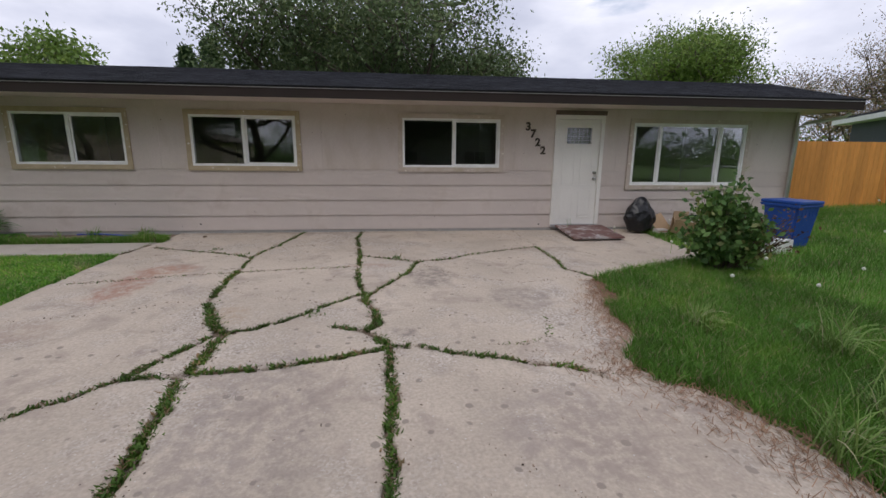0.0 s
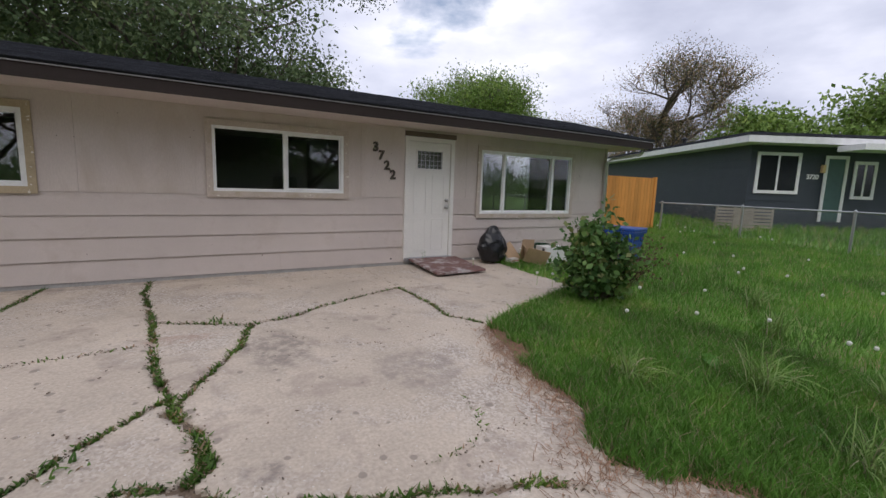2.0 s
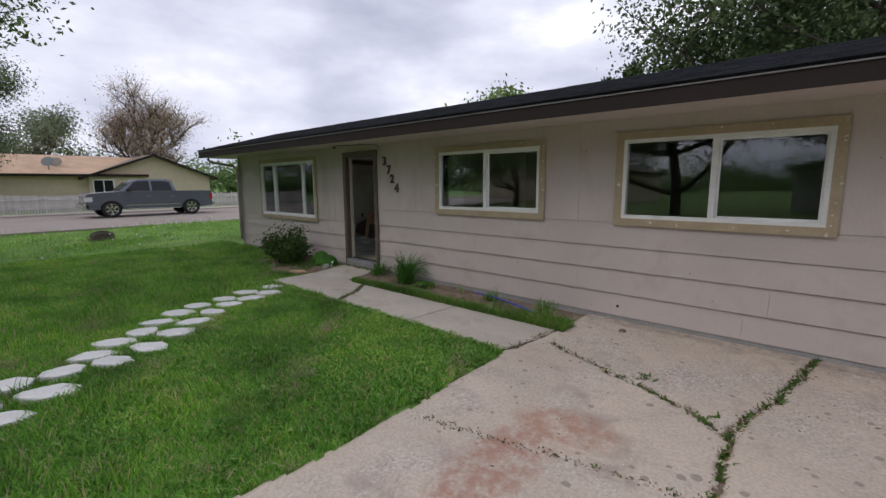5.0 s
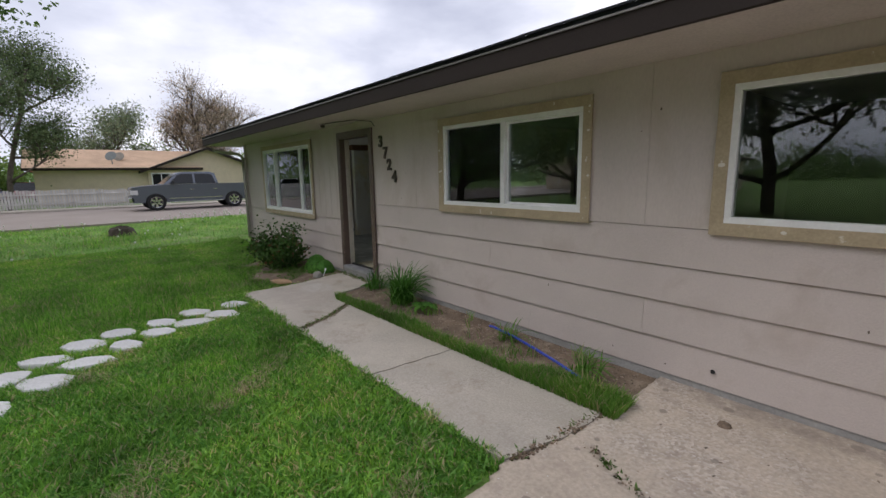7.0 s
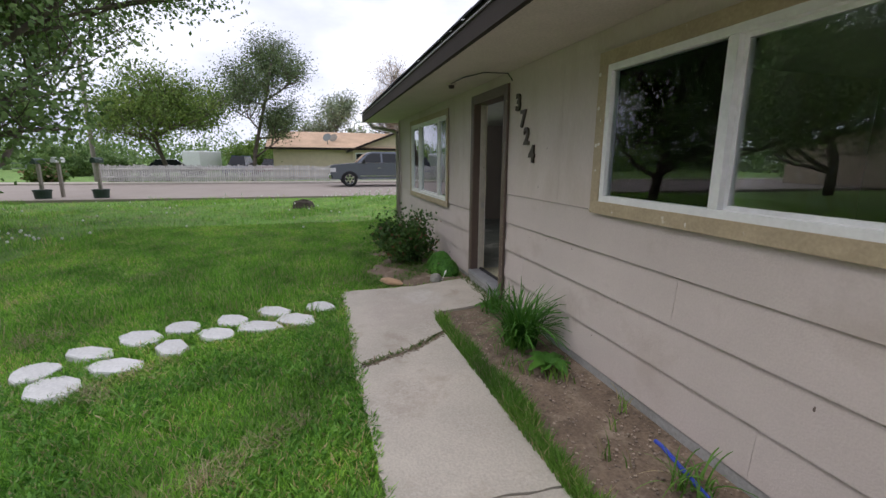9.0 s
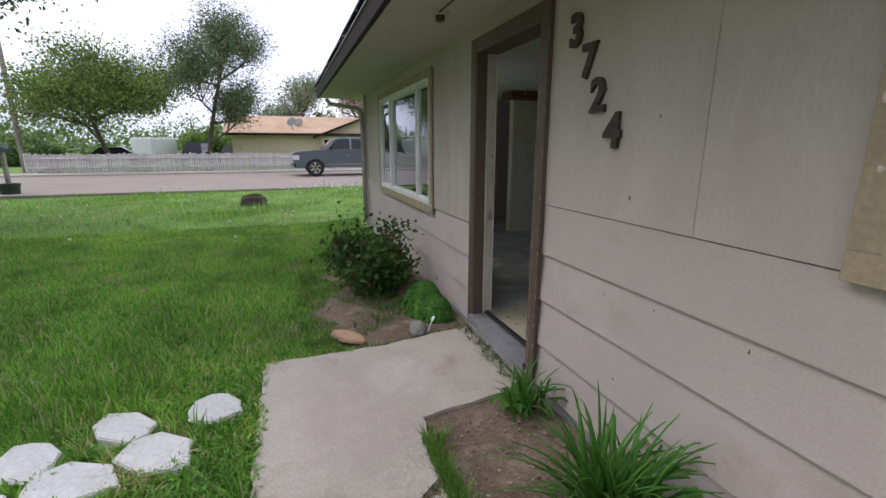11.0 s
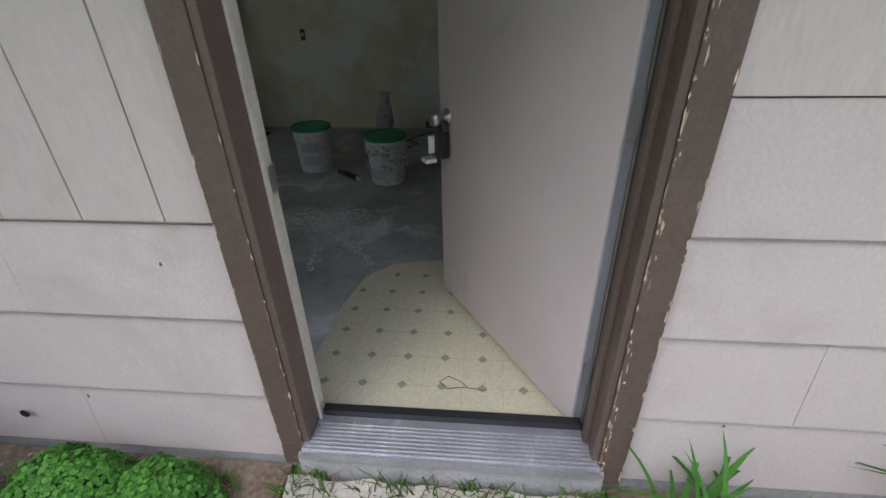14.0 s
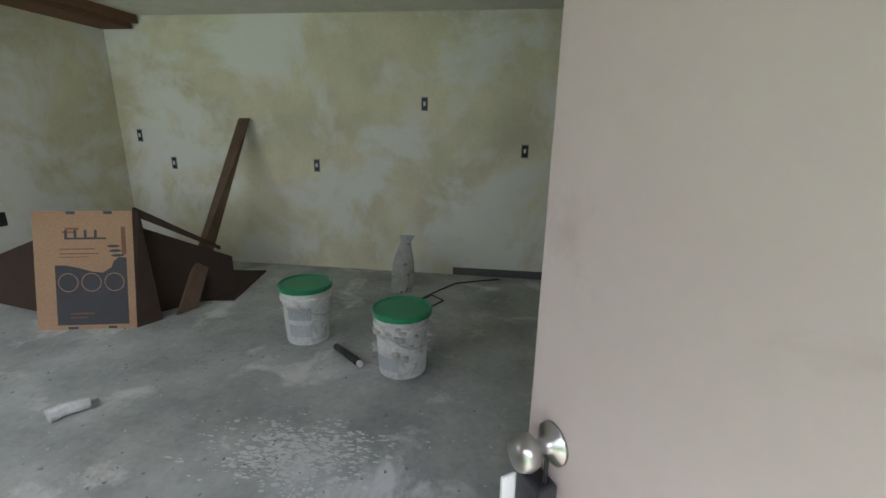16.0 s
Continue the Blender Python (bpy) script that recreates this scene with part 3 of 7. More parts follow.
bm = bmesh.new()
for k in range(1, 6):
    xx = g0 + (g1 - g0) * k / 6
    box(bm, xx - 0.004, xx + 0.004, 0.009, 0.015, 1.60, 1.90)
for zz in (1.66, 1.74, 1.84):
    box(bm, g0, g1, 0.010, 0.0149, zz - 0.004, zz + 0.004)
part("leaded_bars", bm, plain("lead_came", (0.5, 0.5, 0.5), 0.5), leaf)
for zz, r in ((0.93, 0.028), (1.05, 0.026)):
    bm = bmesh.new()
    lathe(bm, [(r + 0.006, 0), (r + 0.006, 0.008), (0.012, 0.012), (0.012, 0.035), (r, 0.042), (r, 0.06), (r * 0.6, 0.068)], 16, pose(lx1 - 0.065, 0.0, zz, 90))
    part("door_knob" if zz < 1 else "deadbolt", bm, STEEL, leaf, smooth=True)
part("sill", boxes((-0.03, L + 0.03, -0.05, 0.09, -0.03, 0.028), bevel=0.004), ALU, d, "metal door sill")

# open brown door frame, threshold and leaf
x0, x1, z0, z1 = D_OPEN
L, H = x1 - x0, z1 - z0
d = thing("door_2", (x0, WY, z0), "peeling dark brown door frame with its tan door standing half open inwards", "door")
d["kind"] = "structure"
fr = part("door_frame", boxes((-0.075, -0.001, -0.032, -0.004, -0.04, H + 0.07), (L + 0.001, L + 0.075, -0.032, -0.004, -0.04, H + 0.07), (-0.001, L + 0.001, -0.032, -0.004, H, H + 0.07),
                              bevel=0.004), BROWNPAINT, d, "peeling dark brown outer casing")
part("jamb", boxes((0.0, 0.02, -0.028, 0.072, 0.02, H), bevel=0.003), BROWNPAINT, d)
part("jamb", boxes((L - 0.02, L, -0.028, 0.072, 0.02, H), bevel=0.003), BROWNPAINT, d)
part("inner_jamb", boxes((0.0, 0.017, 0.0725, 0.125, 0.02, H), bevel=0.003), PALEPAINT, d, "pale worn inner jamb")
part("inner_jamb", boxes((L - 0.019, L, 0.0725, 0.16, 0.02, H), bevel=0.003), PALEPAINT, d, "pale worn inner jamb")
part("head_jamb", boxes((0.0205, L - 0.0205, -0.028, 0.145, H - 0.03, H), bevel=0.003), BROWNPAINT, d)
part("door_stop", boxes((0.0201, 0.028, 0.058, 0.0745, 0.03, H - 0.031), bevel=0.002), PALEPAINT, d, "pale worn door stop")
part("door_stop", boxes((L - 0.034, L - 0.0201, 0.03, 0.058, 0.03, H - 0.031), bevel=0.002), BROWNPAINT, d)
# black strip draws the shaded gap between the leaf and the right jamb
part("door_seal", boxes((L - 0.030, L - 0.0201, 0.06, 0.085, 0.03, H - 0.03)), BLACKPLASTIC, d, "black strip standing in for the shaded gap beside the leaf")
part("strike_plate", boxes((0.0192, 0.021, 0.085, 0.125, 0.835, 0.905)), STEEL, d, "small steel strike plate")
th = part("threshold", boxes((0.001, L - 0.001, -0.05, 0.075, 0.045, 0.062), (0.001, L - 0.001, -0.06, -0.05, 0.02, 0.055)), ALU, d, "scuffed ribbed aluminium threshold")
for k in range(7):
    part("rib", boxes((0.01, L - 0.01, -0.04 + k * 0.014, -0.034 + k * 0.014, 0.062, 0.066)), ALU, th)
part("weather_strip", boxes((0.032, L - 0.032, 0.076, 0.105, 0.04, 0.085)), BLACKPLASTIC, d, "black rubber strip behind the threshold")
part("sill_block", boxes((-0.02, L + 0.02, -0.045, 0.14, -0.2, 0.0195)), FOUNDATION, d, "rough concrete sill under the threshold")

HINGE = (x0 + L - 0.024, WY + 0.125)
ang = math.degrees(math.atan2(9.257 - HINGE[1], -8.506 - HINGE[0]))
DW, DH = 0.885, H - 0.10
lf = bpy.data.objects.new("leaf", None)
scene.collection.objects.link(lf)
bm = boxes((0.0, DW, 0.0, 0.042, 0.0, DH), bevel=0.003)
leaf = part("leaf_panel", bm, DOORPAINT, lf, "scuffed tan flush door leaf")
bpy.data.objects.remove(lf)
leaf.name = "leaf"
leaf.parent = d
leaf.matrix_basis = pose(HINGE[0] - x0, HINGE[1] - WY, 0.062, 0, 0, ang)
part("edge_strip", boxes((-0.004, -0.0005, 0.004, 0.038, 0.02, DH - 0.02)), plain("grey_edge", (0.3, 0.31, 0.34), 0.5), leaf, "grey edge strip of the door")
KZ = 0.80
bm = bmesh.new()
lathe(bm, [(0.033, 0), (0.033, 0.006), (0.014, 0.012), (0.012, 0.034), (0.026, 0.042), (0.029, 0.056), (0.024, 0.070), (0.010, 0.074)], 20, pose(DW - 0.065, 0.042, KZ, -90))
part("knob", bm, STEEL, leaf, "round steel door knob", smooth=True)
bm = bmesh.new()
lathe(bm, [(0.033, 0), (0.033, 0.006), (0.014, 0.012), (0.012, 0.034), (0.026, 0.042), (0.029, 0.056), (0.024, 0.070), (0.010, 0.074)], 20, pose(DW - 0.065, 0.0, KZ, 90))
part("knob", bm, STEEL, leaf, smooth=True)
part("latch_plate", boxes((DW + 0.0002, DW + 0.0015, 0.01, 0.032, KZ - 0.03, KZ + 0.03)), STEEL, leaf)
for zz in (0.16, 0.91, 1.68):
    bm = boxes((-0.0065, -0.0045, 0.002, 0.04, zz, zz + 0.10))
    lathe(bm, [(0.007, zz), (0.007, zz + 0.1)], 8, pose(-0.010, -0.006, 0))
    part("hinge", bm, ALU, leaf, "worn steel hinge")
# lock box on the knob
lb = thing("key_lock_box", (0, 0, 0), "small key lock box hanging open on the door knob", "lock box")
m_leaf = pose(HINGE[0], HINGE[1], z0 + 0.062, 0, 0, ang)
lb.matrix_basis = m_leaf @ pose(DW - 0.065, 0.0, KZ)
YS = 0.052
bm = bmesh.new()
tube(bm, [(-0.016, YS + 0.015, -0.06), (-0.016, YS + 0.015, -0.01), (0, YS + 0.015, 0.006), (0.016, YS + 0.015, -0.01), (0.016, YS + 0.015, -0.06)], 0.004, 6)
part("shackle", bm, BLACKPLASTIC, lb)
part("body", boxes((-0.03, 0.03, YS, YS + 0.035, -0.15, -0.05), bevel=0.006), BLACKPLASTIC, lb, "black lock box body")
part("lid", boxes((0.032, 0.040, YS + 0.03, YS + 0.058, -0.14, -0.07), (0.0, 0.05, YS + 0.04, YS + 0.085, -0.168, -0.151), bevel=0.004), plain("white_plastic", (0.65, 0.65, 0.63), 0.4), lb, "white hinged lid hanging open")

# ---- interior ----
CZ = 2.63
IN0, IN1, IB = -12.13, -7.0, 12.35
bm_object("slab_floor", boxes((HX0 + 0.121, HX1 - 0.121, WY + 0.15, HBACK - 0.13, 0.2, FLOOR)), SLAB, kind="structure", label="dusty grey concrete floor streaked with white plaster")
bm_object("ceiling", boxes((HX0 + 0.121, HX1 - 0.121, WY + 0.145, IB + 0.1, CZ, CZ + 0.03)), CEIL, kind="structure", label="pale ceiling")
for nm, r in (("wall_back_room", (HX0 + 0.121, IN1 + 0.1, IB, IB + 0.1, FLOOR, CZ - 0.002)), ("wall_left_room", (IN0 - 0.12, IN0, 10.4, IB - 0.002, FLOOR, CZ - 0.002)),
              ("wall_right_room", (IN1, IN1 + 0.1, WY + 0.16, IB - 0.002, FLOOR, CZ - 0.002))):
    bm_object(nm, boxes(r), DRYWALL, kind="structure", label="pale green drywall with patches of joint compound")
bm_object("inner_lining", (lambda b: ([box(b, *r_) for r_ in [(a0, a1, WY + 0.1405, WY + 0.15, max(b0, FLOOR), min(b1, CZ - 0.002)) for a0, a1, b0, b1 in
                                       cut(HX0 + 0.121, HX1 - 0.121, FLOOR, CZ - 0.002, HOLES)]], b)[-1])(bmesh.new()), DRYWALL, kind="structure", label="inside lining of the front wall")
# assumed inner walls, coloured dark so the rooms behind the glass look unlit
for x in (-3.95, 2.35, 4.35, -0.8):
    bm_object("partition", boxes((x - 0.05, x + 0.05, WY + 0.16, HBACK - 0.14, FLOOR, CZ - 0.002)), DARKROOM, kind="structure", label="plain partition wall between rooms, toned dark as if unlit")
bm_object("partition", boxes((IN1 + 0.11, HX1 - 0.125, IB - 0.6, IB - 0.5, FLOOR, CZ - 0.002)), DARKROOM, kind="structure", label="plain rear wall of the rooms, toned dark as if unlit")

# lamp added inside window_a to strengthen the sky's light in the room
wx0, wx1, wz0, wz1 = sorted(W.values())[0]
glow = new("window_daylight", bpy.data.lights.new("window_daylight", "AREA"))
glow.data.shape, glow.data.size, glow.data.size_y = "RECTANGLE", wx1 - wx0 - 0.1, wz1 - wz0 - 0.1
glow.data.energy, glow.data.color = 1.7, (0.93, 0.96, 1.0)
glow.matrix_world = pose((wx0 + wx1) / 2, WY + 0.17, (wz0 + wz1) / 2, 90)

# ---- driveway slabs between real cracks ----
CRACKS = [
    ([(-1.65, 8.37), (-1.85, 7.21), (-1.98, 6.81), (-2.03, 6.42), (-1.97, 5.77)], 0.022, 0.25),
    ([(-1.97, 5.77), (-1.98, 5.38), (-1.91, 4.62)], 0.03, 0.8),
    ([(-1.91, 4.62), (-1.71, 4.16), (-1.47, 3.79), (-1.49, 3.32), (-1.52, 3.08), (-1.47, 2.79), (-1.43, 2.46), (-1.39, 2.2), (-1.39, 1.95), (-1.36, 1.2), (-1.3, -3.2)], 0.045, 1.0),
    ([(-3.9, 1.9), (-2.9, 2.35), (-2.39, 2.72), (-2.29, 2.84), (-2.1, 2.97), (-1.93, 3.15)], 0.02, 0.35),
    ([(-1.93, 3.15), (-1.77, 3.44), (-1.64, 3.68), (-1.51, 3.83)], 0.03, 0.9),
    ([(-1.93, 3.15), (-1.59, 3.14), (-1.21, 3.19), (-0.85, 3.23), (-0.48, 3.31), (-0.17, 3.41), (0.01, 3.47)], 0.024, 0.6),
    ([(-1.51, 3.83), (-1.27, 3.91), (-0.96, 4.11), (-0.69, 4.41), (-0.37, 4.69), (-0.28, 4.77)], 0.022, 0.4),
    ([(-0.58, 8.37), (-0.61, 7.68), (-0.53, 7.1), (-0.47, 6.5), (-0.41, 5.32), (-0.27, 4.59)], 0.024, 0.3),
    ([(-0.27, 4.59), (-0.14, 4.26), (-0.11, 3.91), (-0.25, 3.82), (0.01, 3.5)], 0.045, 1.0),
    ([(-0.54, 3.91), (-0.35, 3.86), (-0.25, 3.82)], 0.02, 0.6),
    ([(0.01, 3.47), (0.02, 3.16), (0.04, 2.7), (0.03, 2.33), (0.04, 2.04), (0.04, 1.8), (0.05, 0.9), (0.1, -3.2)], 0.034, 0.7),
    ([(0.01, 3.5), (0.26, 3.49), (0.53, 3.35), (0.89, 3.24), (1.15, 3.14), (1.44, 3.05), (1.69, 2.9)], 0.02, 0.4),
    ([(-0.47, 6.5), (-0.01, 6.28), (0.37, 6.09), (0.81, 6.2), (1.19, 6.45), (1.99, 6.78), (2.39, 6.92)], 0.018, 0.1),
    ([(0.37, 6.09), (0.21, 5.49), (-0.0, 5.12), (-0.19, 4.77), (-0.27, 4.59)], 0.022, 0.35),
    ([(2.39, 6.92), (2.42, 6.03), (2.37, 5.55), (2.6, 5.2)], 0.018, 0.2),
    ([(2.36, 8.37), (2.39, 6.92), (2.83, 6.73), (3.13, 6.34)], 0.009, 0.0),
    ([(1.57, 4.0), (1.52, 3.8), (1.42, 3.53), (1.24, 3.46), (0.88, 3.43)], 0.01, 0.05),
    ([(1.42, 3.53), (1.68, 3.52), (1.97, 3.4)], 0.01, 0.0),
    ([(-3.75, 7.2), (-3.17, 6.97), (-2.72, 6.82), (-2.33, 6.66), (-2.03, 6.42)], 0.016, 0.12),
    ([(-3.8, 5.3), (-3.2, 5.42), (-2.61, 5.58), (-1.95, 5.68), (-1.29, 5.79), (-0.46, 5.84)], 0.012, 0.06),
    ([(-1.79, 7.09), (-1.4, 7.17), (-0.92, 7.33)], 0.009, 0.0),
    ([(-1.98, 4.75), (-2.5, 4.5), (-2.95, 4.35), (-3.6, 4.25)], 0.007, 0.0),
    ([(-2.0, 5.0), (-1.4, 4.75), (-0.7, 4.5), (-0.27, 4.59)], 0.007, 0.0),
    ([(0.3, 6.1), (0.9, 5.3), (1.6, 5.0), (2.42, 5.2)], 0.006, 0.0),
    ([(0.6, 2.2), (1.1, 1.7), (1.9, 1.5)], 0.006, 0.0),
]
X0, Y0, STEP = -4.3, -3.0, 0.026
NX, NY = int((5.0 - X0) / STEP), int((WY + 0.03 - Y0) / STEP)
cx = X0 + (np.arange(NX) + 0.5) * STEP
cy = Y0 + (np.arange(NY) + 0.5) * STEP
PX, PY = np.meshgrid(cx, cy, indexing="ij")


def wobble(x, y, f, s=0.0):
    return (np.sin(x * f + 1.3 + s) * np.cos(y * f * 1.17 - 0.7 + s) + 0.5 * np.sin(x * f * 2.3 + y * f * 1.9 + s) + 0.3 * np.sin(x * f * 4.7 - y * f * 5.3 + 2 * s)) / 1.8


def seg_dist(px, py, pts):
    best = np.full(px.shape, 9.0)
    for (a0, a1), (b0, b1) in zip(pts, pts[1:]):
        dx, dy = b0 - a0, b1 - a1
        t = np.clip(((px - a0) * dx + (py - a1) * dy) / (dx * dx + dy * dy + 1e-9), 0, 1)
        best = np.minimum(best, np.hypot(px - a0 - t * dx, py - a1 - t * dy))
    return best


WXX = PX + 0.035 * wobble(PX, PY, 9.0) + 0.015 * wobble(PX, PY, 31.0, 1)
WYY = PY + 0.035 * wobble(PX, PY, 8.0, 2) + 0.015 * wobble(PX, PY, 29.0, 3)
inside = (PX < drive_right(PY) + 0.05 * wobble(PX, PY, 5.0)) & (PX > drive_left(PY) + np.clip(0.05 * wobble(PX, PY, 6.0), 0, 1) * (PY < 6.6))
solid = inside.copy()
hair = np.full(PX.shape, 9.0)
for pts, width, green in CRACKS:
    dd = seg_dist(WXX, WYY, pts)
    if width >= 0.014:
        solid &= dd > width * (0.75 + 0.35 * wobble(PX, PY, 3.0, 5))
    hair = np.minimum(hair, dd / (0.6 if width < 0.014 else 1.4))
lab = np.full(solid.shape, -1, dtype=int)
todo = solid.copy()
count = 0
from collections import deque
for si in range(NX):
    for sj in np.nonzero(todo[si])[0]:
        if not todo[si, sj]:
            continue
        dq = deque([(si, sj)])
        todo[si, sj] = False
        while dq:
            i, j = dq.popleft()
            lab[i, j] = count
            for a_, b_ in ((i + 1, j), (i - 1, j), (i, j + 1), (i, j - 1)):
                if 0 <= a_ < NX and 0 <= b_ < NY and todo[a_, b_]:
                    todo[a_, b_] = False
                    dq.append((a_, b_))
        count += 1
vx = X0 + np.arange(NX + 1) * STEP
vy = Y0 + np.arange(NY + 1) * STEP
VX, VY = np.meshgrid(vx, vy, indexing="ij")
hv = np.full(VX.shape, 9.0)
hv[:-1, :-1] = hair
VZ = gz(VX, VY) + 0.004 * wobble(VX, VY, 1.3) + 0.0012 * wobble(VX, VY, 23.0, 4) - 0.012 * np.clip(1 - hv / 0.03, 0, 1)
JX = VX + 0.007 * wobble(VX, VY, 47.0, 6)
JY = VY + 0.007 * wobble(VX, VY, 53.0, 7)
drive = thing("driveway", (0, 0, 0), "broken beige concrete driveway with weeds growing in wide cracks", "driveway")
drive["kind"] = "structure"


def slab_object(k, parent):
    ci, cj = np.nonzero(lab == k)
    if len(ci) < 30:
        return
    lift = 0.006 * math.sin(k * 7.3)
    ids = {}
    verts, faces = [], []

    def vid(i, j, low):
        key = (i, j, low)
        if key not in ids:
            ids[key] = len(verts)
            verts.append((JX[i, j], JY[i, j], VZ[i, j] + lift - (0.06 if low else 0)))
        return ids[key]
    for i, j in zip(ci.tolist(), cj.tolist()):
        faces.append((vid(i, j, 0), vid(i + 1, j, 0), vid(i + 1, j + 1, 0), vid(i, j + 1, 0)))
        for a_, b_, e in ((i + 1, j, ((i + 1, j), (i + 1, j + 1))), (i - 1, j, ((i, j + 1), (i, j))), (i, j + 1, ((i + 1, j + 1), (i, j + 1))), (i, j - 1, ((i, j), (i + 1, j)))):
            if not (0 <= a_ < NX and 0 <= b_ < NY and lab[a_, b_] == k):
                (p, q_), (r, s) = e
                faces.append((vid(p, q_, 0), vid(p, q_, 1), vid(r, s, 1), vid(r, s, 0)))
    raw_mesh("slab", verts, faces, CONCRETE, parent)


for k in range(count):
    slab_object(k, drive)
sx, sy = np.arange(X0 + 0.03, 4.8, 0.12), np.arange(Y0, WY, 0.12)
SX, SY = np.meshgrid(sx, sy, indexing="ij")
SZ = gz(SX, SY) - 0.024 + 0.006 * wobble(SX, SY, 13.0, 3)
keepv = (SX < drive_right(SY) - 0.06) & (SX > drive_left(SY) + 0.03)
m_ = len(sy)
iq, jq = np.meshgrid(np.arange(len(sx) - 1), np.arange(m_ - 1), indexing="ij")
ok = (keepv[:-1, :-1] & keepv[1:, 1:] & keepv[1:, :-1] & keepv[:-1, 1:]).ravel()
q = (iq * m_ + jq).ravel()[ok]
raw_mesh("crack_soil", np.stack([SX, SY, SZ], -1).reshape(-1, 3), np.stack([q, q + m_, q + m_ + 1, q + 1], -1), SOIL, drive, kind="structure", label="dark soil in the driveway cracks")

# concrete walk to the open door
walk_thing = thing("front_walk", (0, 0, 0), "worn beige concrete walk leading to the open brown door", "walkway")
walk_thing["kind"] = "structure"
for outline in ([(-4.025, WALK0), (-3.915, 7.2), (-3.88, WALK1), (-5.38, WALK1 + 0.01), (-5.46, WALK0)], [(-5.475, WALK0), (-5.395, WALK1 + 0.01), (-7.44, WALK1), (-7.12, 7.2), (-6.88, WALK0 - 0.02)],
                [(-6.895, WALK0 - 0.02), (-7.135, 7.2), (-7.49, WALK1 - 0.01), (-7.93, WALK1), (-7.95, 8.0), (-7.96, 8.31), (-8.95, 8.31), (-8.93, 7.5), (-8.92, WALK0)]):
    bm = bmesh.new()
    pts = []
    for (ax, ay), (bx_, by_) in zip(outline, outline[1:] + outline[:1]):
        n = max(1, int(math.hypot(bx_ - ax, by_ - ay) / 0.06))
        for k in range(n):
            x, y = ax + (bx_ - ax) * k / n, ay + (by_ - ay) * k / n
            pts.append((x + 0.007 * math.sin(x * 37 + y * 23), y + 0.008 * math.sin(x * 31 + 1) + 0.004 * math.sin(x * 83 + y * 57)))
    prism(bm, pts, lambda x, y: gz(x, y) - 0.09, lambda x, y: gz(x, y) + 0.004 + (0.05 if False else 0.0))
    part("slab", bm, WALKCON, walk_thing)


# ---- plants ----
def leaf_cloud(centres, size, per, spread, rg, droop=0.3, aspect=0.55, clumps=1.0):
    """Small folded leaves scattered round many centres, as vertices and triangles."""
    c = np.repeat(centres, per, axis=0)
    n = len(c)
    c = c + rg.normal(0, spread, (n, 3)) * np.array([1, 1, 0.8])
    u = rg.normal(0, 1, (n, 3))
    u[:, 2] -= droop
    u /= np.linalg.norm(u, axis=1)[:, None]
    v = np.cross(u, rg.normal(0, 1, (n, 3)))
    v /= np.linalg.norm(v, axis=1)[:, None] + 1e-6
    s = size * rg.uniform(0.6, 1.35, (n, 1))
    p0, p1, p2, p3 = c, c + u * s * 0.5 + v * s * aspect * 0.5, c + u * s, c + u * s * 0.5 - v * s * aspect * 0.5
    verts = np.stack([p0, p1, p2, p3], 1).reshape(-1, 3)
    faces = np.arange(n * 4).reshape(-1, 4)
    return verts, faces


def tree(name, x, y, h, rad, leafmat, label, seed, leaves=14000, leaf=0.16, trunk=0.22, first=0.22, density=1.0, spread=0.33, bark=None, lean=0.0, twigs=5, z=None, up=0.5, depth=4):
    rg = np.random.RandomState(seed)
    z = float(gz(x, y)) if z is None else z
    t = thing(name, (x, y, z), label, "tree")
    bm = bmesh.new()
    tips = []

    def grow(p, d, length, r, level):
        n = 4 if level < 2 else 3
        pts, q = [p], p
        dd = d.copy()
        for k in range(n):
            dd = (dd + Vector(rg.normal(0, 0.13, 3)) + Vector((0, 0, 0.05))).normalized()
            q = q + dd * length / n
            pts.append(q)
        tube(bm, pts, r, 7 if level < 2 else (4 if level < 3 else 3), r * 0.55)
        if level >= 2:
            tips.extend([tuple(a_) for a_ in pts[1:]])
        if level >= depth:
            return
        for k in range(twigs if level else twigs + 2):
            f = rg.uniform(0.35 if level else first + 0.12, 1.0)
            at = pts[0].lerp(pts[-1], f) if level else pts[min(n, int(f * n))].lerp(pts[max(0, int(f * n) - 1)], 0.5 * rg.rand())
            az = 2.4 * k + rg.uniform(0, 1)
            side = Vector((math.cos(az), math.sin(az), rg.uniform(-0.05, 0.9) * up * 1.5))
            nd = (dd * (0.5 if level else 0.1) + side.normalized()).normalized()
            grow(at, nd, length * rg.uniform(0.5, 0.72) if level else rad * rg.uniform(0.75, 1.0), r * 0.5, level + 1)
    grow(Vector((0, 0, -0.1)), Vector((lean, 0, 1)).normalized(), h * 0.72, trunk, 0)
    part("trunk", bm, bark or BARK, t, smooth=True)
    tips = np.array(tips)
    keep = tips[:, 2] > h * first
    tips = tips[keep]
    per = max(1, int(leaves / len(tips)))
    v, f = leaf_cloud(tips, leaf, per, spread, rg)
    raw_mesh("crown", v, f, leafmat, t)
    return t


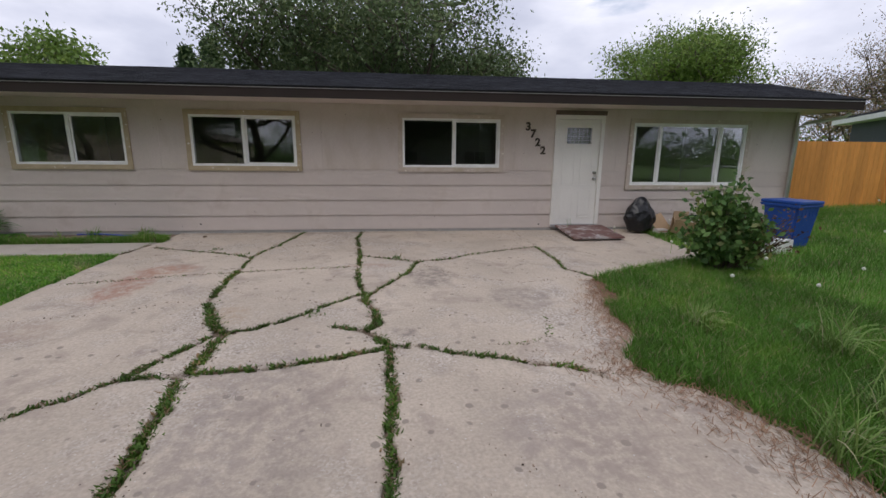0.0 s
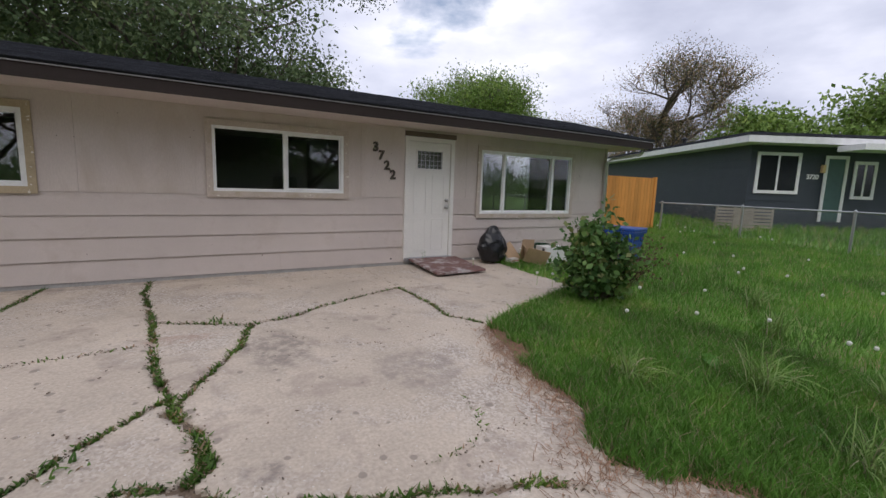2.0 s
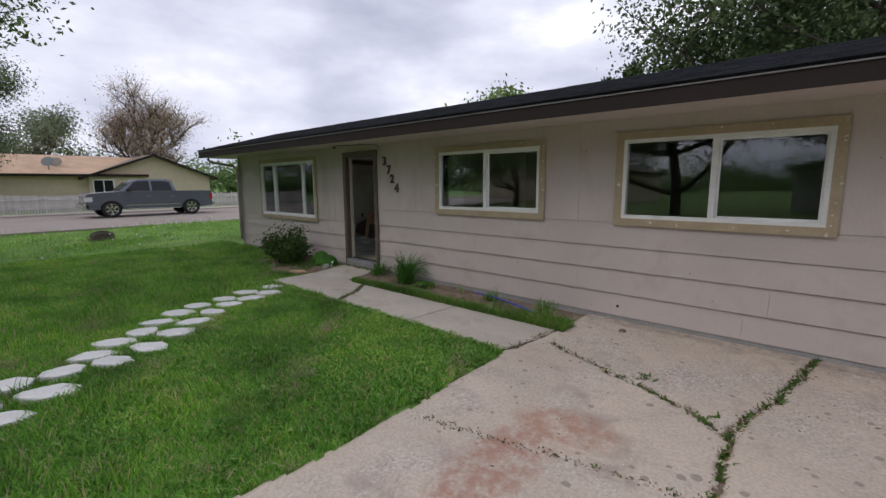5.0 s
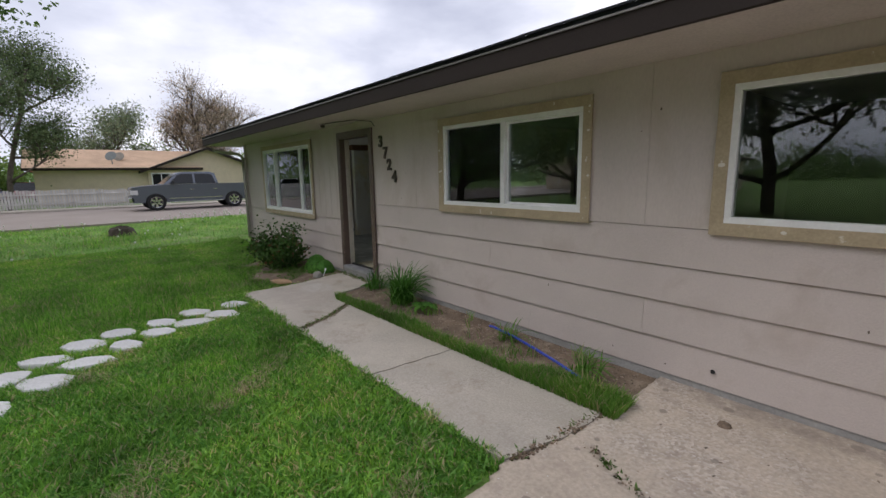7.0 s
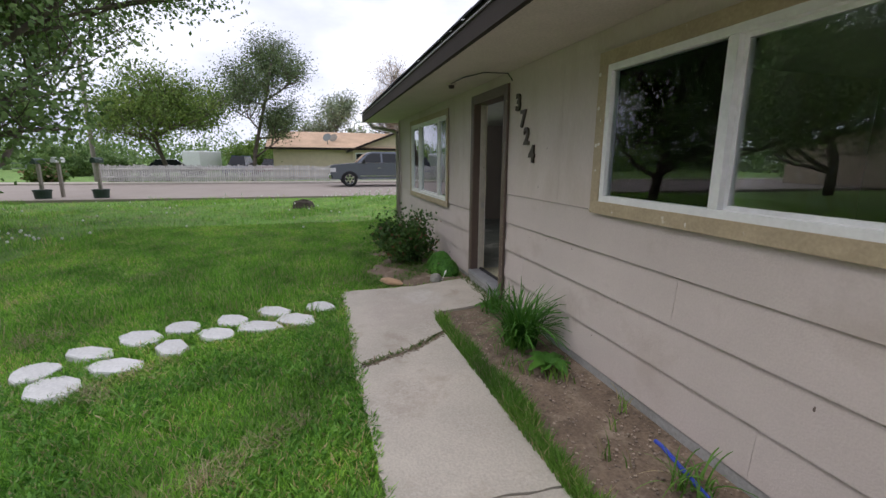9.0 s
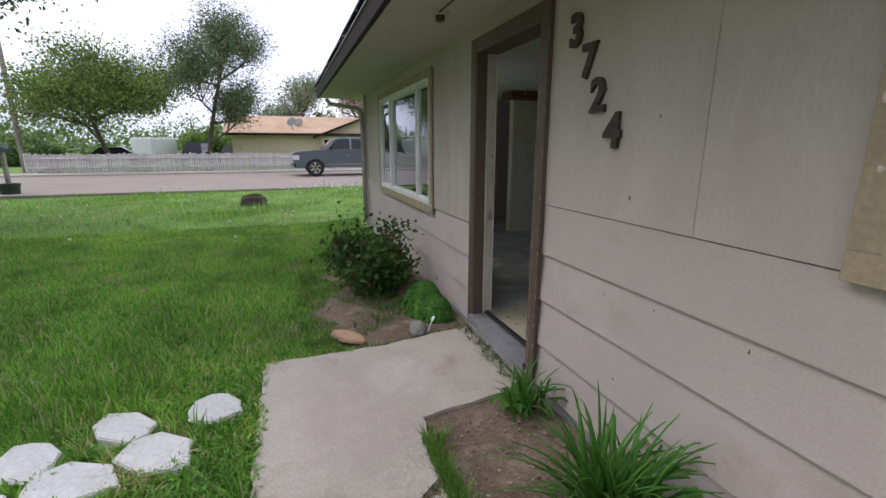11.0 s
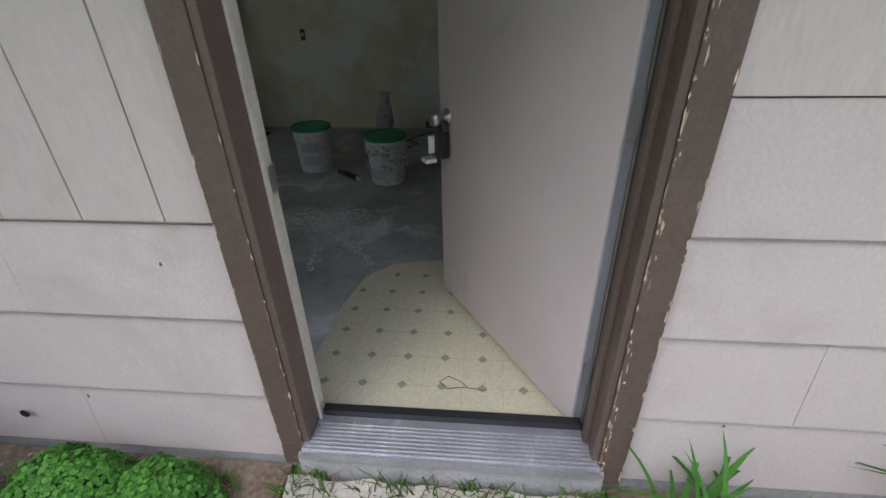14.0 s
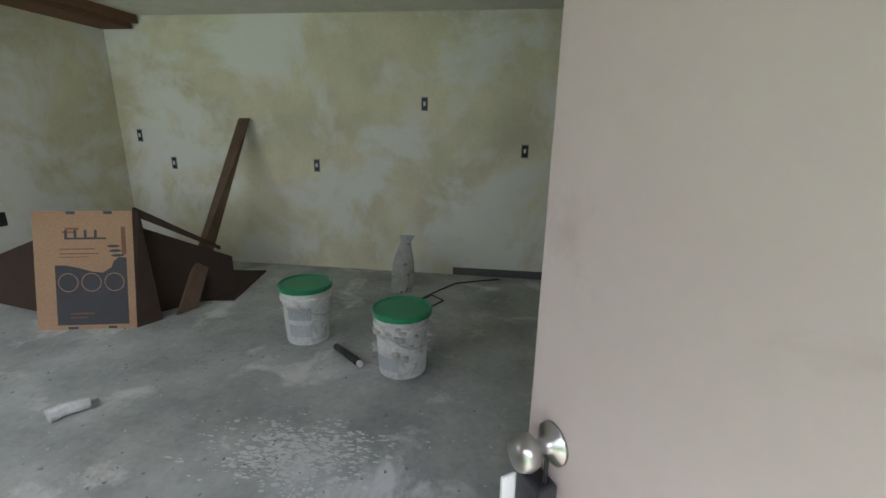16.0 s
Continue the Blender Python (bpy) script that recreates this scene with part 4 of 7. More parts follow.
def blades(name, xy, height, width, material, label, rg, lean=0.5, zf=gz, parent=None, seg=2):
    """Bent grass blades standing at the places xy."""
    n = len(xy)
    h = height * rg.uniform(0.5, 1.3, n)
    az = rg.uniform(0, 2 * np.pi, n)
    b = lean * rg.uniform(0.2, 1.2, n) * h
    w = width * rg.uniform(0.7, 1.3, n)
    sa = rg.uniform(0, 2 * np.pi, n)
    sx, sy = np.cos(sa) * w / 2, np.sin(sa) * w / 2
    z = zf(xy[:, 0], xy[:, 1]) - 0.02
    x, y = xy[:, 0], xy[:, 1]
    dx, dy = np.cos(az) * b, np.sin(az) * b
    P = [np.stack([x - sx, y - sy, z], 1), np.stack([x + sx, y + sy, z], 1),
         np.stack([x + sx * 0.8 + dx * 0.35, y + sy * 0.8 + dy * 0.35, z + h * 0.6], 1), np.stack([x - sx * 0.8 + dx * 0.35, y - sy * 0.8 + dy * 0.35, z + h * 0.6], 1),
         np.stack([x + dx + sx * 0.15, y + dy + sy * 0.15, z + h], 1), np.stack([x + dx - sx * 0.15, y + dy - sy * 0.15, z + h], 1)]
    verts = np.stack(P, 1).reshape(-1, 3)
    base = (np.arange(n) * 6)[:, None]
    faces = np.concatenate([base + np.array([[0, 1, 2, 3]]), base + np.array([[3, 2, 4, 5]])])
    return raw_mesh(name, verts, faces, material, parent, kind="stuff", label=label)


rg = np.random.RandomState(3)


def scatter(n, x0, x1, y0, y1, keep):
    p = np.stack([rg.uniform(x0, x1, n), rg.uniform(y0, y1, n)], 1)
    return p[keep(p[:, 0], p[:, 1])]


def patchy(x, y, f=1.3, cut_=0.0):
    return wobble(x, y, f, 11) + 0.6 * wobble(x, y, f * 3.1, 12) > cut_


stones = [(-8.43, 6.48), (-8.38, 6.04), (-8.11, 6.24), (-8.23, 5.67), (-8.0, 5.93), (-7.9, 5.6), (-8.15, 5.26), (-7.7, 5.29), (-7.98, 4.97), (-7.45, 4.97), (-7.77, 4.68), (-7.2, 4.70),
          (-7.5, 4.45), (-7.36, 4.14), (-7.1, 3.92), (-6.86, 3.66), (-6.88, 3.31), (-6.55, 3.05), (-6.92, 4.38), (-6.8, 4.02), (-6.47, 3.5), (-6.2, 3.2)]


def off_stones(x, y):
    """True away from the flagstones set in the lawn."""
    ok_ = np.ones(np.shape(x), dtype=bool)
    for sx_, sy_ in stones:
        ok_ &= np.hypot(x - sx_, y - sy_) > 0.15
    return ok_


def lawn_left(x, y):
    e = 0.03 * wobble(x, y, 9, 8)
    return off_stones(x, y) & (x < drive_left(y) + 0.02 + e + 0.08 * (wobble(y, y, 1.7, 5) - 0.6)) & ~((y > WALK0 + 0.02 + e) & (y < WALK1 - 0.01) & (x > -8.90 + e)) & ~((x > -8.96) & (x < -7.8) & (y > 7.4)) & (y < 8.3) \
        & ~((y > WALK1) & (x > -8)) & ~((x < -8.98) & (x > -11.2) & (y > 7.2 + 0.28 * wobble(x, y, 3) + 0.2 * np.abs(x + 10.1)))


def lawn_right(x, y):
    return (x > drive_right(y) - 0.04 + np.where(y < 5.0, 0.22 * np.clip(wobble(x, y, 2.6, 9) + 0.25, 0, 2), 0) + 0.08 * wobble(x, y, 9, 4)) & (y < 16)


sets = [scatter(150000, -9.2, -3.6, 3.2, 8.3, lawn_left), scatter(60000, -9.2, -3.6, 0.5, 3.2, lawn_left), scatter(120000, -15, -9.2, 2, 8.3, lawn_left),
        scatter(70000, -22.6, -9.2, -8, 8.3, lawn_left), scatter(30000, -22.6, -13.9, 8.3, 16, lambda x, y: x < -14.2)]
blades("grass_turf", np.concatenate(sets), 0.045, 0.008, GRASS, "short green lawn grass with a few dry blades", rg, 0.9)
bmask = lambda x, y: lawn_left(x, y) & patchy(x, y, 0.8, 0.35)
TURFWEED = leaf_mat("broad_turf_weed", (0.07, 0.21, 0.03), (0.24, 0.47, 0.09), (0.45, 0.4, 0.22), 0.05, 0.3)
near_turf = lambda x, y: lawn_left(x, y) & (x > -7.1 - 0.9 * (y - 4.2)) & patchy(x, y, 1.7, -0.35)
blades("turf_weeds", np.concatenate([scatter(70000, -8.9, -3.6, 2.5, 6.8, near_turf)]), 0.036, 0.021, TURFWEED, "low broad-leaved weeds and clover mixed into the near lawn", rg, 1.5)
STRAW = leaf_mat("dry_thatch", (0.36, 0.3, 0.17), (0.5, 0.43, 0.27), (0.3, 0.22, 0.13), 0.2, 0.1)
bare = lambda x, y: lawn_left(x, y) & (wobble(x, y, 2.9, 21) + 0.5 * wobble(x, y, 8.3, 22) > 0.62)
blades("dry_thatch", np.concatenate([scatter(90000, -8.9, -3.7, 3.0, 6.8, bare), scatter(50000, -14, -8.9, 2.0, 7.6, bare)]), 0.05, 0.005, STRAW, "flattened straw-coloured thatch in thin spots of the lawn", rg, 2.2)
blades("taller_grass", np.concatenate([scatter(60000, -23, -9, -6, 8.2, bmask), scatter(26000, -9, -3.7, 2, 6.7, bmask)]), 0.13, 0.008, GRASS, "taller tufts of green grass in the lawn", rg, 0.6)
sets = [scatter(150000, 1.4, 5.0, 0.6, 6.2, lawn_right), scatter(90000, 4.8, 12.5, 0.5, 10, lawn_right), scatter(16000, 2, 12.5, -5, 0.6, lawn_right)]
blades("long_grass", np.concatenate(sets), 0.11, 0.008, GRASSLONG, "long unmown green grass beside the driveway", rg, 0.7)
far = scatter(26000, 12.5, 22, -2, 16, lambda x, y: x > 0)
blades("yard_grass", far, 0.2, 0.02, GRASSLONG, "long grass in the neighbouring yard", rg, 0.6)

# dry needles and litter along the driveway's right edge
NEEDLE = mat("dry_pine_needles", (0.27, 0.16, 0.10), 0.9, vary=0.2, island=0.35)
n_ = 6500
yy = rg.uniform(0.6, 5.4, n_)
off_ = rg.normal(0.06, 0.17, n_)
wgt = np.interp(yy, [0.6, 1.5, 2.4, 3.0, 3.6, 4.6, 5.4], [0.6, 1.0, 1.2, 1.3, 0.9, 0.6, 0.3])
xy_ = np.stack([drive_right(yy) + off_ * wgt * 1.3, yy], 1)
th_ = rg.uniform(0, 3.14, n_)
ln_, wd_ = rg.uniform(0.015, 0.05, n_), 0.0022
c_, s_ = np.cos(th_), np.sin(th_)
zb = gz(xy_[:, 0], xy_[:, 1]) + rg.uniform(0.002, 0.02, n_)
P_ = [np.stack([xy_[:, 0] + a_ * ln_ * c_ - b_ * wd_ * s_, xy_[:, 1] + a_ * ln_ * s_ + b_ * wd_ * c_, zb + 0.008 * a_], 1) for a_, b_ in ((-1, -1), (1, -1), (1, 1), (-1, 1))]
raw_mesh("pine_litter", np.stack(P_, 1).reshape(-1, 3), np.arange(n_ * 4).reshape(-1, 4), NEEDLE, kind="stuff", label="dry reddish brown needles along the driveway's grassy edge")
# weeds in the cracks
pts = []
for line, width, green in CRACKS:
    if not green:
        continue
    for (a0, a1), (b0, b1) in zip(line, line[1:]):
        n = int(math.hypot(b0 - a0, b1 - a1) * 900 * green)
        t = rg.uniform(0, 1, (n, 1))
        pts.append(np.array([[a0, a1]]) + t * np.array([[b0 - a0, b1 - a1]]) + rg.normal(0, 0.5 * width + 0.006, (n, 2)))
pts = np.concatenate(pts)
m_ = wobble(pts[:, 0], pts[:, 1], 9.0, 2) > -0.35
blades("crack_weeds", pts[m_], 0.034, 0.02, WEED, "small green weeds filling the driveway cracks", rg, 1.1)
bm = bmesh.new()
rgc = random.Random(61)
for line, width, green in CRACKS:
    for (a0, a1), (b0, b1) in zip(line, line[1:]):
        for k in range(int(math.hypot(b0 - a0, b1 - a1) * (90 if width > 0.011 else 25))):
            t_, s = rgc.random(), rgc.uniform(0.002, 0.006)
            x, y = a0 + t_ * (b0 - a0) + rgc.gauss(0, width * 0.9 + 0.012), a1 + t_ * (b1 - a1) + rgc.gauss(0, width * 0.9 + 0.012)
            box(bm, -s, s, -s * 0.7, s * 0.7, 0, s, m=pose(x, y, float(gz(x, y)) + 0.0, rgc.uniform(-20, 20), 0, rgc.uniform(0, 180)))
bm_object("crack_rubble", bm, mat("crack_crumb", (0.17, 0.125, 0.09), 0.9, island=0.6), kind="stuff", label="brown crumbs, soil and broken concrete along the cracks")
# rough grass strip between the walk and the wall
strip = [scatter(26000, -7.7, -3.8, 7.56, 7.82, lambda x, y: y < 7.66 + 0.10 * wobble(x, y, 3) + np.clip((x + 4.7) * 0.3, 0, 0.3)), scatter(2500, -7.6, -3.9, 7.8, 8.33, lambda x, y: patchy(x, y, 4, 0.5))]
blades("bed_grass", np.concatenate(strip), 0.11, 0.008, GRASSLONG, "rough grass along the edge of the planting bed", rg, 0.6)
bm = bmesh.new()
prism(bm, [(-7.955, 8.36), (-7.955, 8.0), (-7.94, 7.635), (-3.84, 7.635), (-3.84, 8.36)], lambda x, y: gz(x, y) - 0.2, lambda x, y: gz(x, y) - 0.02)
bm_object("planting_bed", bm, SOIL, kind="structure", label="bare brown soil bed between the walk and the wall")
bm = bmesh.new()
prism(bm, [(-11.5, 8.36), (-11.3, 7.55), (-10.9, 7.2), (-10.3, 7.05), (-9.8, 7.1), (-9.4, 7.2), (-8.97, 7.45), (-8.965, 8.36)], lambda x, y: gz(x, y) - 0.2, lambda x, y: gz(x, y) - 0.015)
bm_object("planting_bed", bm, SOIL, kind="structure", label="bare brown soil under the rose bush")

TREELEAF = leaf_mat("tree_leaves", (0.105, 0.18, 0.06), (0.21, 0.31, 0.11), None)
TREEDARK = leaf_mat("thin_spring_leaves", (0.07, 0.11, 0.045), (0.17, 0.23, 0.10), None, trans=0.15)
TREELEAF2 = leaf_mat("bright_tree_leaves", (0.12, 0.2, 0.04), (0.22, 0.32, 0.08), None)
TREEBROWN = leaf_mat("brown_needles", (0.24, 0.17, 0.1), (0.38, 0.28, 0.16), (0.12, 0.15, 0.06), 0.3)
TREEBUD = leaf_mat("reddish_buds", (0.36, 0.27, 0.19), (0.5, 0.41, 0.3), None)
TREEPALE = leaf_mat("pale_new_leaves", (0.16, 0.22, 0.12), (0.28, 0.32, 0.2), None)
CONIFER = leaf_mat("conifer_needles", (0.03, 0.06, 0.025), (0.06, 0.1, 0.04), None)
ROSELEAF = leaf_mat("rose_leaves", (0.035, 0.085, 0.02), (0.08, 0.16, 0.035), (0.17, 0.09, 0.05), 0.06)

tree("tree", -0.9, 22.0, 16.0, 6.0, TREEDARK, "tall spreading tree with thin spring leaves behind the house", 5, leaves=130000, leaf=0.14, trunk=0.3, first=0.12, spread=0.42, twigs=5)
tree("tree", 21.3, 34.5, 11.3, 5.0, TREELEAF2, "rounded light green tree behind the house", 6, leaves=60000, leaf=0.2, trunk=0.22, spread=0.5, up=0.8, twigs=6)
tree("tree", 27.2, 21.9, 11.2, 4.4, TREEBROWN, "tall brownish half-bare tree behind the dark neighbouring house", 7, leaves=60000, leaf=0.10, trunk=0.28, spread=0.42, up=0.75, first=0.08, twigs=6)
tree("tree", 42.0, 19.0, 7.8, 4, TREELEAF2, "bright green leafy tree behind the neighbouring house", 8, leaves=14000, leaf=0.35, trunk=0.2, spread=0.6)
tree("tree", 48.0, 12.0, 9.0, 6, TREELEAF2, "bright green leafy tree beyond the neighbouring house", 9, leaves=14000, leaf=0.4, trunk=0.2, spread=0.6)
tree("tree", -28.5, 36.0, 13.0, 4.2, TREELEAF2, "light green tree far behind the house", 10, leaves=16000, leaf=0.35, trunk=0.25, spread=0.55)
tree("tree", -49.0, 15.2, 9.0, 4.3, TREEBUD, "rounded bare tree with reddish spring buds across the street", 11, leaves=34000, leaf=0.11, trunk=0.24, spread=0.35, up=1.0, first=0.1, twigs=6)
tree("tree", -16.3, -0.75, 9.0, 5.0, TREELEAF, "leafy street-side tree with a forked trunk on the lawn", 17, leaves=95000, leaf=0.125, trunk=0.17, first=0.16, spread=0.36, twigs=6, up=0.5, depth=4)
tree("tree", -37.5, 2.4, 11.4, 2.9, TREEDARK, "upright green tree behind the picket fence", 13, leaves=30000, leaf=0.125, trunk=0.15, spread=0.42, up=1.3, twigs=5)
tree("tree", -40.0, -3.6, 6.3, 3.9, TREELEAF2, "low spreading olive green tree behind the picket fence", 14, leaves=30000, leaf=0.17, trunk=0.17, spread=0.5)
tree("tree", -54.0, 8.2, 9.5, 3.2, TREEPALE, "sparse pale tree beyond the tan house", 15, leaves=12000, leaf=0.2, trunk=0.2, spread=0.5, up=1.0)
tree("tree", -45.0, 46.0, 11.0, 4.0, TREEPALE, "thin sparse tree far behind the roof", 16, leaves=6000, leaf=0.25, trunk=0.2, spread=0.4)
for k, (x, y, h) in enumerate(((-12.6, 34.0, 8.9), (-14.6, 35.0, 8.5))):
    rg2 = np.random.RandomState(30 + k)
    t = thing("conifer", (x, y, 0.4), "dark green conifer top behind the roof", "tree", "conifers behind the roof")
    bm = bmesh.new()
    tube(bm, [(0, 0, 0), (0, 0, h)], 0.15, 6, 0.02)
    part("trunk", bm, BARK, t)
    hh = rg2.uniform(0.15, 1, 900)
    rr = (1 - hh) * 3.2 * rg2.uniform(0.3, 1, 900)
    aa = rg2.uniform(0, 6.28, 900)
    v, f = leaf_cloud(np.stack([np.cos(aa) * rr, np.sin(aa) * rr, hh * h + rr * 0.5], 1), 0.4, 9, 0.14, rg2, -1.2, 0.3)
    raw_mesh("crown", v, f, CONIFER, t)


def bush(name, x, y, rad, h, material, label, seed, stems=40, leaves=3500, leaf=0.06, low=0.25, category="bush", dry=None):
    rg = np.random.RandomState(seed)
    b = thing(name, (x, y, float(gz(x, y)) - 0.02), label, category)
    bm = bmesh.new()
    tips = []
    for k in range(stems):
        a_ = rg.uniform(0, 6.28)
        r = rad * math.sqrt(rg.uniform(0.05, 1))
        top = h * (1 - 0.45 * (r / rad) ** 2) * rg.uniform(0.55, 1.1)
        p = [(0.12 * r * math.cos(a_), 0.12 * r * math.sin(a_), 0), (0.6 * r * math.cos(a_ + 0.1), 0.6 * r * math.sin(a_ + 0.1), 0.5 * top), (r * math.cos(a_), r * math.sin(a_), top)]
        tube(bm, p, 0.007, 4, 0.003)
        for s in np.linspace(low, 1, 6):
            tips.append(np.array(p[0]) * (1 - s) ** 2 + 2 * s * (1 - s) * np.array(p[1]) + s * s * np.array(p[2]))
            if 0.4 < s < 1:
                tips.append(tips[-1] + rg.normal(0, 0.1 * rad, 3))
    part("stem", bm, BARK, b, "thin brown stems")
    tips = np.array(tips)
    v, f = leaf_cloud(tips, leaf, max(1, leaves // len(tips)), 0.07 * (rad / 0.5) ** 0.5, rg, 0.2, 0.7)
    raw_mesh("foliage", v, f, material, b)
    return b


bush("rose_bush", -10.27, 7.78, 0.5, 0.82, ROSELEAF, "dark green leafy rose bush against the greige wall", 21, leaves=5200, leaf=0.055)
shrub = bush("shrub", 4.38, 5.25, 0.5, 1.25, leaf_mat("shrub_leaves", (0.05, 0.115, 0.03), (0.15, 0.26, 0.07), (0.2, 0.22, 0.08), 0.1), "green broad-leaved shrub with dead brown stems at the driveway's edge", 22, stems=50, leaves=3600, leaf=0.088, low=0.5)
rgh = np.random.RandomState(51)
bm = bmesh.new()
dead = []
for k in range(46):
    a_ = rgh.uniform(-0.9, 0.9)
    r_, top_ = rgh.uniform(0.3, 0.68), rgh.uniform(0.4, 0.85)
    p_ = [(0.1, 0, 0), (0.1 + 0.55 * r_ * math.cos(a_), 0.6 * r_ * math.sin(a_), 0.5 * top_), (0.1 + r_ * math.cos(a_), r_ * math.sin(a_), top_)]
    tube(bm, p_, 0.008, 4, 0.003)
    for q_ in range(3):
        e_ = (p_[2][0] + rgh.normal(0, 0.08), p_[2][1] + rgh.normal(0, 0.08), p_[2][2] + rgh.uniform(-0.12, 0.1))
        tube(bm, [p_[1] if q_ else p_[2], e_], 0.003, 3, 0.0015)
        dead.append(e_)
part("dead_stem", bm, mat("dead_stem_bark", (0.10, 0.065, 0.05), 0.9), shrub, "dead reddish brown stems")
v_, f_ = leaf_cloud(np.array(dead), 0.05, 4, 0.05, rgh, 0.3, 0.5)
raw_mesh("dead_leaves", v_, f_, leaf_mat("withered_leaves", (0.08, 0.045, 0.035), (0.18, 0.1, 0.07), (0.1, 0.14, 0.05), 0.15), shrub)
def clover_mound(x, y, lobes, seed):
    """Domes packed with small round leaves that face outwards."""
    rgm = np.random.RandomState(seed)
    t = thing("clover_mound", (x, y, float(gz(x, y)) - 0.02), "dense low mound of bright green clover with small pink flowers", "plant")
    v, f, col = [], [], 0
    for lx, ly, r, h in lobes:
        for k in range(int(9000 * r * r / 0.06)):
            a_, u_ = rgm.uniform(0, 6.2832), rgm.uniform(0, 1)
            cz = u_ ** 0.8
            cr = math.sqrt(max(0.0, 1 - cz * cz)) * (1 + 0.1 * math.sin(3 * a_ + seed) + 0.06 * math.sin(7 * a_))
            d_ = Vector((math.cos(a_) * cr, math.sin(a_) * cr, cz * 1.0))
            p = Vector((lx + d_.x * r, ly + d_.y * r, d_.z * h)) * (1 + rgm.normal(0, 0.018))
            nrm = (Vector((d_.x / r, d_.y / r, d_.z / h * 1.4)).normalized() + Vector(rgm.normal(0, 0.32, 3))).normalized()
            e1 = nrm.cross(Vector((0.2, 0.5, 0.8))).normalized()
            e2 = nrm.cross(e1)
            s_ = rgm.uniform(0.006, 0.0115)
            rot = rgm.uniform(0, 6.28)
            b_ = len(v)
            v += [tuple(p + (e1 * math.cos(rot + q_) + e2 * math.sin(rot + q_)) * s_) for q_ in (0, 1.571, 3.142, 4.712)]
            f.append((b_, b_ + 1, b_ + 2, b_ + 3))
    raw_mesh("leaves", v, f, leaf_mat("clover_leaves", (0.05, 0.17, 0.025), (0.13, 0.33, 0.05), None, trans=0.2), t)
    # solid core under the leaves; its dark colour holds the shade between them
    bm = bmesh.new()
    for lx, ly, r, h in lobes:
        bmesh.ops.create_icosphere(bm, subdivisions=2, radius=1.0, matrix=Matrix.Translation((lx, ly, 0)) @ Matrix.Diagonal((r * 0.93, r * 0.93, h * 0.93, 1)))
    part("stems", bm, plain("shaded_clover_core", (0.02, 0.05, 0.012), 0.9), t, smooth=True)
    for fx, fy, fz in ((-0.23, -0.12, 0.07), (-0.16, -0.22, 0.04), (0.02, -0.24, 0.06), (0.1, -0.1, 0.16)):
        bm = bmesh.new()
        for k in range(5):
            a_ = 1.2566 * k
            c_ = Vector((fx + 0.007 * math.cos(a_), fy + 0.007 * math.sin(a_), fz))
            bm.faces.new([bm.verts.new(c_ + Vector((0.006 * math.cos(q_), 0.006 * math.sin(q_), 0.002 * math.cos(q_ - a_)))) for q_ in (0, 1.2, 2.4, 3.6, 4.8)])
        part("flower", bm, PINK, t, "small pink five-petalled flower")


PINK = plain("pink_petal", (0.6, 0.12, 0.3), 0.6)
clover_mound(-9.4, 8.13, ((-0.12, 0.0, 0.19, 0.27), (0.12, 0.03, 0.16, 0.21), (0.0, -0.05, 0.15, 0.2)), 7)
CRACKS_END = 0

# street, kerb, picket fence
bm = bmesh.new()
box(bm, -33.2, -22.8, -70, 70, 0.1, 0.335)
bm_object("road", bm, ASPHALT, kind="structure", label="pale worn asphalt street")
bm_object("kerb", boxes((-33.6, -33.2, -70, 70, 0.1, 0.42)), WALKCON, kind="structure", label="pale concrete kerb beyond the street")
bm_object("pavement", boxes((-35.2, -33.6, -70, 70, 0.1, 0.41)), WALKCON, kind="structure", label="pale concrete pavement beyond the street")
PICKET = mat("weathered_picket", (0.58, 0.56, 0.53), 0.85, vary=0.25, scale=2, fine=30, bump=0.3, piece=0.12)
fen = thing("picket_fence", (-35.3, -6.0, 0.4), "weathered grey wooden picket fence behind the far pavement", "fence")
bmk = boxes((-0.012, 0.012, 0.0, 0.10, 0.03, 1.0))
m0 = part("picket", bmk, PICKET, fen)
rngf = random.Random(5)
for k in range(230):
    o = m0 if k == 0 else m0.copy()
    if k:
        scene.collection.objects.link(o)
    o.location = (0, k * 0.125, rngf.uniform(-0.03, 0.03))
    o.scale[2] = rngf.uniform(0.95, 1.05)
part("rail", boxes((0.013, 0.05, 0, 28.8, 0.25, 0.33)), PICKET, fen)
part("rail", boxes((0.013, 0.05, 0, 28.8, 0.75, 0.83)), PICKET, fen)

# houses across the street and beside
TANWALL = mat("tan_stucco", (0.62, 0.52, 0.38), 0.9, vary=0.06, bump=0.1)
ORANGEROOF = mat("faded_orange_shingle", (0.55, 0.38, 0.26), 0.95, vary=0.15, scale=1, fine=20, bump=0.3)
TANROOF = mat("brown_tan_shingle", (0.22, 0.18, 0.14), 0.95, vary=0.15, scale=1, fine=20, bump=0.3)


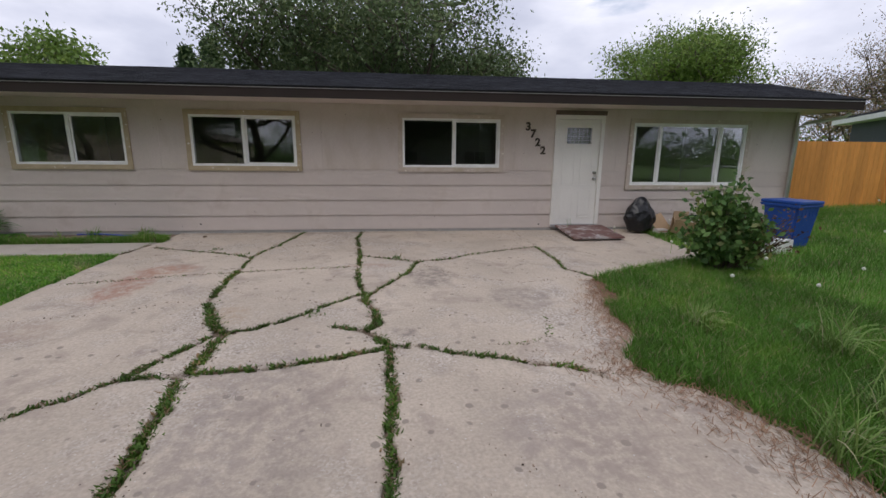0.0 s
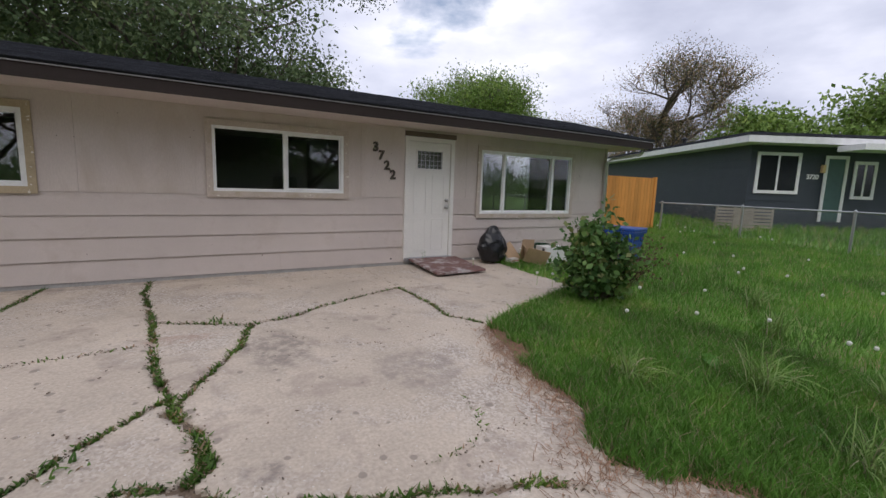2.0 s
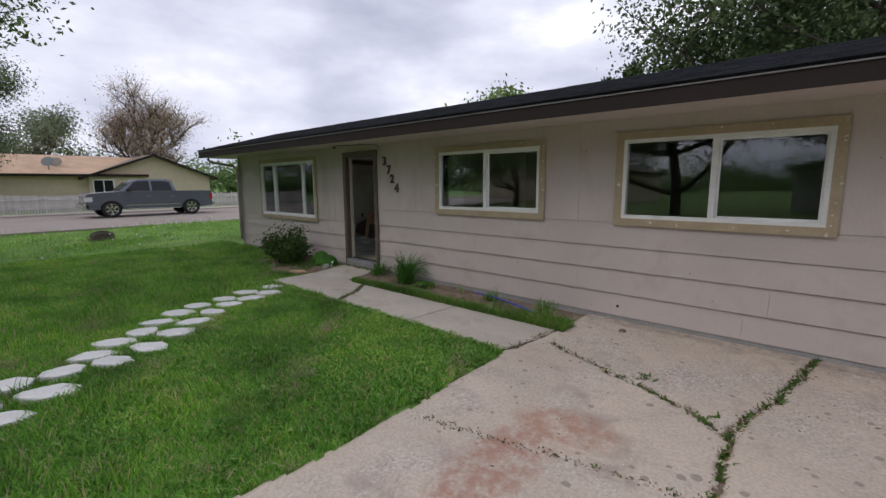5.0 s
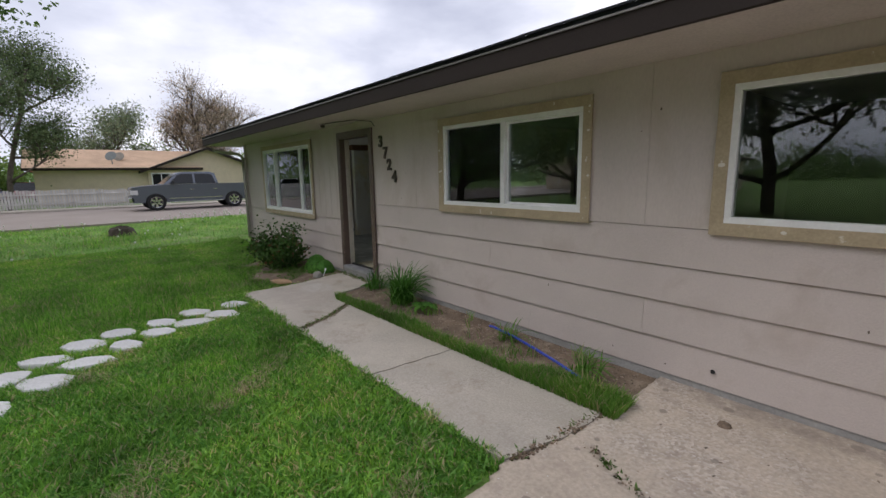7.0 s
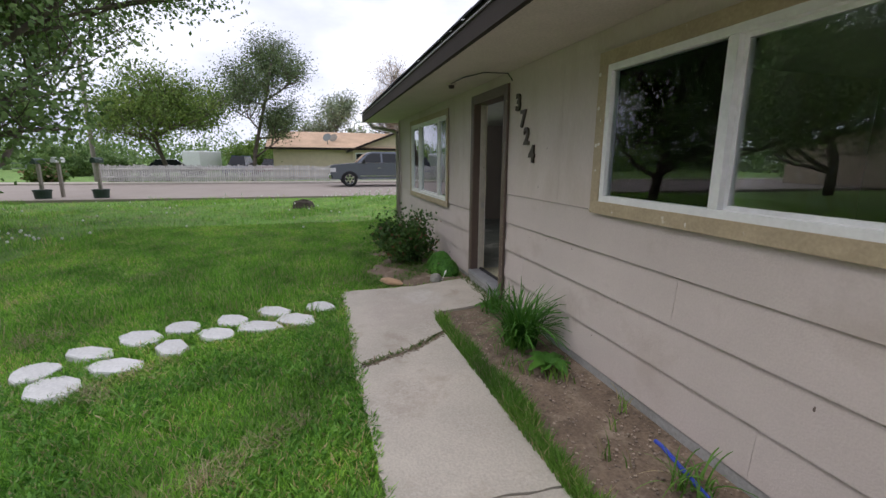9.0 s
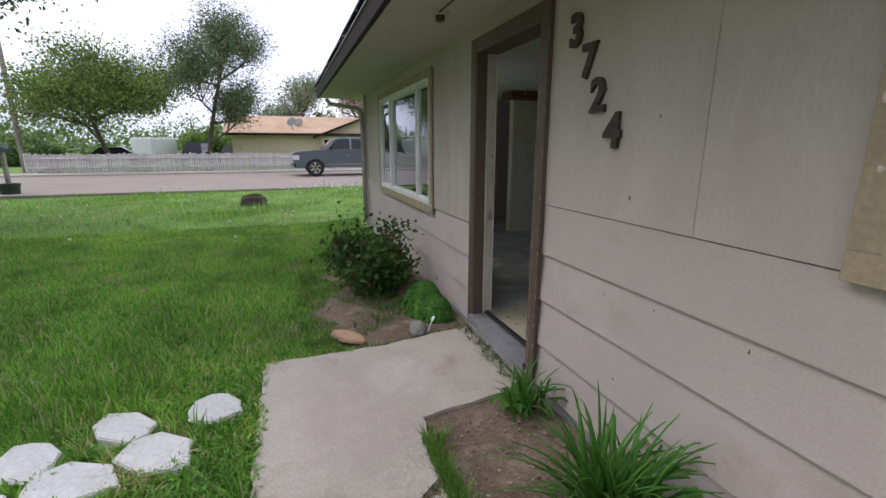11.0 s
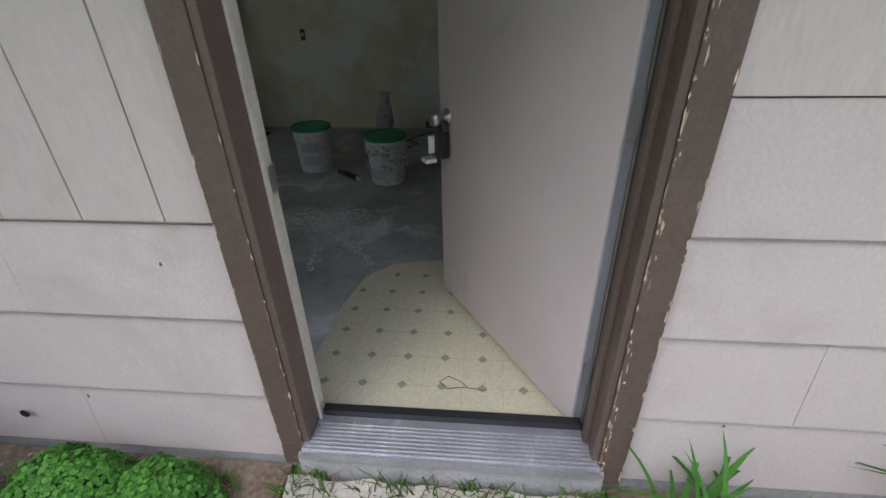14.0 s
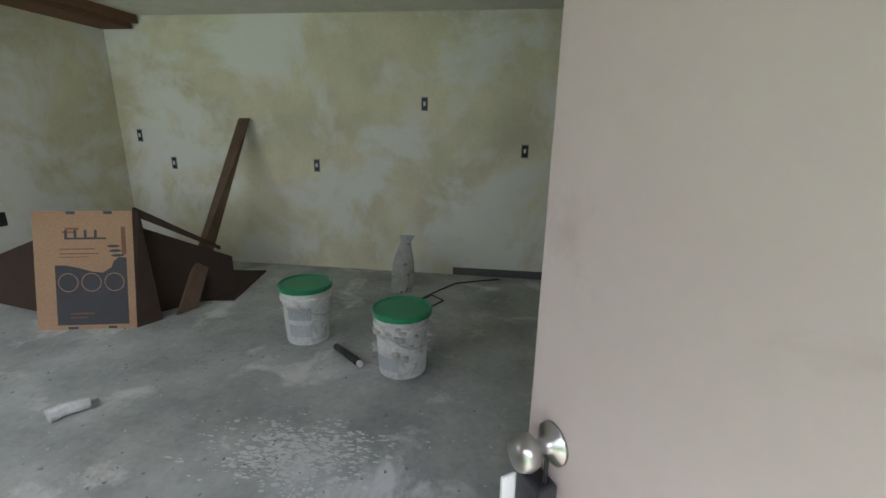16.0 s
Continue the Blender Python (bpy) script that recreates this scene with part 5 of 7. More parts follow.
def gable_house(name, loc, rz, w, d, eave, apex, wallm, roofm, fasm, label, wins=(), over=0.5):
    """Gable faces local -y; w along x, d along y."""
    h = thing(name, loc, label, "house", rz=rz)
    bm = bmesh.new()
    pts = [(-w / 2, 0), (w / 2, 0), (w / 2, eave), (0, apex), (-w / 2, eave)]
    fr = [bm.verts.new((x, 0, z)) for x, z in pts]
    bk = [bm.verts.new((x, d, z)) for x, z in pts]
    bm.faces.new(fr)
    bm.faces.new(bk[::-1])
    for i in range(5):
        bm.faces.new((fr[i], bk[i], bk[(i + 1) % 5], fr[(i + 1) % 5]))
    bmesh.ops.recalc_face_normals(bm, faces=bm.faces)
    part("wall", bm, wallm, h)
    sl = (apex - eave) / (w / 2)
    bm, bf = bmesh.new(), bmesh.new()
    for s in (-1, 1):
        x1 = s * (w / 2 + over)
        ze = eave - over * sl
        for b_, y0, y1, t0, t1 in ((bm, -over, d + over, 0.02, 0.14),):
            vs = [b_.verts.new(p) for p in ((0, y0, apex + t0), (x1, y0, ze + t0), (x1, y1, ze + t0), (0, y1, apex + t0), (0, y0, apex + t1), (x1, y0, ze + t1), (x1, y1, ze + t1), (0, y1, apex + t1))]
            for f in ((3, 2, 1, 0), (4, 5, 6, 7), (0, 1, 5, 4), (1, 2, 6, 5), (2, 3, 7, 6), (3, 0, 4, 7)):
                b_.faces.new([vs[i] for i in f])
        vs = [bf.verts.new(p) for p in ((0, -over - 0.03, apex - 0.03), (x1, -over - 0.03, ze - 0.03), (x1, -over - 0.002, ze - 0.03), (0, -over - 0.002, apex - 0.03),
                                        (0, -over - 0.03, apex + 0.15), (x1, -over - 0.03, ze + 0.15), (x1, -over - 0.002, ze + 0.15), (0, -over - 0.002, apex + 0.15))]
        for f in ((3, 2, 1, 0), (4, 5, 6, 7), (0, 1, 5, 4), (1, 2, 6, 5), (2, 3, 7, 6), (3, 0, 4, 7)):
            bf.faces.new([vs[i] for i in f])
        box(bf, *sorted((x1, x1 + s * 0.03)), -over, d + over, ze - 0.03, ze + 0.15)
    bmesh.ops.recalc_face_normals(bm, faces=bm.faces)
    bmesh.ops.recalc_face_normals(bf, faces=bf.faces)
    part("roof", bm, roofm, h)
    part("fascia", bf, fasm, h)
    for side, a0, a1, b0, b1 in wins:
        if side == "front":
            mm = pose(a0, -0.02, b0)
        else:
            mm = pose(-w / 2 - 0.02, a1, b0, 0, 0, -90)
        wd = part("window", boxes((0, a1 - a0, -0.03, 0.0, 0, 0.08), (0, a1 - a0, -0.03, 0.0, b1 - b0 - 0.08, b1 - b0), (0, 0.08, -0.03, 0, 0.08, b1 - b0 - 0.08), (a1 - a0 - 0.08, a1 - a0, -0.03, 0, 0.08, b1 - b0 - 0.08),
                                  ((a1 - a0) / 2 - 0.03, (a1 - a0) / 2 + 0.03, -0.028, 0, 0.08, b1 - b0 - 0.08)), VINYL, h, "white framed window")
        wd.matrix_basis = mm
        part("pane", boxes((0.08, a1 - a0 - 0.08, -0.012, -0.004, 0.08, b1 - b0 - 0.08)), DARKGLASS, wd)
    return h


DARKGLASS = mat("dark_glass", (0.012, 0.014, 0.017), 0.12, vary=0.1, bump=0, spec=0.4)
gable_house("house", (-42.0, 13.8, 0.3), 90, 8.2, 12, 2.3, 3.9, TANWALL, TANROOF, FASCIA, "tan single-storey house with a low gable behind the fence", [("front", -3.9, -2.6, 0.9, 2.1)])
gable_house("house", (-46.0, 3.4, 0.3), 0, 7.5, 9.5, 2.5, 3.8, TANWALL, ORANGEROOF, FASCIA, "tan house wing with a faded orange shingle roof")

NAVY = mat("dark_blue_grey_siding", (0.045, 0.055, 0.07), 0.6, vary=0.08, scale=2, bump=0.1)
nb = thing("house", (15.45, 8.75, 1.0), "dark blue-grey neighbouring house with white trim and a low roof", "house", rz=-30)
part("wall", boxes((0, 11, 0, 12, -1.1, 2.42)), NAVY, nb)
for k in range(9):
    part("siding_board", boxes((-0.016, 0.0, -0.016, 12, 0.1 + k * 0.26, 0.1 + k * 0.26 + 0.012), (0.0, 11, -0.016, -0.001, 0.1 + k * 0.26, 0.1 + k * 0.26 + 0.012)), NAVY, nb)
bm = bmesh.new()
prism(bm, [(-0.6, -0.7), (11.6, -0.7), (11.6, 12.6), (-0.6, 12.6)], lambda x, y: 2.42 + 0.09 * (5.5 - abs(x - 5.5)), lambda x, y: 2.62 + 0.09 * (5.5 - abs(x - 5.5)))
part("fascia", bm, plain("white_fascia", (0.7, 0.7, 0.7)), nb, "white roof edge")
bm = bmesh.new()
prism(bm, [(-0.5, -0.6), (11.5, -0.6), (11.5, 12.5), (-0.5, 12.5)], 2.6, 2.68)
part("roof", bm, SHINGLE, nb)
bm = bmesh.new()
tube(bm, [(2.2, 8.0, 2.6), (2.2, 8.0, 3.4)], 0.09, 10)
lathe(bm, [(0.17, 3.4), (0.17, 3.46), (0.02, 3.55)], 10, pose(2.2, 8.0, 0))
part("vent_pipe", bm, BLACKPLASTIC, nb, "black roof vent pipe")
WINWHITE = plain("white_trim_paint", (0.75, 0.75, 0.75), 0.5)
for a0, a1, b0, b1 in ((0.2, 1.62, 0.85, 2.15), (3.35, 4.1, 0.75, 1.95)):
    wd = part("window", boxes((a0, a1, -0.05, -0.017, b0, b0 + 0.1), (a0, a1, -0.05, -0.017, b1 - 0.1, b1), (a0, a0 + 0.1, -0.05, -0.017, b0 + 0.1, b1 - 0.1), (a1 - 0.1, a1, -0.05, -0.017, b0 + 0.1, b1 - 0.1),
                              ((a0 + a1) / 2 - 0.03, (a0 + a1) / 2 + 0.03, -0.045, -0.017, b0 + 0.1, b1 - 0.1)), WINWHITE, nb, "white framed window")
    part("pane", boxes((a0 + 0.1, a1 - 0.1, -0.03, -0.018, b0 + 0.1, b1 - 0.1)), DARKGLASS, wd)
dr = part("door", boxes((2.5, 3.05, -0.03, -0.017, 0.02, 2.0)), plain("green_door", (0.06, 0.12, 0.11), 0.4), nb, "dark green door")
part("door_frame", boxes((2.4, 2.5, -0.05, -0.017, 0, 2.1), (3.05, 3.15, -0.05, -0.017, 0, 2.1), (2.5, 3.05, -0.05, -0.017, 2.0, 2.1)), WINWHITE, dr)
part("porch_roof", boxes((2.1, 6, -1.6, -0.72, 2.15, 2.32)), WINWHITE, nb, "white porch roof edge")
o = glyph(nb, "3720", 2.05, 1.35, 0.2, 0.005, -0.03, WINWHITE)
lamp = part("wall_lamp", boxes((2.27, 2.37, -0.13, -0.02, 1.55, 1.80), bevel=0.01), plain("lamp_glass", (0.7, 0.5, 0.25)), nb, "small lit wall lamp")

# wooden fence, chain-link fence
CEDAR = mat("fresh_cedar_board", (0.60, 0.26, 0.06), 0.7, vary=0.15, scale=3, fine=25, bump=0.2, stretch=(1, 1, 0.15), piece=0.12)
cf = thing("wooden_fence", (8.25, 10.1, 0.4), "orange stained cedar board fence beside the duplex", "fence")
for k in range(29):
    part("board", boxes((k * 0.151, k * 0.151 + 0.143, 0.0, 0.02, 0, 1.80), bevel=0.003), CEDAR, cf)
part("end_post", boxes((4.385, 4.485, -0.03, 0.07, 0, 1.83)), CEDAR, cf)
for k in range(10):
    part("board", boxes((4.486, 4.506, 0.08 + k * 0.145, 0.08 + k * 0.145 + 0.138, 0, 1.7)), CEDAR, cf)
GALV = plain("galvanised_steel", (0.42, 0.43, 0.44), 0.4, 0.8)
ch = thing("chain_link_fence", (12.7, -4.0, 0.45), "grey galvanised chain-link fence along the neighbouring yard", "fence")
for k in range(7):
    bm = bmesh.new()
    lathe(bm, [(0.03, -0.1), (0.03, 1.02), (0.035, 1.03), (0.01, 1.06)], 10, pose(0, k * 2.3, 0))
    part("post", bm, GALV, ch)
bm = bmesh.new()
tube(bm, [(0, 0, 1.0), (0, 13.9, 1.0)], 0.021, 8)
part("rail", bm, GALV, ch)
v, f = [], []
for k in range(280):
    for s in (1, -1):
        y0 = k * 0.055 - (0 if s > 0 else 0)
        a_, b_ = (y0, 0.02), (y0 + 0.98 * s * 0.9, 1.0)
        if 0 <= b_[0] <= 13.8 and a_[0] <= 13.8:
            i = len(v)
            v += [(s * 0.002, a_[0], a_[1]), (s * 0.002, a_[0] + 0.0035, a_[1]), (s * 0.002, b_[0] + 0.0035, b_[1]), (s * 0.002, b_[0], b_[1])]
            f.append((i, i + 1, i + 2, i + 3))
raw_mesh("mesh", v, f, GALV, ch, label="diamond wire mesh")

# ---- inside the open door ----
LINO = mat("cream_linoleum", (0.55, 0.51, 0.36), 0.4, vary=0.05, scale=3, fine=80, bump=0.05, stain=(0.45, 0.44, 0.38), stain_at=(0.55, 0.8), stain_scale=4)
LINODIA = plain("linoleum_diamond", (0.27, 0.25, 0.19), 0.45)
LINOLINE = plain("linoleum_line", (0.40, 0.37, 0.28), 0.45)
lino = thing("linoleum", (-8.56, WY + 0.15, FLOOR), "cream linoleum remnant with small grey diamonds just inside the door", "flooring")
edge = [(0.50, 0.0), (0.50, 0.9), (0.2, 0.97), (-0.03, 0.98), (-0.26, 0.93), (-0.38, 0.80), (-0.43, 0.55), (-0.44, 0.25), (-0.44, 0.0)]
bm = bmesh.new()
prism(bm, edge, 0.0, 0.004)
part("sheet", bm, LINO, lino)


def in_lino(x, y):
    return -0.42 + 0.5 * max(0, y - 0.62) < x < 0.46 and 0.01 < y < 0.94


bl = bmesh.new()
dia = None
for i in range(-8, 9, 2):
    for j in range(0, 17, 2):
        x, y = i * 0.0725 + 0.07, j * 0.0725 + 0.10
        if not (in_lino(x, y) and in_lino(x - 0.02, y)):
            continue
        if dia is None:
            r = 0.019
            bm = bmesh.new()
            prism(bm, [(r, 0), (0, r), (-r, 0), (0, -r)], 0.0, 0.0007)
            dia = o = part("diamond", bm, LINODIA, lino)
        else:
            o = dia.copy()
            scene.collection.objects.link(o)
        o.location = (x, y, 0.0041)
for i in range(-3, 3):
    box(bl, i * 0.145 + 0.1425, i * 0.145 + 0.144, 0.01, 0.8, 0.0041, 0.0045)
for j in range(0, 6):
    box(bl, -0.40, 0.42, 0.10 + j * 0.145 - 0.0008, 0.10 + j * 0.145 + 0.0008, 0.00411, 0.00451)
part("line_pattern", bl, LINOLINE, lino)

PLASTIC = mat("dusty_white_plastic", (0.62, 0.62, 0.6), 0.5, vary=0.1, scale=8, bump=0.1, stain=(0.45, 0.43, 0.4), stain_at=(0.55, 0.65), stain_scale=8)
GREENP = plain("green_plastic", (0.02, 0.22, 0.10), 0.4)
GREY = plain("grey_print", (0.2, 0.22, 0.22), 0.6)


def bucket(name, x, y, label, dirty, rz):
    b = thing(name, (x, y, FLOOR), label, "bucket", "plaster buckets", rz)
    bm = bmesh.new()
    lathe(bm, [(0.128, 0.0), (0.13, 0.01), (0.143, 0.27), (0.155, 0.272), (0.155, 0.30), (0.146, 0.302), (0.146, 0.325), (0.155, 0.327), (0.155, 0.345), (0.148, 0.348)], 28)
    part("body", bm, PLASTIC, b, smooth=False)
    bm = bmesh.new()
    lathe(bm, [(0.160, 0.335), (0.162, 0.36), (0.155, 0.366), (0.148, 0.356), (0.02, 0.358)], 28)
    part("lid", bm, GREENP, b, "green plastic lid dusted with plaster")
    bm = bmesh.new()
    for k in range(9):
        a0 = -2.3 + k * 0.11
        for z0_ in ((0.06, 0.17) if not dirty else (0.05,)):
            r0 = 0.1345 + 0.05 * z0_ + 0.003
            vs = [bm.verts.new((r_ * math.cos(a_), r_ * math.sin(a_), z_)) for a_, r_, z_ in ((a0, r0, z0_), (a0 + 0.1, r0, z0_), (a0 + 0.1, r0 + 0.004, z0_ + 0.08), (a0, r0 + 0.004, z0_ + 0.08))]
            bm.faces.new(vs)
    part("print", bm, mat("faded_bucket_print", (0.42, 0.45, 0.46), 0.6), b, "faded grey printed panel")
    bm = bmesh.new()
    tube(bm, [(0.15 * math.cos(t_), 0.15 * math.sin(t_) + 0.0, 0.30 - 0.12 * abs(math.sin(t_ + 2.1))) for t_ in np.linspace(-2.9, -0.2, 9)], 0.003, 6)
    part("handle", bm, STEEL, b, "thin wire handle")
    if dirty:
        rgb = np.random.RandomState(4)
        bm = bmesh.new()
        for k in range(24):
            a_ = rgb.uniform(-3.1, 0.3)
            z_ = rgb.uniform(0.12, 0.31)
            bmesh.ops.create_icosphere(bm, subdivisions=1, radius=rgb.uniform(0.012, 0.03), matrix=pose(0.148 * math.cos(a_), 0.148 * math.sin(a_), z_) @ Matrix.Diagonal((1, 1, 0.6, 1)))
        part("plaster_crust", bm, mat("dried_plaster", (0.5, 0.49, 0.46), 0.9, bump=0.5), b, "lumps of dried plaster")
    return b


bucket("bucket", -9.765, 10.98, "white plaster bucket with a green lid on the dusty floor", False, 20)
bucket("bucket", -9.095, 10.71, "white bucket crusted with dried plaster under a green lid", True, -10)

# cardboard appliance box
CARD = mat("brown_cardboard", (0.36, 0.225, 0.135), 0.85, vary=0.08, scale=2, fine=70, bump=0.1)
# same card as CARD, darkened to hold the shade on sides and folds
CARDSHADE = mat("shaded_cardboard", (0.05, 0.031, 0.021), 0.85, vary=0.1)
PRINT = plain("dark_grey_print", (0.055, 0.055, 0.062), 0.7)
bx = thing("cardboard_box", (-11.48, 10.76, FLOOR), "tall open brown cardboard carton with dark grey printing", "box", rz=14)
Wb, Hb = 0.59, 0.76
lean = lambda z: 0.10 * z
tilt = pose(0, 0, 0, -4, 0, 0)
f1 = part("front_panel", boxes((0, Wb, 0, 0.006, 0, Hb)), CARD, bx)
def slanted(pts, th):
    bm = bmesh.new()
    vs = [bm.verts.new(Vector(p) + Vector((0, d_, 0))) for d_ in (0, th) for p in pts]
    n = len(pts)
    bm.faces.new(vs[:n])
    bm.faces.new(vs[n:][::-1])
    for k in range(n):
        bm.faces.new((vs[k], vs[n + k], vs[n + (k + 1) % n], vs[(k + 1) % n]))
    bmesh.ops.recalc_face_normals(bm, faces=bm.faces)
    return bm


# sides and flaps behind the front carry their shade in the colour
part("side_panel", slanted([(Wb + 0.001, 0.0, 0.0), (Wb + 0.001, 0.0, Hb), (Wb + 0.03, 0.02, Hb - 0.02), (Wb + 0.10, 0.12, 0.0)], 0.006), CARDSHADE, bx)
part("top_flap", slanted([(Wb + 0.002, 0.01, Hb), (Wb + 0.40, 0.35, 0.42), (Wb + 0.40, 0.35, 0.40), (Wb + 0.002, 0.01, Hb - 0.05)], 0.02), CARDSHADE, bx)
part("rear_panel", slanted([(Wb - 0.03, 0.2, 0.0), (Wb - 0.03, 0.2, Hb - 0.12), (Wb + 0.42, 0.6, 0.30), (Wb + 0.42, 0.6, 0.0)], 0.006), CARDSHADE, bx)
part("left_panel", slanted([(0.02, 0.1, 0.06), (0.02, 0.1, 0.58), (-0.75, 0.35, 0.27), (-0.75, 0.35, 0.12)], 0.006), CARDSHADE, bx)
bm = bmesh.new()
prism(bm, [(0.12, 0.03), (0.545, 0.03), (0.545, 0.46), (0.50, 0.465), (0.47, 0.44), (0.455, 0.40), (0.40, 0.365), (0.33, 0.375), (0.25, 0.40), (0.18, 0.415), (0.12, 0.415)], 0.0, 0.002)
pr = part("print_block", bm, PRINT, bx, "dark grey printed wave")
pr.matrix_basis = pose(0, -0.0005, 0, 90)
for k in range(3):
    bm = bmesh.new()
    n = 22
    vs = [[bm.verts.new((r_ * math.cos(6.2832 * i / n), r_ * math.sin(6.2832 * i / n), 0.0)) for i in range(n)] for r_ in (0.060, 0.055)]
    for i in range(n):
        bm.faces.new((vs[0][i], vs[0][(i + 1) % n], vs[1][(i + 1) % n], vs[1][i]))
    o = part("ring", bm, CARD, bx, "pale printed ring")
    o.matrix_basis = pose(0.195 + k * 0.137, -0.004, 0.305, 90)
bm = bmesh.new()
for k in range(3):
    pts = [(0.47 + 0.012 * k + 0.04 * math.cos(a_), 0.535 - 0.03 * k + 0.009 * math.sin(a_)) for a_ in np.linspace(0, 5.5, 9)]
    prism(bm, pts, 0.0, 0.001)
pr = part("splash_print", bm, PRINT, bx, "dark splash drawing")
pr.matrix_basis = pose(0, -0.001, 0, 90)
bm = boxes((0.15, 0.36, -0.0015, -0.0003, 0.515, 0.522), (0.15, 0.38, -0.0015, -0.0003, 0.485, 0.492), (0.15, 0.32, -0.0015, -0.0003, 0.465, 0.470), (0.2, 0.34, -0.0045, -0.0035, 0.1, 0.108), (0.2, 0.3, -0.0045, -0.0035, 0.075, 0.081),
           (Wb - 0.07, Wb - 0.045, -0.0015, -0.0003, 0.48, 0.66), (0.19, 0.27, -0.0015, -0.0003, 0.64, 0.655), (0.17, 0.24, -0.0015, -0.0003, 0.62, 0.632))
part("small_print", bm, mat("brown_print", (0.2, 0.1, 0.06), 0.8), bx, "unreadable small brown print")
part("tape_mark", boxes((0.2, 0.25, -0.002, -0.0003, Hb - 0.02, Hb), (0.42, 0.47, -0.002, -0.0003, Hb - 0.02, Hb), (0.18, 0.24, -0.002, -0.0003, 0.003, 0.019), (0.42, 0.47, -0.002, -0.0003, 0.003, 0.019)), PRINT, bx)
o = part("printed_mark", boxes((0.185, 0.43, -0.0025, -0.0004, 0.58, 0.592), (0.185, 0.2, -0.0025, -0.0004, 0.592, 0.64), (0.24, 0.255, -0.0025, -0.0004, 0.592, 0.64), (0.3, 0.315, -0.0025, -0.0004, 0.592, 0.64), (0.36, 0.375, -0.0025, -0.0004, 0.592, 0.64)), PRINT, bx, "dark brand mark drawn as plain bars")
for ob in bx.children:
    if ob.name.split(".")[0] in ("side_panel", "top_flap", "left_panel"):
        for v in ob.data.vertices:
            v.co.y += 0.22 * v.co.z
    elif ob.name.split(".")[0] != "rear_panel":
        ob.matrix_basis = pose(0, 0, 0, -12.5) @ ob.matrix_basis
lo = thing("cardboard_sheet", (-11.3, 11.3, FLOOR), "folded cardboard sheet lying behind the carton, coloured as if in shade", "cardboard", rz=10)
part("sheet", boxes((0, 0.75, 0, 0.7, 0, 0.012), bevel=0.003), CARDSHADE, lo)
part("sheet", boxes((0.1, 0.5, 0.1, 0.4, 0.013, 0.018)), plain("white_paper", (0.6, 0.6, 0.58)), lo, "crumpled white paper")

# leaning board
lb2 = thing("leaning_board", (-10.80, 11.12, FLOOR), "long weathered cardboard strip leaning against the rear wall", "board")
bm = bmesh.new()
base, top = Vector((0, 0, 0)), Vector((-0.13, IB - 0.03 - 11.12, 1.33))
base2, top2 = Vector((0.05, 0.14, 0.0)), Vector((-0.03, IB - 0.03 - 11.12, 1.33))
off = Vector((0.02, -0.01, 0.01))
vs = [bm.verts.new(p) for p in (base, base2, top2, top, base + off, base2 + off, top2 + off, top + off)]
for f in ((3, 2, 1, 0), (4, 5, 6, 7), (0, 1, 5, 4), (1, 2, 6, 5), (2, 3, 7, 6), (3, 0, 4, 7)):
    bm.faces.new([vs[i] for i in f])
part("strip", bm, mat("weathered_card", (0.13, 0.085, 0.055), 0.9, vary=0.2, scale=5, bump=0.3), lb2)

# small things on the floor
cl = thing("roller_handle", (-9.53, 10.84, FLOOR + 0.022), "black tool handle lying on the dusty floor", "tool", rz=-40)
bm = bmesh.new()
tube(bm, [(0, 0, 0), (0.1, 0, 0.003), (0.25, 0, 0.0)], 0.019, 12, 0.022)
part("grip", bm, BLACKPLASTIC, cl, smooth=True)
bm = bmesh.new()
tube(bm, [(0.251, 0, 0), (0.272, 0, 0)], 0.017, 12)
part("end_cap", bm, PLASTIC, cl, "grey end cap")
tb = thing("caulk_tube", (-10.54, 10.0, FLOOR + 0.026), "crumpled white tube of sealant on the floor", "tube", rz=55)
bm = bmesh.new()
tube(bm, [(0, 0, 0.004), (0.05, 0.01, 0.008), (0.12, 0, 0.004), (0.15, 0.0, 0)], 0.032, 12, 0.024)
part("body", bm, PLASTIC, tb)
bm = bmesh.new()
tube(bm, [(0.151, 0, 0), (0.185, 0, 0)], 0.012, 10, 0.008)
part("nozzle", bm, GREY, tb)
sp = thing("plaster_bag", (-9.37, 11.85, FLOOR), "upright crumpled grey and white plaster bag by the rear wall", "bag")
bm = bmesh.new()
rings = [(0.085, 0.05, 0.0), (0.09, 0.055, 0.12), (0.08, 0.05, 0.25), (0.055, 0.03, 0.36), (0.04, 0.02, 0.42), (0.06, 0.012, 0.47)]
rr = []
for k, (a_, b_, z_) in enumerate(rings):
    rr.append([bm.verts.new((a_ * math.cos(t_) * (1 + 0.12 * math.sin(5 * t_ + k)) + 0.012 * k, b_ * math.sin(t_), z_)) for t_ in np.linspace(0, 6.2832, 15)[:-1]])
for a_, b_ in zip(rr, rr[1:]):
    for k in range(14):
        bm.faces.new((a_[k], a_[(k + 1) % 14], b_[(k + 1) % 14], b_[k]))
bm.faces.new(rr[0][::-1])
bm.faces.new(rr[-1])
part("bag", bm, mat("plaster_paper", (0.42, 0.42, 0.40), 0.8, vary=0.2, scale=9, stain=(0.12, 0.12, 0.12), stain_at=(0.58, 0.62), stain_scale=14), sp)
cb = thing("cable", (-9.2, 11.65, FLOOR + 0.006), "thin black electric cable lying by the wall", "cable")
bm = bmesh.new()
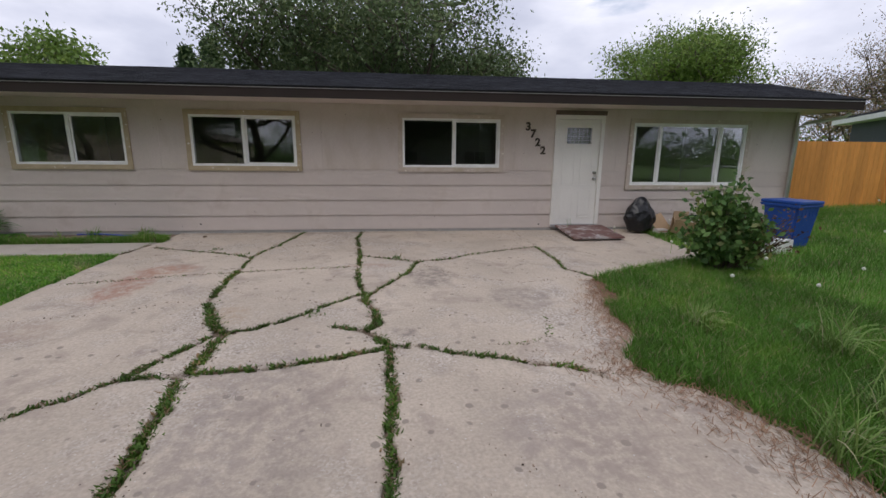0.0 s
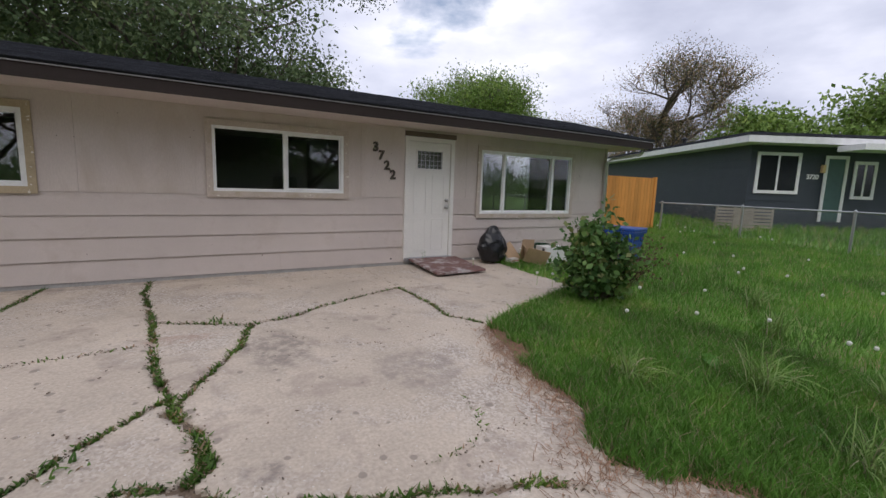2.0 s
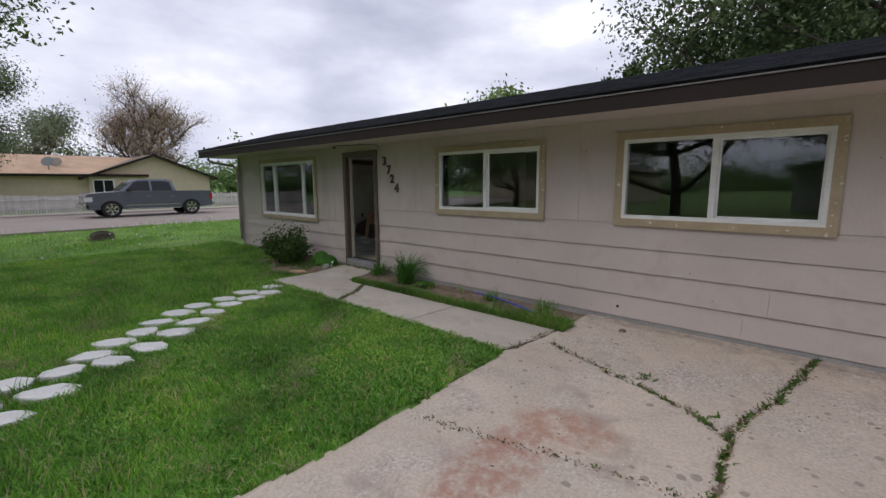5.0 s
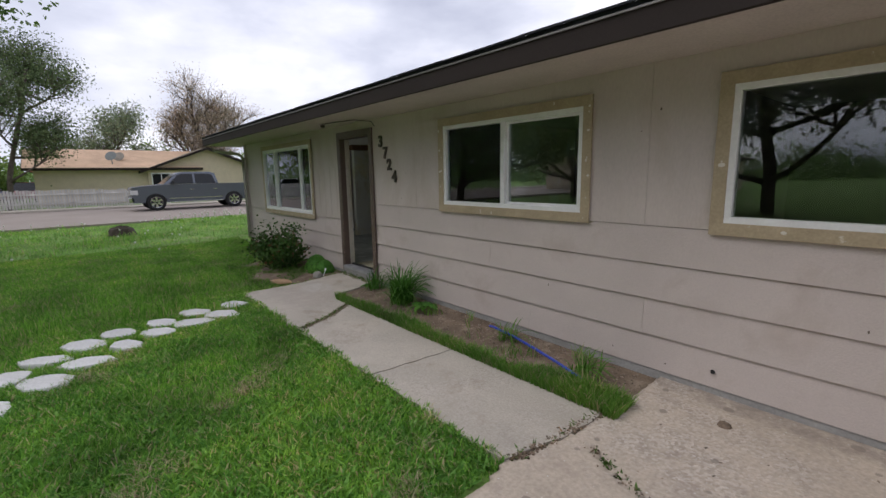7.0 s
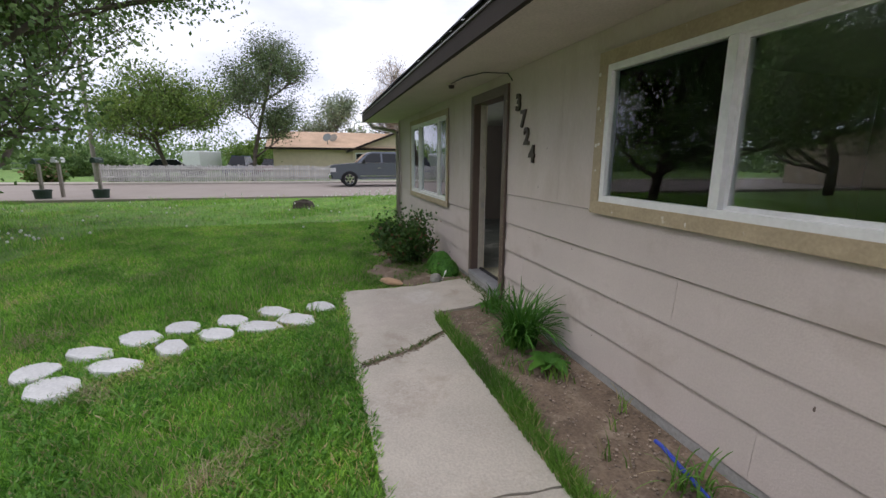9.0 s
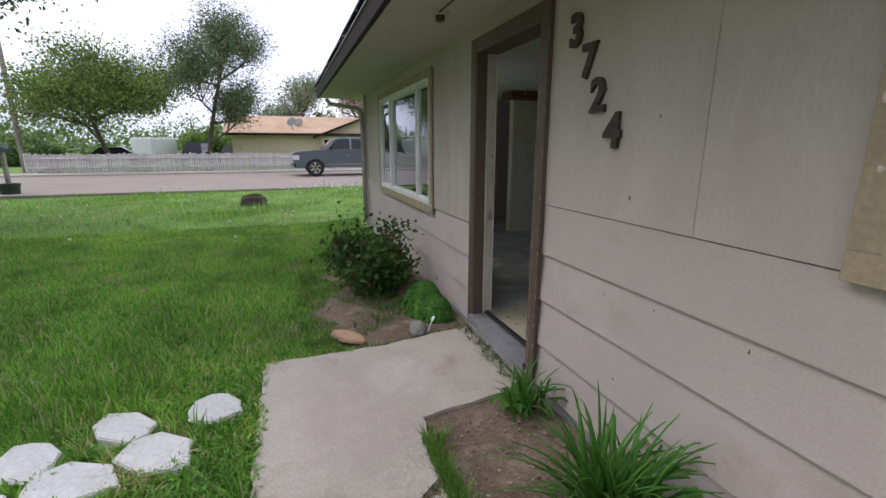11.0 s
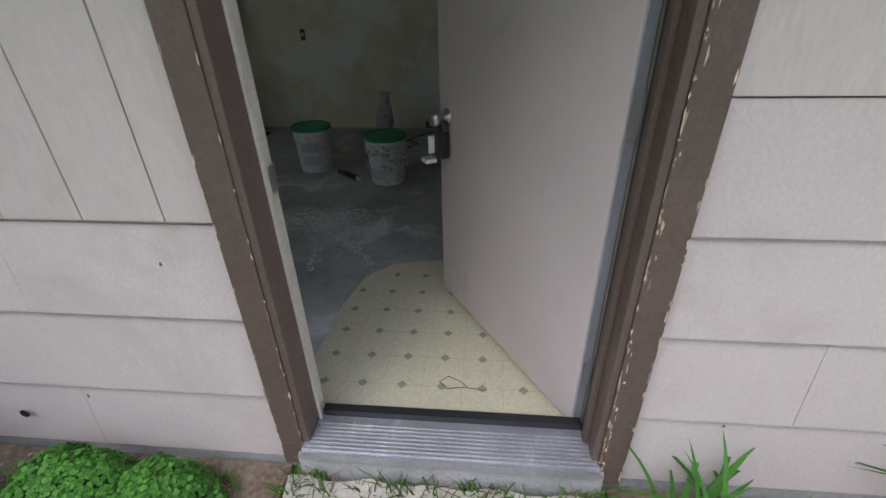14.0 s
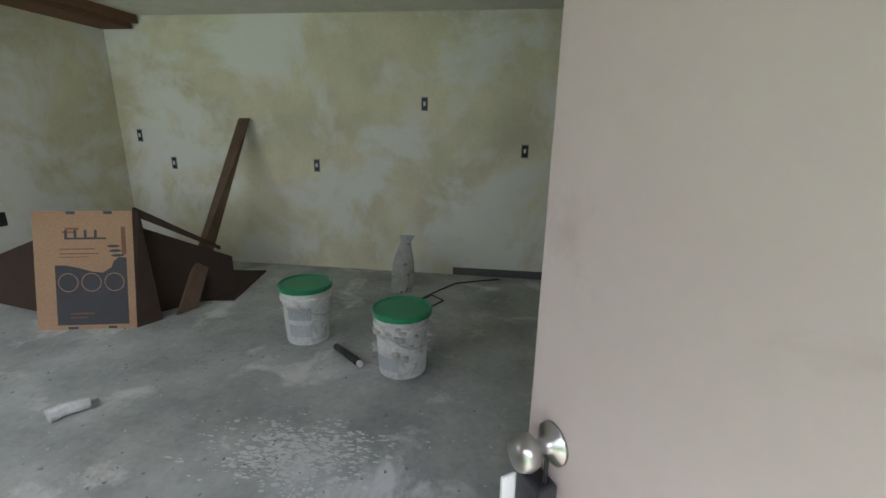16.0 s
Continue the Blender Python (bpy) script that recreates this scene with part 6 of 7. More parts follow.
tube(bm, [(0, 0, 0), (0.1, 0.12, 0.01), (0.2, 0.05, 0.0), (0.12, -0.1, 0.0), (0.0, -0.02, 0.006), (0.1, 0.2, 0.0), (0.25, 0.45, 0.0), (0.45, 0.55, 0.0), (0.62, 0.62, 0.0)], 0.006, 6)
part("cord", bm, BLACKPLASTIC, cb)
sk = thing("plaster_streak", (-8.83, 9.45, FLOOR), "white smears of dried plaster on the floor", "plaster")
sk["kind"] = "structure"
rsk = random.Random(2)
bm = bmesh.new()
lines_ = [[(-0.62, 0.5), (-0.47, 0.35), (-0.32, 0.21), (-0.19, 0.10)], [(-0.45, 0.40), (-0.33, 0.26), (-0.22, 0.16)], [(-0.19, 0.10), (-0.10, -0.03), (0.0, -0.29), (0.17, -0.62)], [(-0.55, 0.3), (-0.45, 0.1), (-0.42, -0.1)]]
for k in range(1500):
    x, y, r = -0.55 + rsk.gauss(0, 0.17), 0.55 + rsk.gauss(0, 0.085), 0.0012 + 0.0085 * rsk.random() ** 3
    bm.faces.new([bm.verts.new((x + 2.2 * r * math.cos(0.8976 * i) * rsk.uniform(0.4, 1.4), y + r * math.sin(0.8976 * i) * rsk.uniform(0.4, 1.4), 0.001 + 0.0001 * (k % 7))) for i in range(7)])
for line in lines_:
    for (a0, a1), (b0, b1) in zip(line, line[1:]):
        for k in range(70):
            t_ = rsk.random()
            x, y, r = a0 + t_ * (b0 - a0) + rsk.gauss(0, 0.014), a1 + t_ * (b1 - a1) + rsk.gauss(0, 0.014), 0.001 + 0.007 * rsk.random() ** 2
            n_v = 7
            vs = [bm.verts.new((x + r * math.cos(6.2832 * i / n_v) * rsk.uniform(0.5, 1.3), y + r * math.sin(6.2832 * i / n_v) * rsk.uniform(0.5, 1.6), 0.0018 + 0.0002 * (k % 5) + (0.004 if y < -0.02 else 0))) for i in range(n_v)]
            bm.faces.new(vs)
bmesh.ops.recalc_face_normals(bm, faces=bm.faces)
part("smear", bm, plain("dried_white_plaster", (0.60, 0.60, 0.58), 0.9), sk)
rgp = np.random.RandomState(9)
deb = np.stack([rgp.uniform(-11.8, -8.0, 1500), rgp.uniform(9.0, 12.2, 1500)], 1)
bm = bmesh.new()
for x, y in deb:
    s = rgp.uniform(0.002, 0.008)
    box(bm, -s, s, -s * 0.7, s * 0.7, 0, s * 0.35, m=pose(x, y, FLOOR, 0, 0, rgp.uniform(0, 180)))
bm_object("floor_debris", bm, mat("plaster_crumb", (0.34, 0.34, 0.32), 0.9, island=0.4), kind="stuff", label="crumbs of plaster and debris scattered over the floor")
for x, z, w_ in ((-11.94, 1.627, 0.05), (-11.63, 1.385, 0.05), (-10.24, 1.40, 0.055), (-9.27, 1.93, 0.055), (-8.425, 1.565, 0.06)):
    ou = thing("outlet_box", (x, IB, z), "open electrical outlet box in the drywall", "outlet", "open outlet boxes")
    part("rim", boxes((-w_ / 2, w_ / 2, -0.004, -0.0005, -0.055, -0.047), (-w_ / 2, w_ / 2, -0.004, -0.0005, 0.047, 0.055), (-w_ / 2, -w_ / 2 + 0.006, -0.004, -0.0005, -0.047, 0.047), (w_ / 2 - 0.006, w_ / 2, -0.004, -0.0005, -0.047, 0.047)), GREY, ou)
    # flat plate; its black gives the shade inside the open box
    part("box", boxes((-w_ / 2 + 0.006, w_ / 2 - 0.006, -0.002, -0.0006, -0.047, 0.047)), BLACKPLASTIC, ou, "black plate coloured as the shaded hollow of the box")
    part("wire", boxes((-0.01, 0.008, -0.008, -0.003, -0.015, 0.02)), PLASTIC, ou, "pale wire ends")
ou = thing("outlet_box", (IN0, 11.2, 1.06), "open round outlet hole in the side drywall", "outlet", "open outlet boxes", rz=90)
# flat black plate again, coloured as the shaded inside of the hole
part("box", boxes((-0.03, 0.03, -0.003, -0.0006, -0.05, 0.05)), BLACKPLASTIC, ou)
WOOD = mat("rough_joist_wood", (0.16, 0.085, 0.045), 0.9, vary=0.25, scale=5, bump=0.3, stretch=(1, 0.2, 1))
bm_object("ceiling_joist", boxes((IN0 + 0.002, IN0 + 0.30, 10.2, IB - 0.02, CZ - 0.11, CZ - 0.003), (IN0 + 0.31, IN0 + 0.36, 10.4, IB - 0.02, CZ - 0.07, CZ - 0.004)), WOOD, kind="structure", label="rough exposed wooden joists where the ceiling is open")
bm_object("wall_gap", boxes((-9.0, IN1 - 0.01, IB - 0.006, IB - 0.001, FLOOR + 0.001, FLOOR + 0.07)), mat("grey_wall_foot", (0.12, 0.12, 0.115), 0.9), kind="structure", label="bare dark strip at the foot of the drywall")
wi = thing("wire_loop", (-8.45, WY + 0.24, FLOOR + 0.006), "thin loop of wire on the linoleum", "wire")
bm = bmesh.new()
tube(bm, [(0.12, 0.0, 0), (0.04, 0.01, 0), (-0.02, 0.0, 0), (-0.05, 0.03, 0), (-0.02, 0.06, 0), (0.02, 0.04, 0), (0.05, 0.015, 0)], 0.0018, 5)
part("loop", bm, mat("copper_brown_wire", (0.2, 0.14, 0.1), 0.5), wi)

# ---- front yard things ----
STONEM = mat("white_flagstone", (0.62, 0.61, 0.59), 0.85, vary=0.07, scale=4, fine=50, bump=0.5, piece=0.06)
rgs = random.Random(8)
for k, (x, y) in enumerate(stones):
    st = thing("stepping_stone", (x, y, float(gz(x, y)) - 0.035), "flat pale flagstone set in the lawn", "stone", "stepping stones in the lawn", rz=rgs.uniform(-25, 25) + 45)
    n = rgs.choice([6, 7, 8, 9])
    ra, rb = rgs.uniform(0.19, 0.25), rgs.uniform(0.125, 0.155)
    pts = [(ra * math.cos(6.2832 * i / n) * rgs.uniform(0.78, 1.15), rb * math.sin(6.2832 * i / n) * rgs.uniform(0.85, 1.12)) for i in range(n)]
    bm = bmesh.new()
    prism(bm, pts, 0.0, 0.05)
    for v in bm.verts:
        v.co.z += rgs.uniform(-0.006, 0.006) if v.co.z > 0.02 else 0
    bmesh.ops.bevel(bm, geom=[e for e in bm.edges if all(v.co.z > 0.02 for v in e.verts)], offset=0.007, segments=2, affect="EDGES")
    part("stone", bm, STONEM, st)


def rock(name, x, y, r, material, label, seed, sq=(1, 1, 0.7)):
    rgk = np.random.RandomState(seed)
    t = thing(name, (x, y, float(gz(x, y)) - 0.01), label, "rock")
    bm = bmesh.new()
    bmesh.ops.create_icosphere(bm, subdivisions=3, radius=r)
    for v in bm.verts:
        v.co *= 1 + 0.25 * noise.noise(v.co * (2.2 / r) + Vector((seed, 0, 0)))
        v.co = Vector((v.co.x * sq[0], v.co.y * sq[1], max(v.co.z, -r * 0.2) * sq[2] + r * 0.2))
    part("stone", bm, material, t, smooth=True)


rock("rock", -9.15, 7.36, 0.105, mat("orange_sandstone", (0.45, 0.29, 0.18), 0.9, vary=0.2, scale=9, bump=0.5), "flat orange sandstone rock beside the walk", 3, (1.7, 0.7, 0.5))
bpy.data.objects["rock"].rotation_euler[2] = radians(42)
rock("rock", -9.06, 7.93, 0.085, mat("grey_river_stone", (0.27, 0.26, 0.23), 0.8, vary=0.15, scale=9, bump=0.3), "rounded grey river stone by the clover", 4, (1, 0.9, 0.9))
rock("clod", -3.3, 8.0, 0.04, SOIL, "small brown clod on the driveway", 5)

# lily clump and other leafy plants
def strap_plant(name, x, y, n, h, label, seed, material, w=0.02):
    rgq = np.random.RandomState(seed)
    t = thing(name, (x, y, float(gz(x, y)) - 0.02), label, "plant")
    v, f = [], []
    for k in range(n):
        a_ = rgq.uniform(0, 6.28)
        L_, out_ = h * rgq.uniform(0.6, 1.2), rgq.uniform(0.35, 1.12)
        bx_, by_ = rgq.normal(0, 0.05, 2)
        px, py = -math.sin(a_), math.cos(a_)
        for i, s in enumerate(np.linspace(0, 1, 7)):
            r_ = out_ * L_ * s ** 1.4
            z_ = L_ * (1.5 * s - 0.95 * out_ * s * s * 1.15)
            ww = w * (1 - s) ** 0.6 * 0.5 + 0.0008
            v += [(bx_ + math.cos(a_) * r_ - px * ww, by_ + math.sin(a_) * r_ - py * ww, max(z_, 0.01)), (bx_ + math.cos(a_) * r_ + px * ww, by_ + math.sin(a_) * r_ + py * ww, max(z_, 0.01) + 0.002)]
            if i:
                q_ = len(v) - 4
                f.append((q_, q_ + 1, q_ + 3, q_ + 2))
    raw_mesh("leaves", v, f, material, t)


LILY = leaf_mat("lily_leaves", (0.045, 0.14, 0.02), (0.1, 0.26, 0.04))
strap_plant("day_lily", -6.92, 8.08, 260, 0.46, "clump of long green day lily leaves by the wall", 2, LILY)
strap_plant("day_lily", -7.74, 8.2, 46, 0.3, "small clump of green strap leaves by the door", 3, LILY)
strap_plant("weed_tuft", -4.3, 8.0, 60, 0.22, "tuft of weeds at the end of the bed", 4, GRASSLONG, 0.012)
strap_plant("weed_tuft", -5.2, 8.1, 40, 0.2, "tuft of weeds by the foundation", 5, GRASSLONG, 0.01)
for k, (x, y, s) in enumerate(((3.7, 3.0, 0.45), (4.4, 2.4, 0.4), (3.2, 2.2, 0.35), (5.4, 3.6, 0.4), (2.6, 1.9, 0.4), (6.3, 4.2, 0.35), (2.9, 3.6, 0.3))):
    strap_plant("grass_tuft", x, y, 70, s, "tall arching tuft of pale green grass in the long lawn", 20 + k, leaf_mat("tuft_blades", (0.14, 0.24, 0.05), (0.26, 0.36, 0.11), (0.4, 0.36, 0.22), 0.15) if k == 0 else bpy.data.materials["tuft_blades"], 0.008)
for k, (x, y) in enumerate(((-2.75, 7.0), (-2.2, 6.62), (0.1, 6.3), (-0.75, 4.2))):
    strap_plant("driveway_weed", x, y, 16, 0.07, "small weed sprouting from a crack", 40 + k, WEED, 0.02)

def dock(x, y, n, size, seed, label):
    """A rosette of broad wavy leaves."""
    rgq = np.random.RandomState(seed)
    t = thing("broadleaf_weed", (x, y, float(gz(x, y)) - 0.015), label, "plant")
    for k in range(n):
        a_ = 2.4 * k + rgq.uniform(-0.3, 0.3)
        L_ = size * rgq.uniform(0.6, 1.1)
        px_, py_ = -math.sin(a_), math.cos(a_)
        v, f = [], []
        for i_ in range(9):
            q_ = i_ / 8
            r_ = L_ * q_
            z_ = 0.02 + L_ * (0.75 * q_ - 0.7 * q_ * q_)
            w_ = 0.2 * L_ * math.sin(math.pi * min(1, 0.08 + q_ * 0.9)) + 0.002
            for sd in (-1, 0, 1):
                v.append((math.cos(a_) * r_ + sd * px_ * w_, math.sin(a_) * r_ + sd * py_ * w_, z_ + abs(sd) * 0.012 + sd * 0.006 * math.sin(9 * q_ + k)))
            if i_:
                b_ = len(v) - 6
                f += [(b_, b_ + 1, b_ + 4, b_ + 3), (b_ + 1, b_ + 2, b_ + 5, b_ + 4)]
        raw_mesh("leaf", v, f, LILY, t, smooth=True)


dock(-6.5, 8.12, 13, 0.22, 3, "rosette of broad wavy green leaves beside the lily clump")
dock(-7.86, 8.16, 7, 0.16, 5, "low rosette of broad green leaves by the door casing")
dock(3.9, 3.6, 12, 0.25, 6, "rosette of broad pale green weed leaves in the long lawn")
dock(3.35, 2.5, 10, 0.2, 8, "low rosette of broad weed leaves in the long lawn")
spn = thing("plastic_spoon", (-9.0, 8.0, float(gz(-9.0, 8.0)) + 0.01), "small white plastic spoon stuck upright in the soil", "spoon", rz=20)
bm = bmesh.new()
lathe(bm, [(0.004, 0.08), (0.014, 0.09), (0.017, 0.105), (0.014, 0.12), (0.004, 0.13)], 12)
for v in bm.verts:
    v.co.y *= 0.25
box(bm, -0.004, 0.004, -0.0015, 0.0015, -0.01, 0.085)
part("spoon", bm, WINWHITE, spn)
spn.rotation_euler[0] = radians(-28)

# dandelions
WHITEPUFF = plain("dandelion_fluff", (0.62, 0.62, 0.55), 0.9)
rgd = np.random.RandomState(12)
heads = [(rgd.uniform(-21, -12), rgd.uniform(-1, 7.5)) for k in range(46)] + [(rgd.normal(-20.6, 0.9), rgd.normal(9.4, 1.0)) for k in range(70)] + [(rgd.uniform(3.2, 11.5), rgd.uniform(1.5, 9)) for k in range(48)]
heads += [(-12.6 + rgd.normal(0, 0.3), 1.6 + rgd.normal(0, 0.3)) for k in range(16)]
for x, y in heads:
    t = thing("dandelion", (x, y, float(gz(x, y)) - 0.02), "white dandelion seed head on a thin stem", "flower", "dandelions in the lawn")
    h = rgd.uniform(0.2, 0.36)
    if "stem_mesh" not in bpy.data.meshes:
        bm = bmesh.new()
        tube(bm, [(0, 0, 0), (0.01, 0, 0.5), (0, 0, 1.0)], 0.003, 4)
        o = part("stem", bm, GRASS, t)
        o.data.name = "stem_mesh"
        bm = bmesh.new()
        bmesh.ops.create_icosphere(bm, subdivisions=1, radius=0.024)
        p_ = part("seed_head", bm, WHITEPUFF, t)
        p_.data.name = "head_mesh"
    else:
        o = new("stem", bpy.data.meshes["stem_mesh"])
        p_ = new("seed_head", bpy.data.meshes["head_mesh"])
        o.parent = p_.parent = t
    o.scale[2], p_.location[2] = h, h

# hose in the bed
ho = thing("garden_hose", (0, 0, 0), "blue garden hose lying in the planting bed", "hose")
bm = bmesh.new()
tube(bm, [(x, y, float(gz(x, y)) + dz) for x, y, dz in ((-5.52, 8.2, 0.02), (-5.46, 8.19, 0.03), (-5.1, 8.1, 0.05), (-4.8, 8.02, 0.05), (-4.5, 7.93, 0.05), (-4.22, 7.87, 0.02))], 0.012, 8)
part("hose", bm, plain("blue_rubber", (0.03, 0.06, 0.42), 0.45), ho)

# trash beside the white door
def crumple(bm, seed, amp, f):
    for v in bm.verts:
        n_ = noise.noise_vector(v.co * f + Vector((seed, 0, 0)))
        v.co += n_ * amp


BAGM = plain("black_bag_film", (0.012, 0.012, 0.014), 0.3)
tbg = thing("trash_bag", (4.80, 8.0, 0.365), "full black plastic trash bag slumped against the wall", "bag")
bm = bmesh.new()
bmesh.ops.create_icosphere(bm, subdivisions=4, radius=0.27)
for v in bm.verts:
    z = v.co.z
    v.co = Vector((v.co.x * (1.0 - 0.35 * max(0, z) / 0.27), v.co.y * 0.8 * (1.0 - 0.3 * max(0, z) / 0.27), (z + 0.2) * (1.35 if z > -0.2 else 1)))
    v.co.z = max(v.co.z, 0.0) + 0.0
crumple(bm, 3, 0.035, 9)
for v in bm.verts:
    v.co.z = max(v.co.z, 0.0)
part("bag", bm, BAGM, tbg)
tbg.scale = (1.12, 1.0, 1.04)
wbx = thing("white_box", (5.62, 7.42, 0.36), "battered white metal box on the concrete by the wall", "box", rz=-8)
part("body", boxes((0, 0.5, 0, 0.34, 0, 0.30), bevel=0.012), plain("white_enamel", (0.68, 0.68, 0.66), 0.4), wbx)
part("dark_slot", boxes((-0.004, -0.0005, 0.05, 0.12, 0.03, 0.27)), PRINT, wbx)
wbx = thing("white_box", (5.55, 6.0, float(gz(5.9, 6.0)) - 0.01), "low white box lying in the grass by the bin", "box", rz=10)
part("body", boxes((0, 0.8, 0, 0.3, 0, 0.22), bevel=0.012), bpy.data.materials["white_enamel"], wbx)
CARD2 = mat("pale_cardboard", (0.42, 0.29, 0.18), 0.85, vary=0.12, bump=0.1)
for k, (x, y, a_, b_, c_, r_) in enumerate(((5.28, 7.85, 0.38, 0.01, 0.38, 25), (5.42, 7.7, 0.42, 0.01, 0.32, 60), (5.55, 7.9, 0.36, 0.01, 0.40, 10), (5.4, 7.5, 0.45, 0.012, 0.3, -20))):
    cc = thing("cardboard_piece", (x, y, 0.36), "torn brown cardboard piece heaped beside the trash bag", "cardboard", "torn cardboard pieces", rz=r_)
    o = part("sheet", boxes((-a_ / 2, a_ / 2, -b_ / 2, b_ / 2, 0, c_)), CARD2, cc)
    o.rotation_euler = (radians(-35 + 20 * k), radians(8 * (k - 1.5)), 0)
pb = thing("paper_stack", (5.05, 7.72, 0.36), "small pale striped carton on the concrete", "box", rz=5)
part("body", boxes((0, 0.2, 0, 0.16, 0, 0.07), bevel=0.004), plain("pale_card", (0.55, 0.5, 0.47)), pb)
part("stripe", boxes((0.0, 0.2, -0.0015, -0.0003, 0.02, 0.035)), plain("red_stripe", (0.4, 0.15, 0.12)), pb)
gb = thing("green_pot", (5.95, 7.9, 0.36), "dark green round pot among the rubbish", "pot")
bm = bmesh.new()
lathe(bm, [(0.12, 0), (0.16, 0.28), (0.17, 0.30), (0.15, 0.30), (0.12, 0.05)], 16)
part("pot", bm, plain("dark_green_plastic", (0.01, 0.05, 0.02), 0.4), gb)
crb = thing("plastic_bag", (7.9, 7.9, float(gz(7.9, 7.9))), "crumpled translucent white plastic bag in the grass", "bag")
bm = bmesh.new()
bmesh.ops.create_icosphere(bm, subdivisions=4, radius=0.26)
for v in bm.verts:
    v.co = Vector((v.co.x * 1.3, v.co.y, max(v.co.z * 0.8 + 0.12, 0)))
crumple(bm, 8, 0.05, 8)
for v in bm.verts:
    v.co.z = max(v.co.z, 0.0)
part("bag", bm, plain("white_film", (0.55, 0.55, 0.56), 0.3), crb)

# mat board sloping from the white door
dm = thing("ramp_board", (0, 0, 0), "weathered dark red board sloping from the white door's sill", "board")
bm = bmesh.new()
c_ = [(3.22, 8.30, 0.44), (4.18, 8.30, 0.44), (4.16, 7.3, 0.375), (3.2, 7.25, 0.375)]
vs = [bm.verts.new(Vector(p) - Vector((0, 0, d_))) for d_ in (0.03, 0.0) for p in c_]
for f in ((3, 2, 1, 0), (4, 5, 6, 7), (0, 1, 5, 4), (1, 2, 6, 5), (2, 3, 7, 6), (3, 0, 4, 7)):
    bm.faces.new([vs[i] for i in f])
bmesh.ops.recalc_face_normals(bm, faces=bm.faces)
part("board", bm, mat("weathered_red_board", (0.16, 0.085, 0.075), 0.7, vary=0.2, scale=5, bump=0.3, stain=(0.42, 0.38, 0.37), stain_at=(0.5, 0.62), stain_scale=4), dm)

# wheeled bin
BLUE = plain("blue_bin_plastic", (0.012, 0.06, 0.28), 0.45)
BINH = 0.82
bn = thing("wheeled_bin", (6.55, 6.5, float(gz(6.55, 6.5)) - 0.03), "blue plastic wheeled recycling bin beside the house", "bin", rz=12)
bm = bmesh.new()
lo_ = [bm.verts.new((x, y, 0.05)) for x, y in ((-0.24, -0.26), (0.24, -0.26), (0.24, 0.26), (-0.24, 0.26))]
hi_ = [bm.verts.new((x, y, 0.95)) for x, y in ((-0.31, -0.34), (0.31, -0.34), (0.31, 0.36), (-0.31, 0.36))]
bm.faces.new(lo_[::-1])
bm.faces.new(hi_)
for i in range(4):
    bm.faces.new((lo_[i], lo_[(i + 1) % 4], hi_[(i + 1) % 4], hi_[i]))
bmesh.ops.bevel(bm, geom=list(bm.edges), offset=0.03, segments=2, affect="EDGES")
part("body", bm, BLUE, bn)
part("rim", boxes((-0.335, 0.335, -0.365, 0.385, 0.90, 0.955), bevel=0.01), BLUE, bn)
part("lid", boxes((-0.335, 0.335, -0.38, 0.40, 0.957, 1.03), bevel=0.025), BLUE, bn, "domed blue lid")
for k in range(6):
    part("rib", boxes((-0.27 + k * 0.1, -0.25 + k * 0.1, -0.335, -0.29, 0.72, 0.89)), BLUE, bn)
for x in (-0.27, 0.27):
    bm = bmesh.new()
    lathe(bm, [(0.12, -0.025), (0.12, 0.025)], 16, pose(x, 0.3, 0.12, 0, 90))
    part("wheel", bm, BLACKPLASTIC, bn)
bm = bmesh.new()
tube(bm, [(-0.25, 0.40, 0.9), (-0.25, 0.45, 0.93), (0.25, 0.45, 0.93), (0.25, 0.40, 0.9)], 0.014, 8)
part("handle", bm, BLUE, bn)
bn.scale = (BINH, BINH, BINH * 0.95)

# gutter outlet pipes at both ends, porch light and wire under the soffit
for nm, x, s in (("downspout", HX0 + 0.05, -1), ("downspout", HX1 - 0.05, 1)):
    ds = thing(nm, (x, WY - 0.05, 0), "bent metal downspout from the roof corner to the wall", "downspout", "downspouts")
    bm = bmesh.new()
    tube(bm, [(s * 0.55, -0.55, 2.64), (s * 0.5, -0.5, 2.56), (s * 0.1, -0.08, 2.46), (s * 0.02, -0.02, 2.38), (s * 0.02, -0.02, 0.5)], 0.036, 8)
    part("pipe", bm, mat("beige_metal_pipe", (0.42, 0.38, 0.35), 0.5) if s < 0 else plain("pale_metal_pipe", (0.6, 0.6, 0.58), 0.4), ds, smooth=True)
pl = thing("soffit_lamp", (-8.75, 8.02, SOF), "small round white lamp base under the soffit", "lamp")
bm = bmesh.new()
lathe(bm, [(0.055, -0.02), (0.06, 0.0)], 16)
part("base", bm, SOFFIT, pl)
bm = bmesh.new()
lathe(bm, [(0.028, -0.055), (0.034, -0.021)], 12)
part("socket", bm, BRONZE, pl)
cw = thing("wire", (0, 0, 0), "dark electric wire running under the soffit", "wire")
bm = bmesh.new()
tube(bm, [(-8.7, 8.0, SOF - 0.012), (-8.2, 7.98, SOF - 0.03), (-7.95, 8.1, SOF - 0.02), (-7.85, 8.3, SOF - 0.035), (-7.83, 8.34, SOF - 0.1)], 0.006, 6)
part("wire", bm, BLACKPLASTIC, cw)
